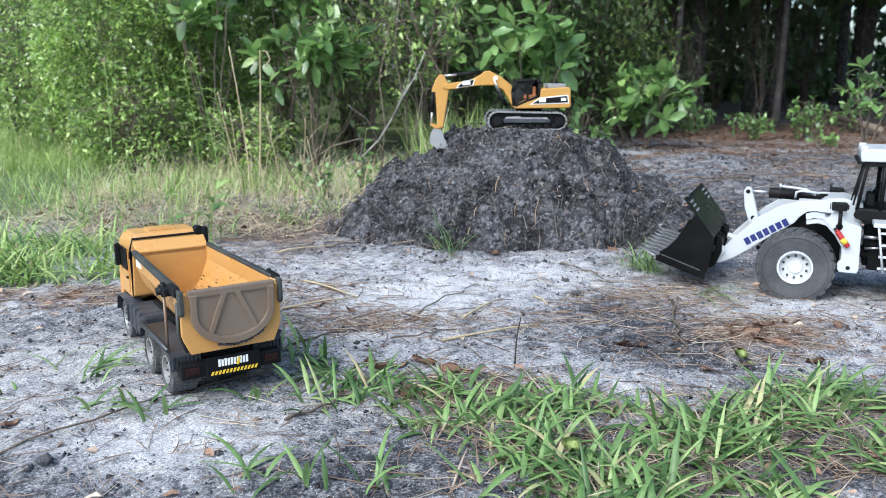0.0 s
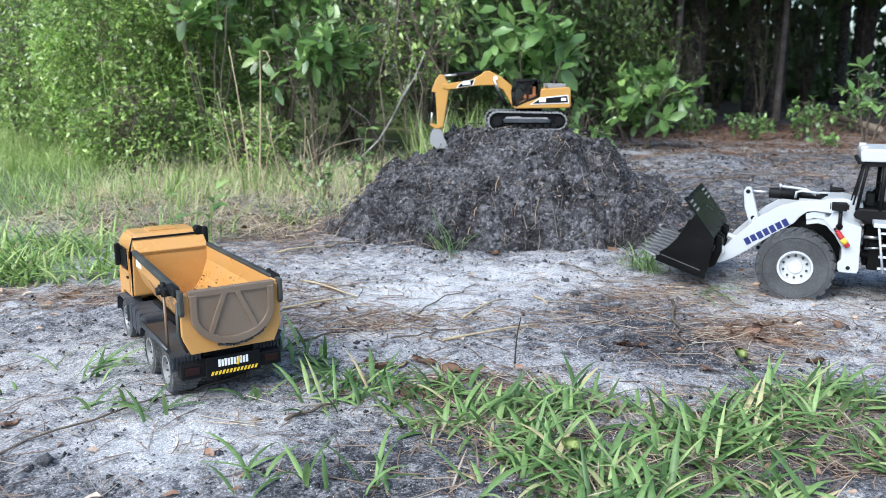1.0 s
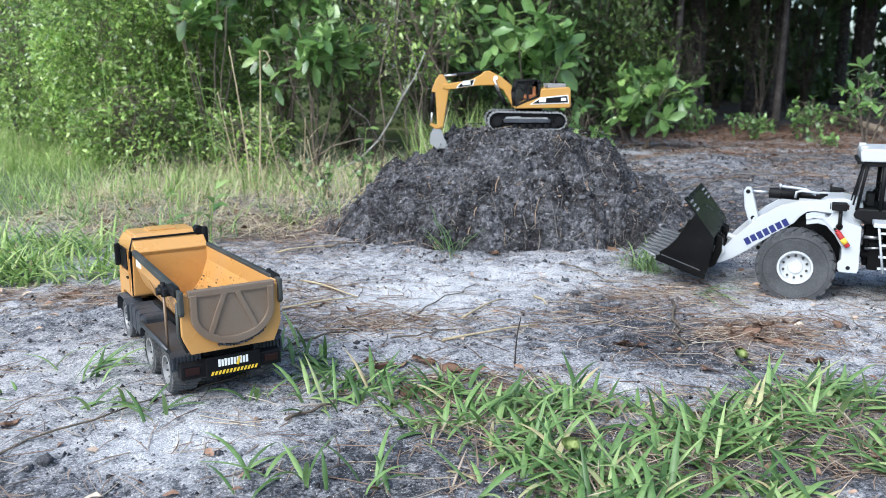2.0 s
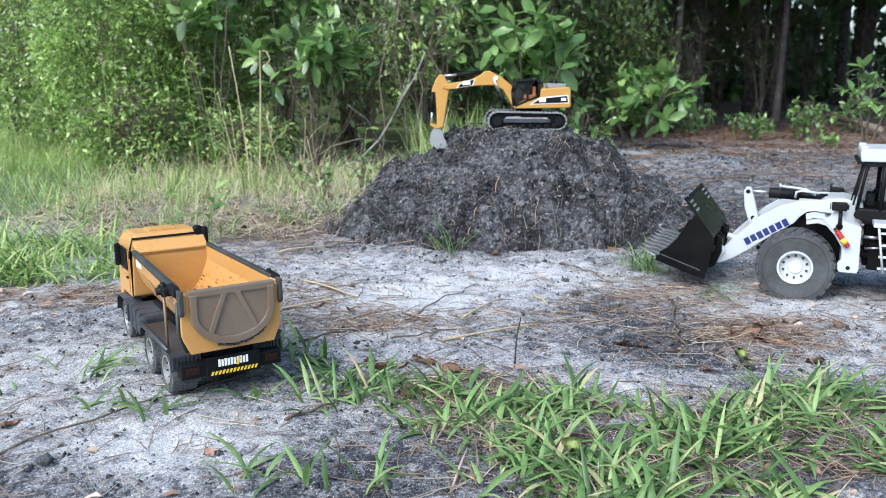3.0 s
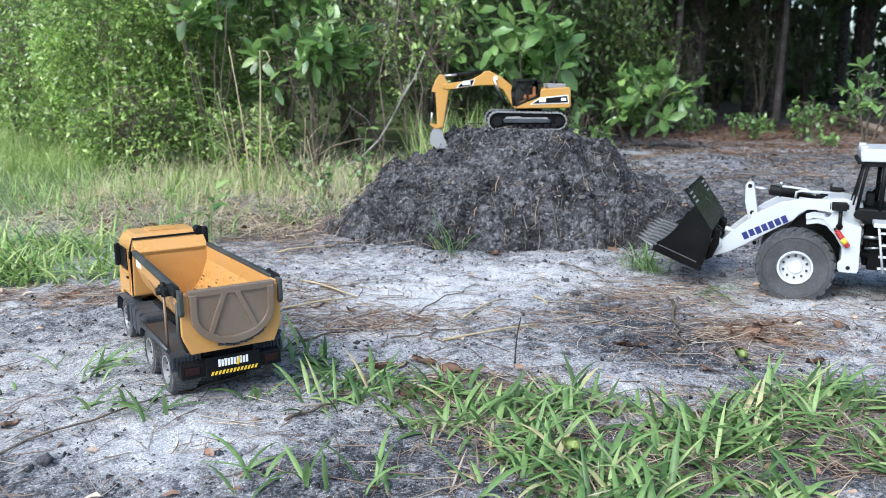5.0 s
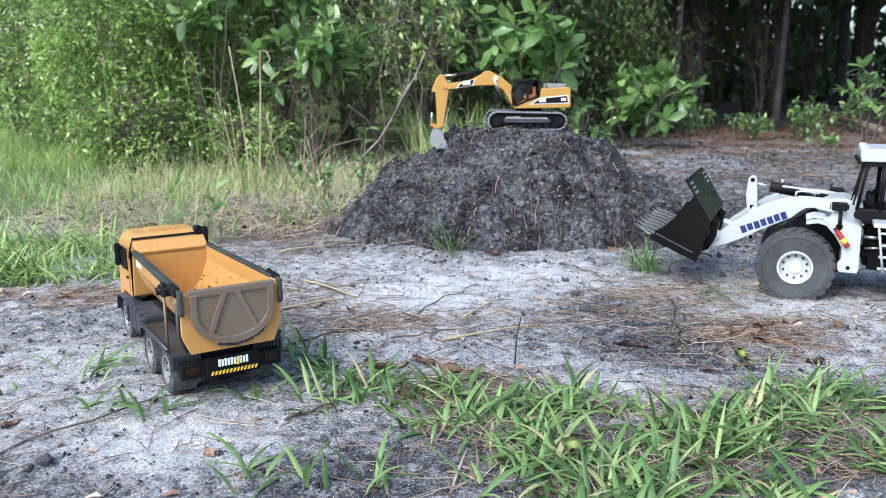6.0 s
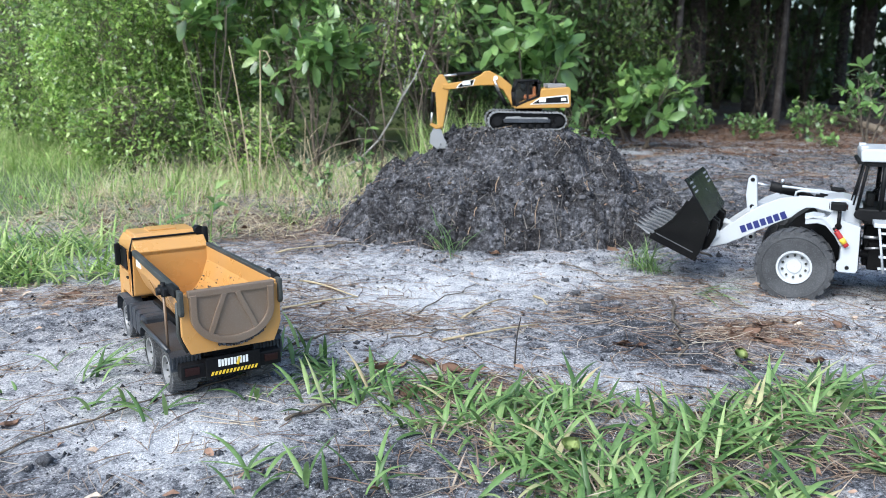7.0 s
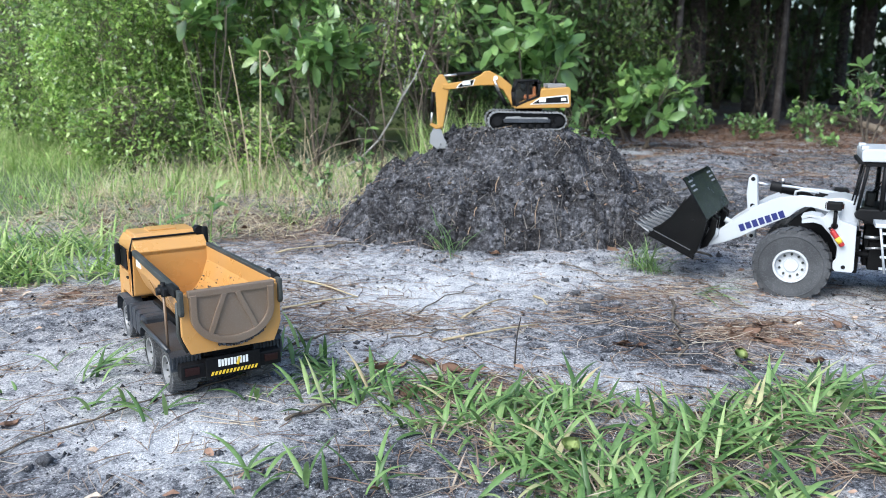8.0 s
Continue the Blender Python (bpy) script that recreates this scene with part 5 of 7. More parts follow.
# ---------------------------------------------------------------- shrubs, trees, grasses
def shrub(name, label, category, x, y, h, r, leaf, count, mat, seed, whorl=1, stems=7, lean=(0, 0), shell_bias=0.5, low=0.08, ry=None, group="", aspect=0.4, twig_r=0.0018):
    """Stems that fork from the foot, twigs to every spray and leaves in sprays of whorl round each twig's end."""
    rng = np.random.default_rng(seed)
    top = tagged(new(name), label, category, group)
    ry = ry or r
    tips = max(3, int(count / whorl))
    d = unit(rng.normal(size=(tips, 3)))
    rad = rng.random(tips) ** shell_bias
    lump = 0.72 + 0.5 * vnoise(d[:, 0] * 2 + seed, d[:, 1] * 2 + d[:, 2] * 1.7, 1.6, seed, 2)
    p = d * (rad * lump)[:, None] * np.array([r, ry, h * (0.5 - low / 2)]) + np.array([lean[0], lean[1], h * (0.5 + low / 2)])
    gap = vnoise(p[:, 0] * 3 / max(r, 0.3) + seed, p[:, 2] * 3 / max(r, 0.3) + p[:, 1] * 2, 1.3, seed, 2)
    p = p[gap > 0.34]
    tips = len(p)
    p[:, 2] = np.maximum(p[:, 2], 0.03)
    # stems
    nodes = []
    for k in range(stems):
        a, q = rng.random() * 6.28, 0.25 + 0.6 * rng.random()
        end = Vector((lean[0] + math.cos(a) * r * q, lean[1] + math.sin(a) * ry * q, h * (0.6 + 0.35 * rng.random())))
        pts = [Vector((rng.normal() * 0.03, rng.normal() * 0.03, -0.02))]
        for i in range(1, 6):
            f = i / 5
            pts.append(Vector((end.x * f ** 1.3 + rng.normal() * 0.03 * r, end.y * f ** 1.3 + rng.normal() * 0.03 * r, end.z * f)))
        part("stem", tube(pts, 0.005 + 0.004 * h, 0.0025, 6), M_TWIG, top)
        nodes += pts[1:]
    nodes = np.array([tuple(v) for v in nodes])
    pick = rng.integers(0, len(nodes), (tips, 4))
    dist = np.linalg.norm(nodes[pick] - p[:, None], axis=2)
    root = nodes[pick[np.arange(tips), dist.argmin(1)]]
    outward = unit(p - root + rng.normal(size=p.shape) * 0.05 + np.array([0, 0, 0.06]))
    few = rng.random(tips) < min(1, 300 / tips)
    v, t = stick_arrays(root[few], p[few], np.full(few.sum(), twig_r), 0.06)
    tagged(mesh_np("twig_spray", v, t, M_TWIG, top), kind="stuff")
    # leaves
    base = np.repeat(p, whorl, 0)
    ax = np.repeat(outward, whorl, 0)
    n = len(base)
    spread = unit(ax * rng.uniform(0.15, 0.9, (n, 1)) + unit(rng.normal(size=(n, 3))) * (1.0 if whorl > 1 else 1.3) + np.array([0, 0, 0.12]))
    base = base - ax * rng.random((n, 1)) * leaf * (0.5 if whorl > 1 else 1.5)
    length = leaf * rng.uniform(0.6, 1.25, n)
    up = unit(rng.normal(size=(n, 3)) * 0.45 + np.array([0, -0.15, 1.0]))
    v, t = leaf_arrays(base, spread, up, length, length * aspect * rng.uniform(0.8, 1.2, n), 0.15, 0.12)
    tagged(mesh_np("leaves", v, t, mat, top), kind="stuff")
    top.location = (x, y, float(surface(x, y)))
    return top


SMALL = ("broadleaf_shrub", "dense green shrub with small glossy leaves", "shrub")
BAY = ("bay_sapling", "young bay shrub with long pale green leaves", "shrub")
THICKET = ("thicket_shrub", "shaded dark green shrub at the wood's edge", "shrub")

# open left side: small glossy leaves
for i, (x, y, h, r, n) in enumerate(((-2.75, 6.0, 1.7, 0.85, 15000), (-1.95, 5.1, 1.35, 0.6, 15000), (-1.55, 5.5, 1.6, 0.5, 8000), (-3.9, 7.6, 2.3, 1.0, 9000), (-2.3, 7.0, 2.4, 0.9, 6000), (-1.75, 4.7, 0.55, 0.4, 3000), (-1.15, 4.75, 0.4, 0.34, 1800))):
    shrub(*SMALL, x, y, h, r, 0.036, int(n * 1.25), M_LEAF_SMALL, 100 + i, group="shrubs at the wood's edge", shell_bias=0.28, low=0.02)
# bay shrubs with long leaves in whorls
for i, (x, y, h, r, n, lf, lo) in enumerate(((-1.38, 4.95, 1.25, 0.36, 420, 0.12, 0.62), (-0.74, 4.8, 0.95, 0.36, 420, 0.125, 0.5), (-1.0, 5.3, 1.3, 0.4, 420, 0.125, 0.6), (0.5, 4.85, 0.95, 0.31, 380, 0.15, 0.45), (1.62, 6.5, 0.7, 0.38, 360, 0.15, 0.1), (0.05, 5.8, 1.5, 0.5, 420, 0.125, 0.3),
                                             (1.05, 6.3, 0.5, 0.3, 90, 0.11, 0.0), (2.46, 4.75, 0.62, 0.2, 130, 0.075, 0.4), (0.72, 5.0, 0.5, 0.22, 70, 0.09, 0.0))):
    shrub(*BAY, x, y, h, r, lf, n, M_LEAF_BAY, 200 + i, whorl=7, stems=6, group="bay shrubs", shell_bias=0.5, low=lo)
# fill behind, the thicket's shade painted into its dark leaf colour
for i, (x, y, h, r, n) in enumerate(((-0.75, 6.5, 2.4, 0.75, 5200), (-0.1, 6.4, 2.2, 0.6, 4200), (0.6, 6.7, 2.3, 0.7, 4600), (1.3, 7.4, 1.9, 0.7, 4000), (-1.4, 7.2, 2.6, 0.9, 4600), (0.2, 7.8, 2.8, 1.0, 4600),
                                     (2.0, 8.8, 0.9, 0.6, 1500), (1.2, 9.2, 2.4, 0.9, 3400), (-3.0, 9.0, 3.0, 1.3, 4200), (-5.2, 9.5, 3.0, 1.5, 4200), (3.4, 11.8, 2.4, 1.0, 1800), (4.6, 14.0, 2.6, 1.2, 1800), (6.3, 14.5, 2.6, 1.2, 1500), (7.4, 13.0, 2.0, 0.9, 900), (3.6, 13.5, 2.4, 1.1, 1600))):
    shrub(*THICKET, x, y, h, r, 0.058, int(n * 1.35), M_LEAF_SHADED, 300 + i, group="thicket", shell_bias=0.45, low=0.0, stems=9)
# weeds on the wood's floor
for i, (x, y, h, r, n) in enumerate(((2.75, 7.3, 0.26, 0.2, 150), (3.2, 7.3, 0.42, 0.18, 170), (3.55, 7.8, 0.3, 0.22, 140), (2.35, 8.0, 0.3, 0.2, 120), (2.6, 8.6, 0.3, 0.3, 160), (3.0, 8.0, 0.22, 0.3, 150), (4.2, 8.3, 0.4, 0.25, 170), (3.1, 6.7, 0.1, 0.15, 50), (3.95, 7.1, 0.5, 0.16, 120))):
    shrub("woodland_weed", "low leafy green weed on pine litter", "weed", x, y, h, r, 0.06, n, M_LEAF_BAY, 400 + i, whorl=4, stems=5, group="woodland weeds", aspect=0.5)

for i, (x, y, h, r, n) in enumerate(((-0.52, 3.6, 0.16, 0.12, 40), (-0.4, 3.85, 0.2, 0.12, 60), (-0.68, 3.85, 0.2, 0.14, 50))):
    shrub("bank_weed", "low broad-leaved green weed on the bank", "weed", x, y, h, r, 0.04, n, M_LEAF_BAY, 450 + i, whorl=3, stems=4, group="bank weeds", aspect=0.5)


def overhang(x, y, z, n, seed, mat=M_LEAF_SMALL):
    """A leaning branch with small olive leaves that reaches in above the clearing."""
    rng = np.random.default_rng(seed)
    top = tagged(new("leaning_sapling"), "thin leaning sapling with small olive leaves", "sapling")
    tips, tw = [], bmesh.new()
    for k in range(7):
        st = bmesh.new()
        q = [Vector((0.1 * rng.normal(), 0.1 * rng.normal(), 0))]
        end = Vector((rng.uniform(-0.55, 0.3), rng.uniform(-0.3, 0.3), z * rng.uniform(0.7, 1.15)))
        for i in range(1, 8):
            f = i / 7
            q.append(Vector((end.x * f * f, end.y * f, end.z * f ** 0.85)) + Vector(rng.normal(size=3) * 0.018))
        tube(q, 0.008, 0.0018, 6, st)
        for i in range(3, 8):
            for m in range(5):
                e = q[i] + Vector(rng.normal(size=3) * 0.14)
                tube([q[i], (q[i] + e) / 2 + Vector(rng.normal(size=3) * 0.02), e], 0.0022, 0.001, 4, tw)
                tips.append((q[i], e))
        part("stem", st, M_TWIG, top)
    tagged(part("twig_spray", tw, M_TWIG, top), kind="stuff")
    pick = rng.integers(0, len(tips), n)
    a, b = np.array([tuple(t[0]) for t in tips])[pick], np.array([tuple(t[1]) for t in tips])[pick]
    f = rng.random((n, 1))
    base = a + (b - a) * f + rng.normal(size=(n, 3)) * 0.01
    length = rng.uniform(0.025, 0.055, n)
    v, t = leaf_arrays(base, unit(b - a) + rng.normal(size=(n, 3)) * 0.6, unit(rng.normal(size=(n, 3)) * 0.4 + np.array([0, -0.1, 1])), length, length * 0.42)
    tagged(mesh_np("leaves", v, t, mat, top), kind="stuff")
    top.location = (x, y, float(surface(x, y)))


overhang(-0.15, 5.0, 1.05, 900, 1)
overhang(-0.45, 5.2, 1.15, 500, 2)
overhang(1.95, 7.7, 1.15, 1500, 11, M_LEAF_MID)
overhang(1.5, 7.2, 1.2, 1300, 14, M_LEAF_MID)
overhang(2.6, 8.6, 1.4, 420, 5, M_LEAF_SHADED)
overhang(3.6, 9.4, 1.5, 420, 6, M_LEAF_SHADED)
overhang(1.3, 7.8, 1.4, 500, 7, M_LEAF_SHADED)


def tree(x, y, r, h, crown_r, n, seed, mid=0.74):
    rng = np.random.default_rng(seed)
    top = tagged(new("pine_tree"), "tall straight pine, grey flaking bark, unseen crown added for shade", "tree", "pines of the wood")
    b2 = bmesh.new()
    pts, k = [], 14
    for i in range(k):
        f = i / (k - 1)
        pts.append((math.sin(seed + f * 2) * 0.08 * f, math.cos(seed * 2 + f * 2) * 0.08 * f, h * f ** 1.2 - 0.05))
    tube(pts, r, r * 0.45, 18, b2)
    for v in b2.verts:
        q = noise.noise(Vector((v.co.x * 9, v.co.y * 9, v.co.z * 1.2 + seed)))
        flare = 1 + 0.35 * math.exp(-v.co.z / 0.22)
        v.co.x *= (1 + 0.14 * q) * flare
        v.co.y *= (1 + 0.14 * q) * flare
    for i in range(9):
        z = h * rng.uniform(0.45, 0.95)
        a = rng.random() * 6.28
        e = Vector((math.cos(a), math.sin(a), 0.25)) * crown_r * rng.uniform(0.5, 0.95)
        tube([(0, 0, z), tuple(e * 0.5 + Vector((0, 0, z + 0.1))), tuple(e + Vector((0, 0, z)))], r * 0.28, r * 0.06, 6, b2)
    part("trunk", b2, M_BARK, top)
    # crown out of view overhead, there to shade the wood below
    d = unit(rng.normal(size=(n, 3)))
    p = d * (rng.random(n) ** 0.45)[:, None] * np.array([crown_r, crown_r, h * 0.34]) + np.array([0, 0, h * mid])
    length = rng.uniform(0.16, 0.4, n)
    v, t = leaf_arrays(p, rng.normal(size=(n, 3)) + np.array([0, 0, 0.2]), unit(rng.normal(size=(n, 3)) * 0.5 + np.array([0, 0, 1])), length, length * 0.5)
    tagged(mesh_np("crown", v, t, M_LEAF_SHADED, top), kind="stuff")
    top.location = (x, y, float(ground_height(np.array(x), np.array(y))))


for i, (x, y, r, h) in enumerate(((3.0, 9.9, 0.15, 8.5), (4.75, 12.9, 0.105, 8), (5.35, 13.3, 0.17, 9), (6.2, 12.4, 0.22, 9), (1.55, 10.2, 0.11, 8), (2.2, 11.5, 0.1, 8), (7.0, 11.0, 0.16, 8), (0.7, 9.6, 0.13, 8),
                                   (-0.9, 9.4, 0.14, 8), (-2.8, 11.0, 0.15, 8), (4.0, 16.5, 0.14, 9), (7.6, 16.0, 0.15, 9), (5.9, 18.0, 0.13, 9), (9.5, 15.0, 0.2, 9), (8.6, 20.0, 0.16, 9), (6.9, 22.0, 0.14, 9), (11.5, 19.0, 0.2, 9),
                                   (2.0, 15.5, 0.16, 9), (-0.5, 14.0, 0.17, 9), (3.1, 20.0, 0.17, 9), (8.3, 13.2, 0.07, 7), (4.3, 11.2, 0.05, 6), (10.2, 23.0, 0.15, 9), (12.8, 24.0, 0.17, 9))):
    tree(x, y, r * 0.72, h, 2.3, 2600, 500 + i)
# extra thin trees added as low shading canopy, crowns mostly out of view
for i, (x, y) in enumerate(((2.3, 8.3), (3.5, 8.7), (5.0, 9.2), (6.4, 9.6), (1.1, 8.2), (4.2, 10.6), (7.6, 11.0), (0.0, 8.6), (2.9, 10.6), (5.6, 11.2))):
    tree(x, y, 0.035, 5.2, 1.35, 4200, 560 + i, 0.63)


def far_woods():
    rng = np.random.default_rng(77)
    n = 72000
    x, y = np.where(rng.random(n) < 0.75, rng.uniform(0, 24, n), rng.uniform(-26, 0, n)), rng.uniform(17, 32, n)
    z = rng.random(n) ** 1.2 * 9
    thin = vnoise(x, z, 0.9, 3, 3)
    k = (thin > np.where(x > 0.475 * y, 0.6, 0.47)) | (x < 4.5)
    x, y, z = x[k], y[k], z[k]
    n = len(x)
    length = rng.uniform(0.18, 0.5, n)
    # distant leaves take the same colour with shade painted in
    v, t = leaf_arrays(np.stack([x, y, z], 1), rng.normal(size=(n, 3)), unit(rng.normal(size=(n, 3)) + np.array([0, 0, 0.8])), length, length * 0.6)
    tagged(mesh_np("far_woods", v, t, M_LEAF_SHADED), "dense wood in the distance, shade put into its dark leaves", "woods", kind="stuff")


far_woods()


def fallen_log():
    t = tagged(new("fallen_log"), "weathered fallen log lying on pine litter", "log")
    lg = tube([(0, 0, 0.05), (-0.2, -0.95, 0.085), (-0.42, -1.9, 0.075), (-0.66, -2.9, 0.05)], 0.045, 0.035, 10)
    for v in lg.verts:
        v.co *= 1 + 0.03 * noise.noise(v.co * 14)
    part("stem", lg, M_TWIG, t)
    sn = tube([(-0.4, -1.8, 0.09), (-0.5, -1.85, 0.2), (-0.55, -1.9, 0.26)], 0.014, 0.005, 6)
    part("branch_stub", sn, M_TWIG, t)
    t.location = (4.75, 10.6, 0.02)


fallen_log()


# ---------------------------------------------------------------- grasses
def blades(name, label, x, y, rng, lo, hi, w, lift, bend, mat, category="grass", segs=4, heading=None, fold=0.25, parent=None):
    n = len(x)
    base = np.stack([x, y, surface(x, y) - 0.003], 1)
    head = rng.random(n) * 6.28 if heading is None else heading
    v, t = blade_arrays(base, head, rng.uniform(lo, hi, n), w * rng.uniform(0.6, 1.3, n), rng.uniform(*lift, n), rng.uniform(*bend, n), segs, fold)
    ob = mesh_np(name, v, t, mat, parent)
    return tagged(ob, label, category, kind="stuff")


def tufted(rng, centres, per, spread):
    c = np.repeat(np.asarray(centres), per, 0)
    return c[:, 0] + rng.normal(size=len(c)) * spread, c[:, 1] + rng.normal(size=len(c)) * spread


def grass_all():
    rng = np.random.default_rng(9)
    # near clump of broad blades
    c = rng.uniform((-0.05, 0.98), (1.0, 1.52), (900, 2))
    edge = 1.45 - 0.16 * np.exp(-((c[:, 0] - 0.42) / 0.18) ** 2) - 0.55 * np.clip(0.22 - c[:, 0], 0, 0.4) + 0.05 * vnoise(c[:, 0], c[:, 1], 6, 8, 2)
    c = c[(c[:, 1] < edge) & (vnoise(c[:, 0], c[:, 1], 8, 15, 2) > 0.4)]
    x, y = tufted(rng, c, 4, 0.012)
    blades("near_grass", "broad-bladed green grass growing in the foreground sand", x, y, rng, 0.04, 0.125, 0.0108, (0.1, 1.15), (0.3, 1.8), M_GRASS, segs=6)
    k = rng.choice(len(x), 1700)
    blades("near_thatch", "dead brown grass lying among the green blades", x[k] + rng.normal(size=1700) * 0.03, y[k] + rng.normal(size=1700) * 0.03, rng, 0.04, 0.11, 0.0036, (0.05, 0.6), (0.1, 0.9), M_THATCH)
    # loose tufts on the sand
    spots = np.array([(-0.33, 1.6), (-0.25, 1.55), (-0.2, 1.47), (-0.12, 1.45), (-0.06, 1.43), (-0.02, 1.47), (0.03, 1.42), (-0.1, 1.38), (-0.28, 1.63), (-0.16, 1.52), (0.06, 1.36), (-0.22, 1.4)])
    x, y = tufted(rng, spots, 13, 0.03)
    blades("tuft_grass", "loose green grass tufts beside the truck", x, y, rng, 0.05, 0.12, 0.0105, (0.3, 1.2), (0.4, 1.4), M_GRASS, segs=5)
    for cx, cy, k, s, lo, hi in ((-0.69, 1.5, 7, 0.012, 0.09, 0.15), (-0.72, 1.55, 3, 0.01, 0.08, 0.13), (-0.79, 1.56, 2, 0.006, 0.1, 0.12), (-0.54, 1.38, 6, 0.02, 0.07, 0.13), (-0.5, 1.32, 4, 0.015, 0.06, 0.1), (-0.28, 1.1, 6, 0.02, 0.06, 0.11),
                                 (-0.2, 1.08, 7, 0.03, 0.06, 0.11), (-0.62, 1.37, 3, 0.02, 0.05, 0.08), (-0.82, 1.44, 4, 0.02, 0.03, 0.06), (-0.1, 1.07, 6, 0.03, 0.05, 0.1), (-0.36, 1.42, 5, 0.02, 0.05, 0.08)):
        x, y = tufted(rng, [(cx, cy)], k, s)
        blades("grass_tuft", "single tuft of green grass rooted in sand", x, y, rng, lo, hi * 1.1, 0.0095, (0.5, 1.45), (0.4, 1.7), M_GRASS, segs=6)
    for cx, cy, k, hi in ((0.6, 2.42, 46, 0.13), (0.63, 2.36, 30, 0.12), (0.0, 2.62, 14, 0.14), (0.02, 2.58, 10, 0.2)):
        x, y = tufted(rng, [(cx, cy)], k, 0.018)
        blades("grass_tuft", "fine green grass tuft in front of the heap", x, y, rng, hi * 0.5, hi, 0.0042, (0.6, 1.5), (0.3, 1.9), M_GRASS, segs=5)
    x, y = tufted(rng, [(0.69, 2.12)], 9, 0.012)
    blades("grass_tuft", "long arching grass blades lying on sand", x, y, rng, 0.1, 0.2, 0.0042, (0.35, 0.8), (0.6, 1.1), M_GRASS, segs=6, heading=rng.uniform(-1.4, -0.2, 9))
    # left bank: sedge, meadow
    x, y = tufted(rng, np.stack([rng.uniform(-1.75, -0.85, 85), rng.uniform(2.25, 2.75, 85)], 1), 17, 0.03)
    k = (x < -0.86 - (2.45 - y) * 0.25) & (vnoise(x, y, 4, 71, 2) > 0.42)
    x, y = x[k], y[k]
    h = rng.random(len(x)) < 0.6
    blades("bank_grass", "lush green grass on the open bank", x[h], y[h], rng, 0.07, 0.19, 0.0085, (0.3, 1.3), (0.3, 1.5), M_MEADOW, segs=5)
    blades("bank_grass", "broad dark green grass on the open bank", x[~h], y[~h], rng, 0.07, 0.17, 0.0085, (0.2, 1.2), (0.3, 1.5), M_GRASS, segs=5)
    n = 26000
    x, y = rng.uniform(-7.5, -0.7, n), 2.7 + rng.random(n) ** 1.4 * 7
    k = (x < -0.75 - (3.9 - y) * 0.3) & (x > -0.75 * y - 0.5) & ((y < 4.3) | (x < -0.42 * y)) & (vnoise(x, y, 2.5, 72, 2) > 0.26 + 0.4 * np.clip((3.75 - y) / 0.6, 0, 1))
    x, y = x[k], y[k]
    blades("meadow_grass", "tall pale green meadow grass beside the wood", x, y, rng, 0.05, 0.2, 0.005, (0.9, 1.5), (0.2, 1.3), M_MEADOW, segs=4)
    n = 3000
    x, y = rng.uniform(-4.2, -1.9, n), rng.uniform(4.6, 6.6, n)
    k = (x > -0.62 * y) & (x < -0.40 * y + 0.1)
    blades("tall_grass", "tall bright green grass on the open side", x[k], y[k], rng, 0.12, 0.32, 0.005, (0.8, 1.5), (0.6, 2.0), M_MEADOW, segs=5)
    # fringe of mixed dry and green grass behind the truck up to the heap
    n = 5200
    x, y = rng.uniform(-1.6, -0.05, n), rng.uniform(2.75, 5.0, n)
    k = (x < -0.30 - np.clip(3.5 - y, 0, 1) * 0.4 + np.clip(y - 3.9, 0, 1) * 0.35) & (y > 2.85 + np.clip(-0.75 - x, 0, 1) * 0.2)
    k &= rng.random(n) < 0.35 + 0.65 * np.clip((y - 3.1) / 0.9, 0, 1)
    x, y = x[k], y[k]
    dry = rng.random(len(x)) < 0.64
    blades("fringe_grass", "mixed green grass at the clearing's edge", x[~dry], y[~dry], rng, 0.06, 0.24, 0.0042, (0.7, 1.5), (0.4, 2.2), M_MEADOW, segs=6)
    blades("dry_grass", "dry straw-coloured grass at the clearing's edge", x[dry], y[dry], rng, 0.08, 0.3, 0.0026, (0.2, 1.5), (0.2, 2.4), M_STRAW, segs=6)
    x, y = rng.uniform(-1.7, -0.4, 2500), rng.uniform(2.85, 3.9, 2500)
    k = x < -0.42 - np.clip(3.3 - y, 0, 1) * 0.35
    blades("fallen_straw", "flattened dry grass on the bank", x[k], y[k], rng, 0.06, 0.2, 0.0028, (0.05, 0.6), (0.0, 0.7), M_STRAW, segs=4)
    x, y = tufted(rng, np.stack([rng.uniform(-1.5, -0.4, 26), rng.uniform(2.85, 3.7, 26)], 1), 12, 0.03)
    k = x < -0.45 - np.clip(3.3 - y, 0, 1) * 0.35
    blades("bank_tufts", "short green grass tufts on the bank", x[k], y[k], rng, 0.05, 0.16, 0.005, (0.6, 1.45), (0.3, 1.5), M_GRASS, segs=5)
    x, y = rng.uniform(-0.15, 0.42, 700), rng.uniform(3.75, 5.2, 700)
    blades("back_grass", "green grass behind the heap", x, y, rng, 0.15, 0.5, 0.006, (1.1, 1.5), (0.1, 0.8), M_MEADOW, segs=5)


grass_all()


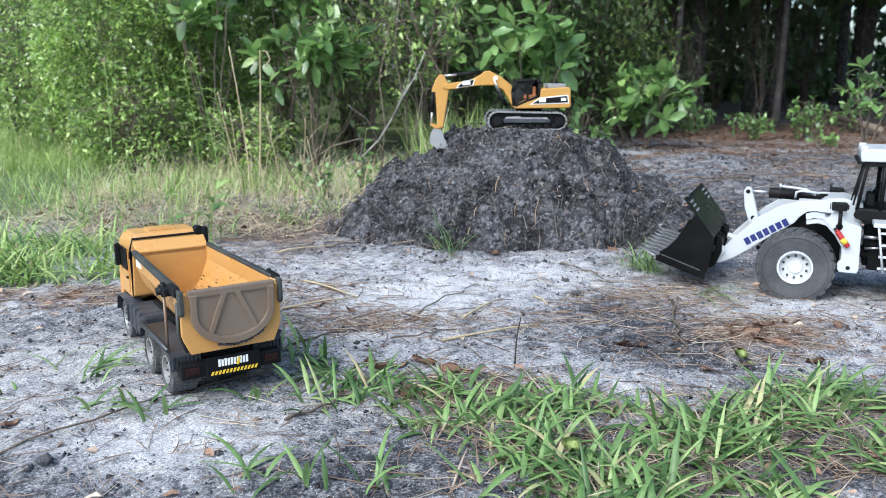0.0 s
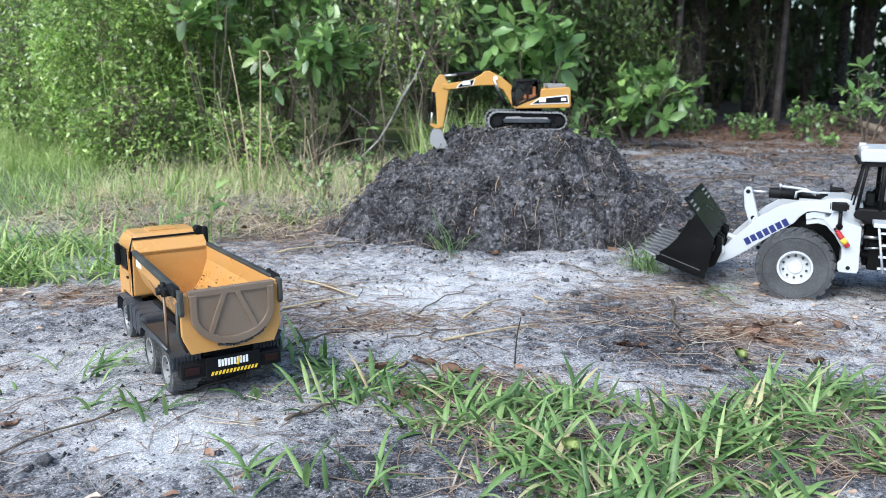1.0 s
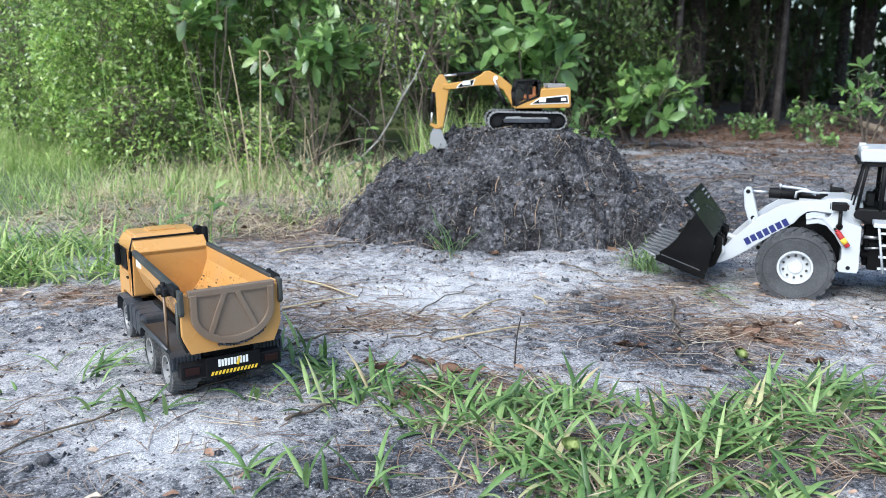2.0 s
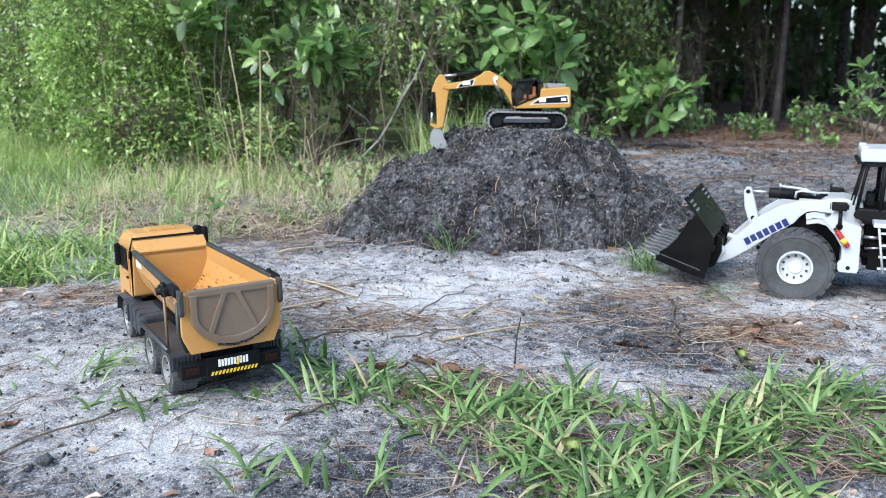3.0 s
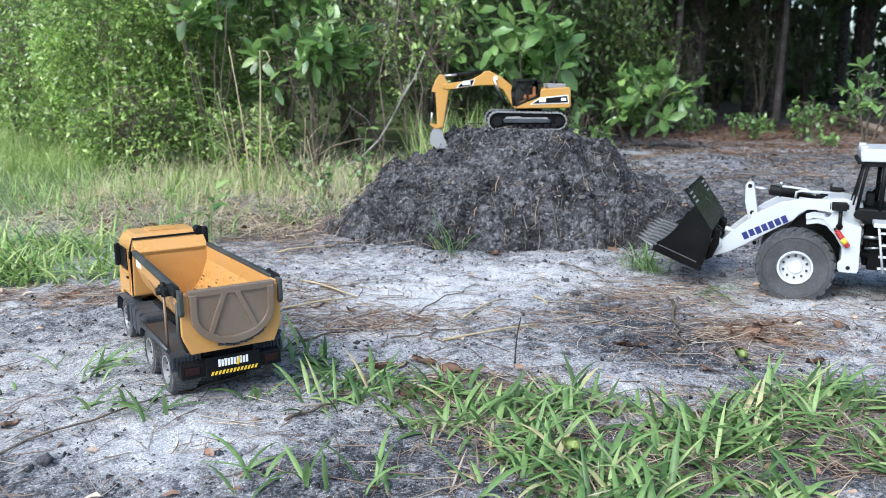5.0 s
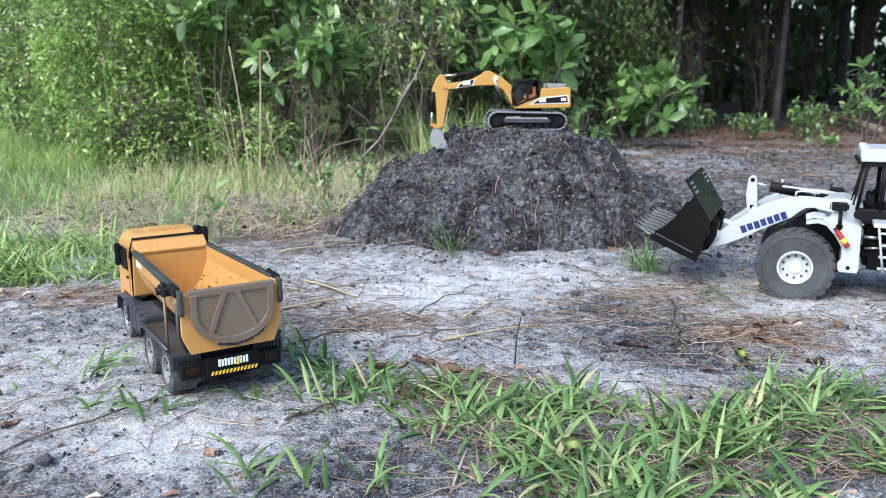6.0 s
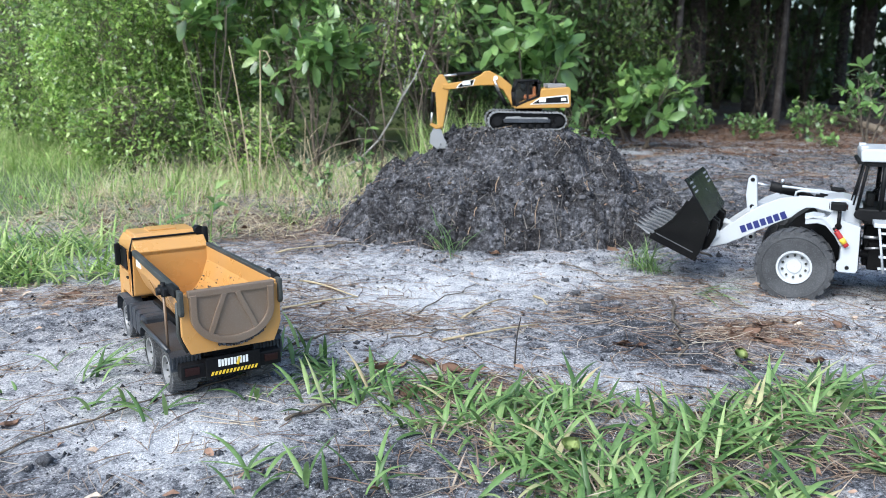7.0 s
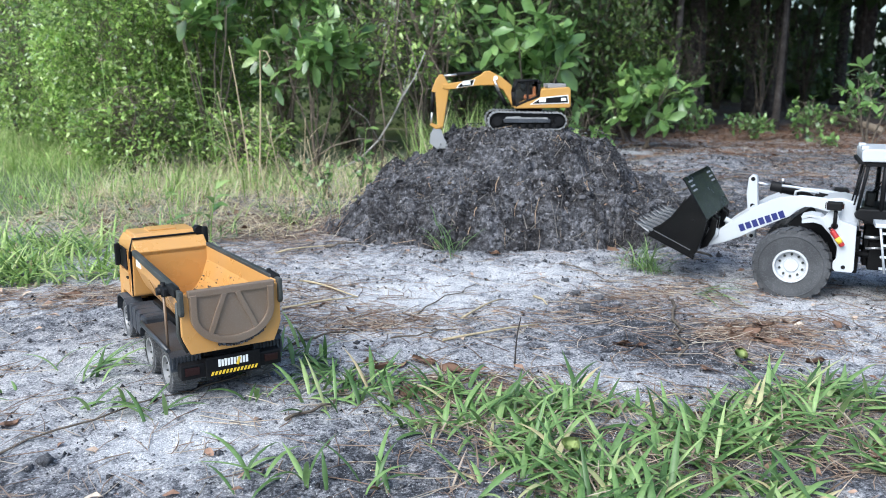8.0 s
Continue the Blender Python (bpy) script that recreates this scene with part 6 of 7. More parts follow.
# ---------------------------------------------------------------- litter and small things
def scatter_litter():
    rng = np.random.default_rng(21)
    # needles, thick where the litter lies
    n = 34000
    x, y = rng.uniform(-1.7, 2.4, n), 0.95 + rng.random(n) ** 1.3 * 4.6
    _, lit, _ = soil_kinds(x, y)
    k = (rng.random(n) < 0.15 + lit * 0.95) & (heap_shape(x, y) < 0.02)
    x, y = x[k], y[k]
    for cx, cy, sx, sy, m in ((0.72, 1.76, 0.1, 0.08, 420), (0.58, 2.1, 0.12, 0.09, 300), (-0.18, 1.88, 0.15, 0.06, 300), (-0.37, 2.14, 0.12, 0.1, 220), (0.05, 1.47, 0.1, 0.05, 260), (0.35, 1.95, 0.12, 0.08, 100),
                              (-0.95, 2.12, 0.2, 0.08, 350), (1.15, 1.85, 0.2, 0.12, 150), (0.45, 1.3, 0.35, 0.15, 500), (-0.95, 3.0, 0.35, 0.2, 800), (-0.65, 3.05, 0.14, 0.2, 260)):
        x, y = np.append(x, rng.normal(cx, sx, m)), np.append(y, rng.normal(cy, sy, m))
    k = (heap_shape(x, y) < 0.02) | (rng.random(len(x)) < 0.1)
    x, y = x[k], y[k]
    n = len(x)
    L, a = rng.uniform(0.03, 0.11, n), rng.random(n) * 6.28
    dx, dy = np.cos(a) * L / 2, np.sin(a) * L / 2
    p0 = np.stack([x - dx, y - dy, surface(x - dx, y - dy) + 0.001 + rng.random(n) * 0.005], 1)
    p1 = np.stack([x + dx, y + dy, surface(x + dx, y + dy) + 0.001 + rng.random(n) * 0.008], 1)
    v, t = stick_arrays(p0, p1, rng.uniform(0.0005, 0.0012, n), 0.05)
    tagged(mesh_np("pine_needles", v, t, M_NEEDLE), "fallen brown pine needles strewn on sand", "pine needles", kind="stuff")
    n = 7000
    x, y = rng.uniform(0.6, 5.5, n), rng.uniform(4.0, 9.5, n)
    k = (x > 0.15 * y) & ((y > 6.7 - 0.5 * np.clip(x - 2.2, 0, 4)) | (rng.random(n) < 0.22))
    x, y = x[k], y[k]
    n = len(x)
    L, a = rng.uniform(0.06, 0.16, n), rng.random(n) * 6.28
    d = np.stack([np.cos(a), np.sin(a), rng.normal(size=n) * 0.12], 1) * L[:, None] / 2
    c = np.stack([x, y, surface(x, y) + 0.012], 1)
    v, t = stick_arrays(c - d, c + d, rng.uniform(0.0012, 0.0028, n), 0.06)
    tagged(mesh_np("wood_litter", v, t, M_STRAW_SHADED), "brown pine straw on the wood's floor", "pine straw", kind="stuff")
    n = 2600
    x, y = rng.uniform(-2.2, 5.0, n), rng.uniform(2.9, 9.0, n)
    k = ((x > 0.9) & ((y > 6.4) | (y > 4.2) & (rng.random(n) < 0.2))) | ((x < -0.5) & (y < 4.6))
    x, y = x[k], y[k]
    n = len(x)
    a, L = rng.random(n) * 6.28, rng.uniform(0.02, 0.055, n)
    d = np.stack([np.cos(a), np.sin(a), rng.normal(size=n) * 0.3], 1)
    v, t = leaf_arrays(np.stack([x, y, surface(x, y) + 0.012], 1), d, unit(rng.normal(size=(n, 3)) * 0.4 + np.array([0, 0, 1])), L, L * 0.5, 0.3, 0.1)
    tagged(mesh_np("bank_litter", v, t, M_STRAW_SHADED), "dead brown leaves under the shrubs", "leaf litter", kind="stuff")
    # crumbs of soil and grains
    n = 46000
    x, y = rng.uniform(-1.5, 1.7, n), 0.95 + rng.random(n) ** 1.2 * 3.2
    sand, lit, _ = soil_kinds(x, y)
    k = rng.random(n) < 1.05 - sand
    x, y = x[k], y[k]
    n = len(x)
    s = np.minimum(0.0012 + rng.gamma(1.2, 0.0012, n), 0.009)
    base = np.array([(1, 0, 0), (-0.5, 0.87, 0), (-0.5, -0.87, 0), (0.1, 0, 1), (0, 0, -0.5)])
    v = base[None] * (0.6 + 0.8 * rng.random((n, 5, 1))) * s[:, None, None]
    a = rng.random(n) * 6.28
    c, q = np.cos(a)[:, None], np.sin(a)[:, None]
    v = np.stack([v[..., 0] * c - v[..., 1] * q, v[..., 0] * q + v[..., 1] * c, v[..., 2] * 0.8], -1) + np.stack([x, y, surface(x, y)], 1)[:, None]
    t = np.array([(0, 1, 3), (1, 2, 3), (2, 0, 3), (1, 0, 4), (2, 1, 4), (0, 2, 4)])
    tagged(mesh_np("soil_crumbs", v.reshape(-1, 3), (np.arange(n)[:, None, None] * 5 + t[None]).reshape(-1, 3), M_CLOD), "dark crumbs of soil scattered on sand", "soil crumbs", kind="stuff")
    # coarse crumbs and scraps on the open ground behind the loader
    n = 24000
    x, y = rng.uniform(0.7, 4.2, n), rng.uniform(2.7, 6.9, n)
    k = (x > 0.2 * y) & (heap_shape(x, y) < 0.005)
    x, y = x[k], y[k]
    n = len(x)
    s = np.minimum(0.002 + rng.gamma(1.2, 0.0022, n), 0.014)
    v = base[None] * (0.6 + 0.8 * rng.random((n, 5, 1))) * s[:, None, None]
    a = rng.random(n) * 6.28
    c, q = np.cos(a)[:, None], np.sin(a)[:, None]
    v = np.stack([v[..., 0] * c - v[..., 1] * q, v[..., 0] * q + v[..., 1] * c, v[..., 2] * 0.7], -1) + np.stack([x, y, surface(x, y) + 0.003], 1)[:, None]
    tagged(mesh_np("soil_crumbs", v.reshape(-1, 3), (np.arange(n)[:, None, None] * 5 + t[None]).reshape(-1, 3), M_CLOD), "grey crumbs of soil on the open ground", "soil crumbs", kind="stuff")
    n = 3200
    x, y = rng.uniform(0.7, 4.2, n), rng.uniform(2.9, 6.9, n)
    k = (x > 0.2 * y) & (heap_shape(x, y) < 0.005) & (vnoise(x, y, 1.6, 95, 2) > 0.42)
    x, y = x[k], y[k]
    n = len(x)
    L, a = rng.uniform(0.05, 0.15, n), rng.random(n) * 6.28
    d = np.stack([np.cos(a), np.sin(a), rng.normal(size=n) * 0.06], 1) * L[:, None] / 2
    p = np.stack([x, y, surface(x, y) + 0.008], 1)
    v, tt = stick_arrays(p - d, p + d, rng.uniform(0.0008, 0.0018, n), 0.06)
    tagged(mesh_np("pine_needles", v, tt, M_NEEDLE), "brown pine needles on the open ground", "pine needles", kind="stuff")
    # pale quartz grains
    n = 30000
    x, y = rng.uniform(-1.1, 1.2, n), 0.97 + rng.random(n) ** 1.3 * 1.7
    k = (vnoise(x, y, 5, 91, 3) > 0.4) & (heap_shape(x, y) < 0.005)
    x, y = x[k], y[k]
    n = len(x)
    s = np.minimum(0.0006 + rng.gamma(1.2, 0.0003, n), 0.0018)
    v = base[None] * (0.6 + 0.8 * rng.random((n, 5, 1))) * s[:, None, None] + np.stack([x, y, surface(x, y) + rng.uniform(0.0, 0.008, n)], 1)[:, None]
    tagged(mesh_np("sand_grains", v.reshape(-1, 3), (np.arange(n)[:, None, None] * 5 + t[None]).reshape(-1, 3), M_GRAIN), "pale quartz grains in the sandy soil", "sand grains", kind="stuff")
    # small leaf scraps
    n = 3400
    x, y = rng.uniform(-1.7, 2.2, n), 0.95 + rng.random(n) ** 1.2 * 4.0
    _, lit, _ = soil_kinds(x, y)
    k = rng.random(n) < 0.15 + lit
    x, y = x[k], y[k]
    n = len(x)
    a, L = rng.random(n) * 6.28, rng.uniform(0.008, 0.035, n)
    d = np.stack([np.cos(a), np.sin(a), rng.normal(size=n) * 0.2], 1)
    v, t = leaf_arrays(np.stack([x, y, surface(x, y) + 0.004], 1), d, unit(rng.normal(size=(n, 3)) * 0.25 + np.array([0, 0, 1])), L, L * 0.45, 0.3, 0.1)
    tagged(mesh_np("leaf_scraps", v, t, M_DEADLEAF), "small brown scraps of dead leaves", "leaf litter", kind="stuff")


scatter_litter()


def curled_leaf(seed, lobed=False):
    """A dry leaf: a bent, curled sheet with thickness and a raised midrib."""
    rng = random.Random(seed)
    bm = bmesh.new()
    nu, nv, bowl = 13, 5, (0.12, -0.1, 0.2, 0.05)[seed % 4]
    g = []
    for i in range(nu):
        f = i / (nu - 1)
        w = 0.24 * math.sin(math.pi * min(1, f * 0.93 + 0.05)) ** 0.8 * (1 + (0.32 * math.sin(f * 19 + seed) + rng.uniform(-0.18, 0.12) if lobed else rng.uniform(-0.16, 0.1)))
        row = []
        for j in range(nv):
            s = (j / (nv - 1) - 0.5) * 2
            row.append(bm.verts.new((f - 0.5, s * w, 0.03 + bowl * (s * w) ** 2 * 4 + 0.16 * (f - 0.45) ** 2 + 0.05 * math.sin(f * 7 + seed) * s + rng.uniform(-0.014, 0.014) - (0.015 if j == 2 else 0))))
        g.append(row)
    for i in range(nu - 1):
        for j in range(nv - 1):
            bm.faces.new((g[i][j], g[i + 1][j], g[i + 1][j + 1], g[i][j + 1])).smooth = True
    bmesh.ops.solidify(bm, geom=bm.faces[:], thickness=0.008)
    tube([(-0.5, 0, 0.07), (-0.62, 0.02, 0.08)], 0.012, 0.008, 5, bm)
    return bm


def dead_leaves():
    label = "dry curled brown leaf lying on the sand"
    kinds = [tagged(part("dead_leaf", curled_leaf(k, k % 2), M_DEADLEAF), label, "dead leaf", "dead leaves") for k in range(4)]
    rng = random.Random(8)
    places = LEAF_PLACES
    for i, (x, y, s) in enumerate(places):
        z = float(surface(x, y)) + 0.002
        m = pose(x, y, z, rng.uniform(-14, 14), rng.uniform(-14, 14), rng.uniform(0, 360))
        ob = kinds[i] if i < 4 else copy_thing(kinds[i % 4], m)
        ob.matrix_basis = m @ Matrix.Scale(s, 4)


LEAF_PLACES = (
    (0.743, 1.813, 0.09), (0.649, 1.731, 0.06), (-0.108, 1.57, 0.1), (0.069, 1.545, 0.06), (0.817, 1.835, 0.065), (0.746, 1.693, 0.06),
    (0.395, 1.72, 0.05), (0.429, 1.704, 0.045), (0.018, 1.554, 0.07), (-0.74, 1.296, 0.05), (-0.04, 1.604, 0.06), (0.687, 1.751, 0.07),
    (-0.068, 1.449, 0.06), (0.657, 1.792, 0.06), (-0.235, 1.99, 0.04), (0.768, 1.604, 0.07), (0.913, 1.813, 0.05), (-0.326, 2.027, 0.05),
    (-0.989, 2.109, 0.08), (-0.763, 2.472, 0.07), (-1.4, 3.3, 0.09), (0.57, 2.66, 0.07), (0.163, 2.62, 0.06), (0.535, 1.57, 0.05),
    (0.285, 1.09, 0.06), (0.682, 1.19, 0.07), (-1.1, 3.05, 0.09), (0.71, 1.7, 0.08), (0.27, 3.02, 0.05), (-0.15, 1.6, 0.06))
dead_leaves()


def stick(name, label, category, pts, r0, r1, mat, seg=7, group=""):
    pts = [(x, y, float(surface(x, y)) + z) for x, y, z in pts]
    c = Vector(pts[0])
    ob = part(name, tube([Vector(p) - c for p in pts], r0, r1, seg), mat)
    ob.location = c
    return tagged(ob, label, category, group)


def bent(x0, y0, x1, y1, r, k=7, wig=0.006, lift=0.0, seed=1):
    rng = random.Random(seed)
    return [(x0 + (x1 - x0) * i / (k - 1) + rng.uniform(-wig, wig), y0 + (y1 - y0) * i / (k - 1) + rng.uniform(-wig, wig), r + lift * math.sin(math.pi * i / (k - 1))) for i in range(k)]


STRAWS = (((-0.414, 2.28), (-0.228, 2.092)), ((-0.406, 1.985), (-0.232, 2.097)), ((0.043, 1.912), (0.159, 2.092)), ((0.001, 1.72), (0.229, 1.857)), ((0.244, 2.109), (0.268, 2.027)), ((-0.55, 2.62), (-0.38, 2.75)))
for i, (a, b) in enumerate(STRAWS):
    stick("straw", "dry yellow grass straw lying on the sand", "straw", bent(*a, *b, 0.005, 6, 0.003, 0.004, i), 0.0032, 0.0018, M_STRAW, group="straws")
TWIGS = (((0.596, 2.053), (0.507, 1.631), 0.0045), ((-0.698, 1.19), (-0.484, 1.449), 0.0022), ((-0.484, 1.449), (-0.309, 1.604), 0.0018), ((-0.276, 1.308), (-0.153, 1.449), 0.003), ((-0.34, 1.72), (-0.187, 1.80), 0.0034),
         ((0.38, 2.472), (0.478, 2.26), 0.0024), ((0.72, 2.26), (0.757, 2.001), 0.0025), ((-0.107, 1.751), (0.021, 1.813), 0.0022), ((0.78, 2.679), (0.862, 2.551), 0.006), ((-0.40, 2.72), (-0.287, 2.80), 0.004), ((1.25, 3.4), (1.75, 3.2), 0.004), ((1.1, 3.9), (1.5, 4.1), 0.005), ((-0.1, 1.9), (0.1, 2.25), 0.0022))
for i, (a, b, r) in enumerate(TWIGS):
    stick("twig", "bare brown twig lying on the ground", "twig", bent(*a, *b, r, 8, 0.012, 0.006, 50 + i), r, r * 0.5, M_TWIG, group="twigs")
stick("upright_twig", "thin dark twig standing upright in sand", "twig", [(0.145, 1.57, -0.01), (0.147, 1.571, 0.04), (0.15, 1.574, 0.07), (0.157, 1.576, 0.105)], 0.0018, 0.0012, M_BARK)

# pale dead branch leaning in the thicket, and bare vines
def dead_branch(pts, r, seed, wood=M_TWIG, look_of="thin bare brown stem in the thicket"):
    rng = random.Random(seed)
    t = tagged(new("dead_branch"), look_of, "branch")
    c = Vector(pts[0])
    q = [Vector(p) - c for p in pts]
    part("limb", tube(q, r, r * 0.5, 8), wood, t)
    for k in range(5):
        i = rng.randrange(1, len(q))
        e = q[i] + Vector((rng.uniform(-0.2, 0.2), rng.uniform(-0.1, 0.1), rng.uniform(-0.05, 0.25)))
        part("side_twig", tube([q[i], (q[i] + e) / 2 + Vector((0.02, 0, 0.02)), e], r * 0.4, r * 0.15, 5), wood, t)
    t.location = c


dead_branch([(-0.6, 4.65, 0.05), (-0.47, 4.6, 0.11), (-0.36, 4.6, 0.22), (-0.29, 4.6, 0.33), (-0.23, 4.62, 0.45), (-0.16, 4.65, 0.56), (-0.1, 4.7, 0.7)], 0.007, 1, M_DEADWOOD, "pale bare dead branch leaning in the thicket")
dead_branch([(-0.36, 4.7, 0.0), (-0.33, 4.68, 0.3), (-0.36, 4.7, 0.55), (-0.3, 4.72, 0.85)], 0.006, 2)
dead_branch([(-0.2, 4.8, 0.0), (-0.22, 4.78, 0.4), (-0.28, 4.8, 0.7), (-0.25, 4.85, 1.0)], 0.006, 3)
dead_branch([(-0.75, 4.5, 0.1), (-0.6, 4.45, 0.2), (-0.45, 4.45, 0.24), (-0.25, 4.5, 0.22)], 0.005, 4)
dead_branch([(-0.12, 4.6, 0.02), (-0.16, 4.58, 0.25), (-0.11, 4.6, 0.5), (-0.2, 4.62, 0.8)], 0.005, 5)


def dry_stalk(foot, head, bend, r, leafy_side=True, hook=False, seed=1):
    rng = random.Random(seed)
    t = tagged(new("dry_stalk"), "tall dead straw-coloured grass stalk", "stalk", "dead stalks")
    f, h = Vector(foot), Vector(head)
    q = [(h - f) * (i / 7) + Vector((bend * math.sin(math.pi * i / 7), 0, 0)) for i in range(8)]
    if hook:
        q += [q[-1] + Vector((0.03, 0, -0.005)), q[-1] + Vector((0.045, 0, -0.04)), q[-1] + Vector((0.02, 0, -0.075))]
    part("stem", tube(q, r * 1.05, r * 0.6, 6), M_STRAW, t)
    if leafy_side:
        for k in (2, 4):
            d = rng.choice((-1, 1))
            p = q[k]
            v, tt = blade_arrays(np.array([tuple(p)]), np.array([0.0 if d > 0 else math.pi]), np.array([0.2]), np.array([0.007]), np.array([1.2]), np.array([1.0]), 5)
            mesh_np("blade", v, tt, M_STRAW, t)
    t.location = f
    return t


for i, (f, h, b, r, hook) in enumerate((((-0.92, 3.9, 0.0), (-0.994, 3.9, 0.71), 0.008, 0.0046, False), ((-0.885, 3.9, 0.0), (-0.85, 3.9, 0.69), 0.004, 0.005, True), ((-0.95, 3.9, 0.0), (-1.058, 3.9, 0.5), -0.01, 0.003, False),
                                        ((-0.77, 3.9, 0.0), (-0.84, 3.92, 0.4), 0.0, 0.0028, False), ((-0.86, 3.85, 0.0), (-0.80, 3.85, 0.34), 0.0, 0.0026, False), ((-0.7, 3.95, 0.0), (-0.66, 3.95, 0.38), 0.01, 0.0026, False),
                                        ((-1.0, 3.95, 0.0), (-1.02, 3.95, 0.42), 0.01, 0.0025, False), ((-0.6, 3.8, 0.0), (-0.63, 3.8, 0.3), 0.01, 0.0025, False))):
    f = (f[0], f[1], float(surface(f[0], f[1])) - 0.01)
    dry_stalk(f, h, b, r, i not in (0, 1), hook, i)


def leafy_weed(x, y, h, lean, n, leaf, seed, label="slender green weed with narrow leaves", mat=None, aspect=0.14):
    rng = np.random.default_rng(seed)
    t = tagged(new("leafy_weed"), label, "weed", "leafy weeds")
    q = [Vector((lean * (i / 7) ** 1.5, 0, h * i / 7)) for i in range(8)]
    part("stem", tube(q, 0.0032, 0.0015, 6), M_MEADOW, t)
    f = rng.uniform(0.35, 1.0, n)
    base = np.stack([lean * f ** 1.5, np.zeros(n), h * f], 1)
    a = rng.random(n) * 6.28
    d = np.stack([np.cos(a), np.sin(a), rng.uniform(0.2, 1.0, n)], 1)
    L = leaf * rng.uniform(0.7, 1.2, n)
    v, tt = leaf_arrays(base, d, np.array([[0, -0.2, 1.0]]).repeat(n, 0), L, L * aspect, 0.1, 0.3)
    tagged(mesh_np("leaves", v, tt, mat or M_MEADOW, t), kind="stuff")
    t.location = (x, y, float(surface(x, y)))


for i, (x, y, h, l) in enumerate(((-1.1, 4.0, 0.66, -0.1), (-1.19, 4.0, 0.6, -0.05), (-1.07, 4.1, 0.5, -0.06), (-0.95, 4.15, 0.42, 0.03))):
    leafy_weed(x, y, h, l, 64, 0.06, 600 + i, aspect=0.11)
leafy_weed(-0.8, 2.75, 0.2, 0.03, 7, 0.085, 640, "weed with a few broad dark green leaves", M_LEAF_BAY, 0.4)
leafy_weed(-0.94, 2.8, 0.18, -0.02, 5, 0.07, 641, "weed with a few broad dark green leaves", M_LEAF_BAY, 0.4)
leafy_weed(-0.43, 4.4, 0.3, 0.02, 8, 0.07, 642, "weed with a few broad dark green leaves", M_LEAF_BAY, 0.55)


def heart_leaf(x, y, z, s, tilt, turn):
    bm = bmesh.new()
    rim = []
    for k in range(20):
        a = math.tau * k / 20
        r = 0.5 * (1 - 0.35 * math.cos(a) ** 9) * (1 + 0.04 * math.cos(5 * a))
        rim.append((r * math.cos(a), r * 0.9 * math.sin(a), 0.05 * math.cos(2 * a)))
    c = bm.verts.new((0, 0, -0.06))
    vs = [bm.verts.new(p) for p in rim]
    for k in range(20):
        bm.faces.new((c, vs[k], vs[(k + 1) % 20])).smooth = True
    bmesh.ops.solidify(bm, geom=bm.faces[:], thickness=0.02)
    tube([(0.4, 0, -0.03), (0.55, 0, -0.5), (0.6, 0, -z / s)], 0.025, 0.02, 5, bm)
    ob = tagged(part("vine_leaf", bm, M_MEADOW), "single round bright green leaf on a stalk", "leaf", "round leaves")
    ob.matrix_basis = pose(x, y, float(surface(x, y)) + z, tilt, 0, turn) @ Matrix.Scale(s, 4)


heart_leaf(0.621, 1.61, 0.022, 0.03, 40, 20)
heart_leaf(0.195, 1.13, 0.05, 0.03, 30, -30)
heart_leaf(0.40, 1.05, 0.03, 0.03, 30, 50)
heart_leaf(0.63, 1.58, 0.01, 0.02, 20, 90)

# lumps of dark earth on the sand
def lump(x, y, s, seed):
    bm = bmesh.new()
    bmesh.ops.create_icosphere(bm, subdivisions=3, radius=1)
    for v in bm.verts:
        v.co *= 1 + 0.45 * noise.noise(v.co * 2.1 + Vector((seed, 0, 0))) + 0.35 * noise.noise(v.co * 6 + Vector((seed, 3, 0)))
        v.co.z *= 0.65
    smooth(bm, 60)
    ob = tagged(part("earth_lump", bm, M_CLOD), "crumbly lump of dark earth on sand", "earth lump", "earth lumps")
    ob.matrix_basis = pose(x, y, float(surface(x, y)) + s * 0.3, 0, 0, seed * 40) @ Matrix.Scale(s * 0.75, 4)


for i, (x, y, s) in enumerate(((-0.613, 1.161, 0.016), (0.359, 1.985, 0.02), (0.362, 2.137, 0.016), (0.349, 2.26, 0.014), (0.412, 2.081, 0.016), (0.47, 1.674, 0.013), (0.5, 1.72, 0.01), (-0.63, 1.14, 0.01))):
    lump(x, y, s, i + 1)


def seed_stalk(foot, head, seed):
    rng = random.Random(seed)
    t = tagged(new("seed_stalk"), "thin green grass stalk with a brown seed head", "stalk", "seed stalks")
    f, h = Vector(foot), Vector(head)
    q = [(h - f) * (i / 8) + Vector((0.012 * math.sin(math.pi * i / 8), 0, 0)) for i in range(9)]
    part("stem", tube(q, 0.0028, 0.0018, 6), M_MEADOW, t)
    n = 26
    g = np.random.default_rng(seed)
    base = np.array([tuple(q[-1])]).repeat(n, 0) + g.normal(size=(n, 3)) * np.array([0.005, 0.005, 0.012])
    v, tt = leaf_arrays(base, g.normal(size=(n, 3)) + np.array([0, 0, 0.6]), np.array([[0, -1.0, 0.3]]).repeat(n, 0), g.uniform(0.007, 0.014, n), g.uniform(0.002, 0.004, n))
    mesh_np("seed_head", v, tt, M_NEEDLE, t)
    t.location = f
    return t


SEEDS = [seed_stalk((-1.476, 3.6, 0.0), (-1.462, 3.6, 0.645), 1), seed_stalk((-1.66, 3.55, 0.0), (-1.6, 3.5, 0.25), 2)]


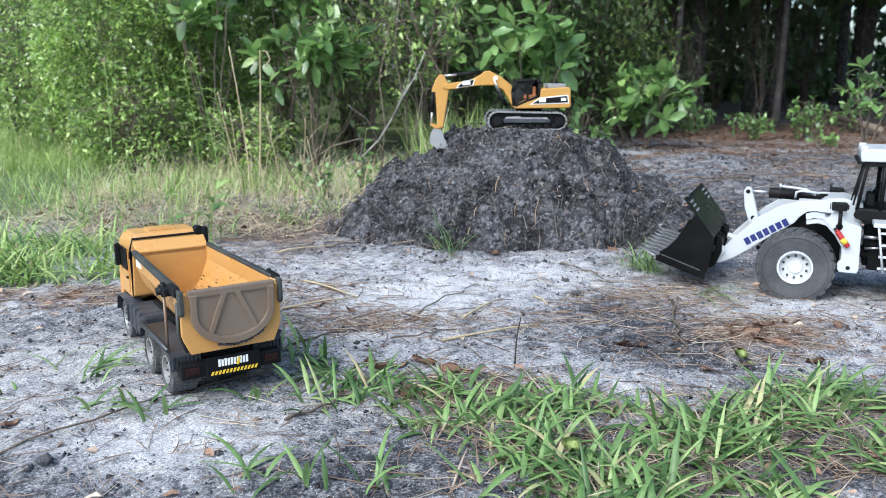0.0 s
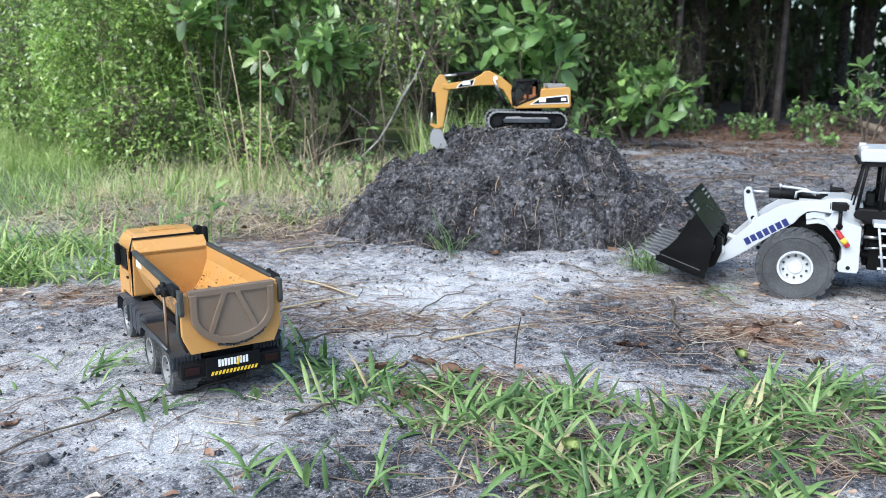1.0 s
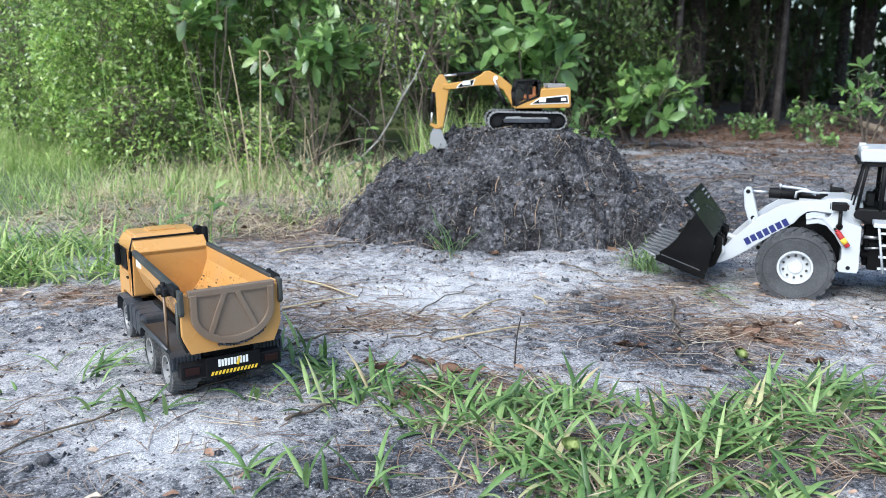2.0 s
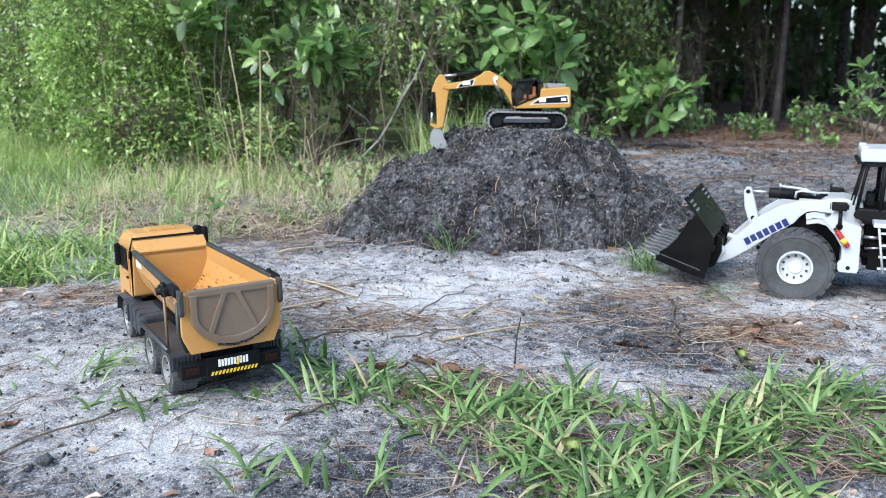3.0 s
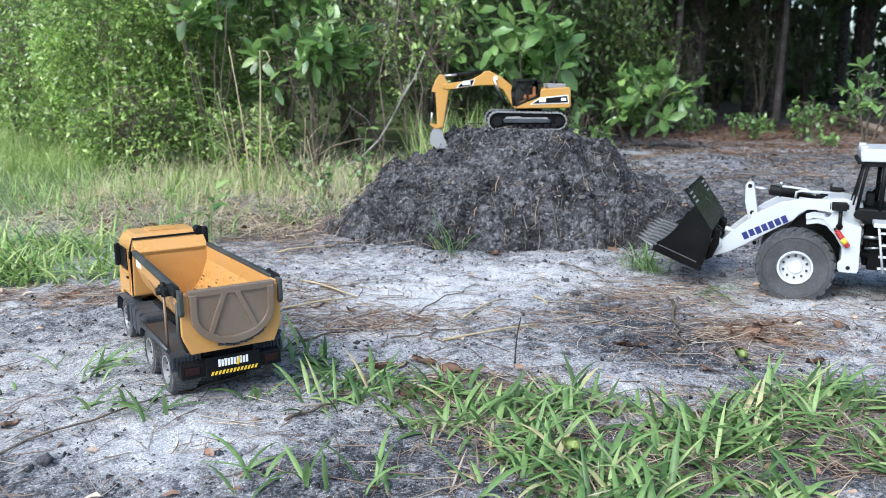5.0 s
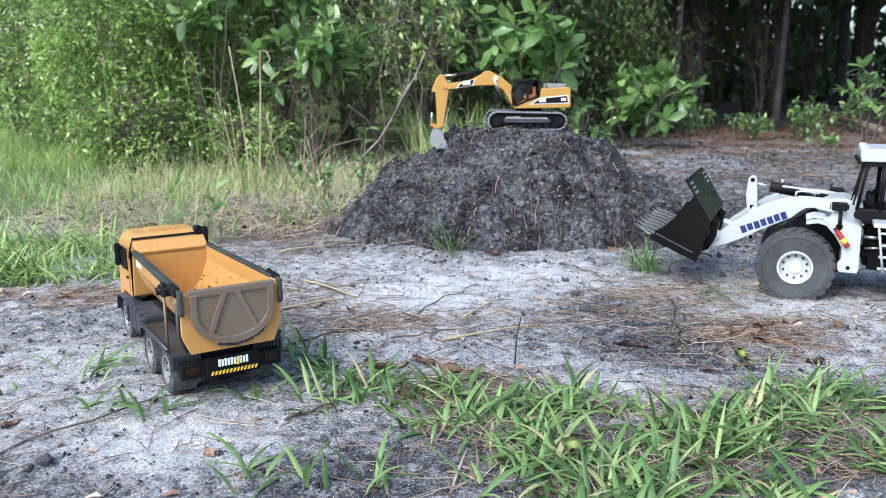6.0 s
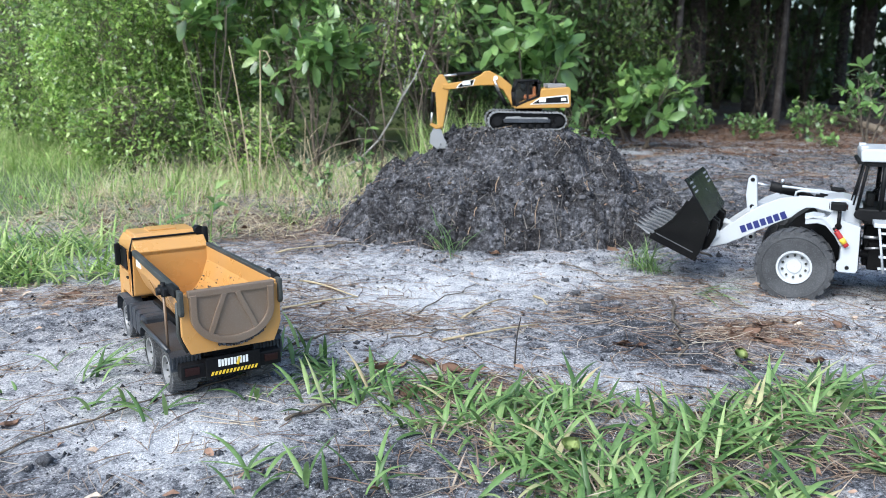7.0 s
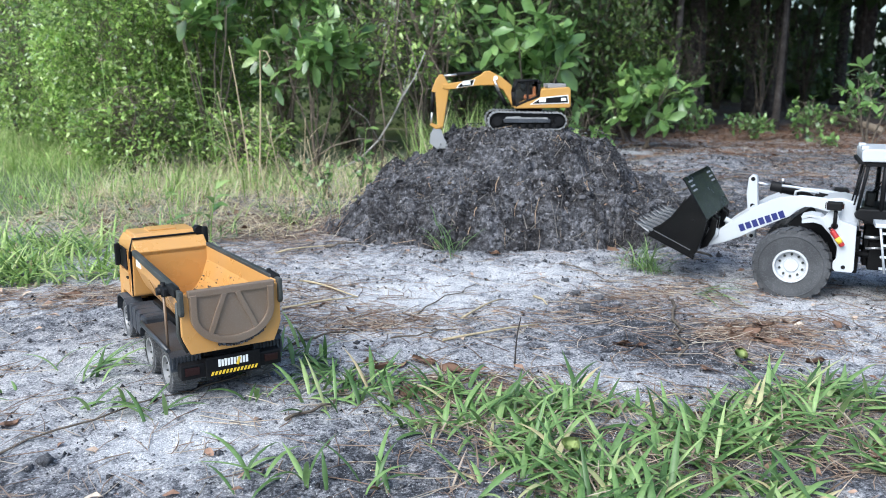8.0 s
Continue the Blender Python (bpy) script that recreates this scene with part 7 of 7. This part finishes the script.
# ---------------------------------------------------------------- what moves: boom and bucket rise, then the loader steers
def spin(pivot, axis, deg):
    return Matrix.Translation(pivot) @ Matrix.Rotation(radians(deg), 4, axis) @ Matrix.Translation(-Vector(pivot))


def loader_state(t):
    """Share of the lift, and steering of front and rear in degrees, at t seconds."""
    def ease(a, b):
        u = min(1, max(0, (t - a) / (b - a)))
        return u * u * (3 - 2 * u)
    u = min(1, max(0, (t - 4.38) / 1.3))
    lift = 0.75 * u + 0.25 * ease(4.38, 5.68)
    steer = 0.9 * ease(6.15, 6.45) + 3.4 * max(0.0, (t - 7.6) / 0.4) ** 1.3
    return lift, steer, 0.3 * steer


def motions():
    times = [0.0, 4.2, 4.3, 4.36, 4.4, 4.5, 4.6, 4.7, 4.8, 4.9, 5.0, 5.1, 5.2, 5.3, 5.4, 5.5, 5.6, 5.7, 5.8, 6.1, 6.2, 6.3, 6.4, 6.5, 7.4, 7.5, 7.6, 7.7, 7.8, 7.9, 8.0]
    rows = {}
    for t in times:
        lift, steer, back = loader_state(t)
        front = spin(HINGE, "Z", -steer)
        boom = front @ spin(BOOM_PIVOT, "Y", -8.2 * lift)
        crank = boom @ spin(CRANK_PIVOT, "Y", -3.0 * lift)
        bucket = boom @ spin(BUCKET_PIN, "Y", 2.5 * lift)
        ram = front @ spin(RAM_PIVOT, "Y", -7.2 * lift)
        rear = spin(HINGE, "Z", back)
        groups = [(L["front"], front), (L["boom"], boom), (L["crank"], crank), (L["bucket"], bucket), (L["ram"], ram), (L["link"], boom)]
        groups += [(o, front) for o in L["follow"]] + [(o, rear) for o in L["rear"]]
        for ob, m in groups:
            rows.setdefault(ob, []).append((t, m))
    for ob, keyed in rows.items():
        home = ob.matrix_basis.copy()
        walk(ob, [(t, m @ home) for t, m in keyed])

    # the thin stalks sway a little in the air
    for k, ob in enumerate(SEEDS):
        home = ob.matrix_basis.copy()
        walk(ob, [(t, home @ pose(0, 0, 0, 0, (0.85, 0.1)[k] * (math.sin(t * 1.1 + 2.6 + k) - 0.35 * math.sin(t * 2.3)), 0)) for t in [i * 0.5 for i in range(17)]])


motions()
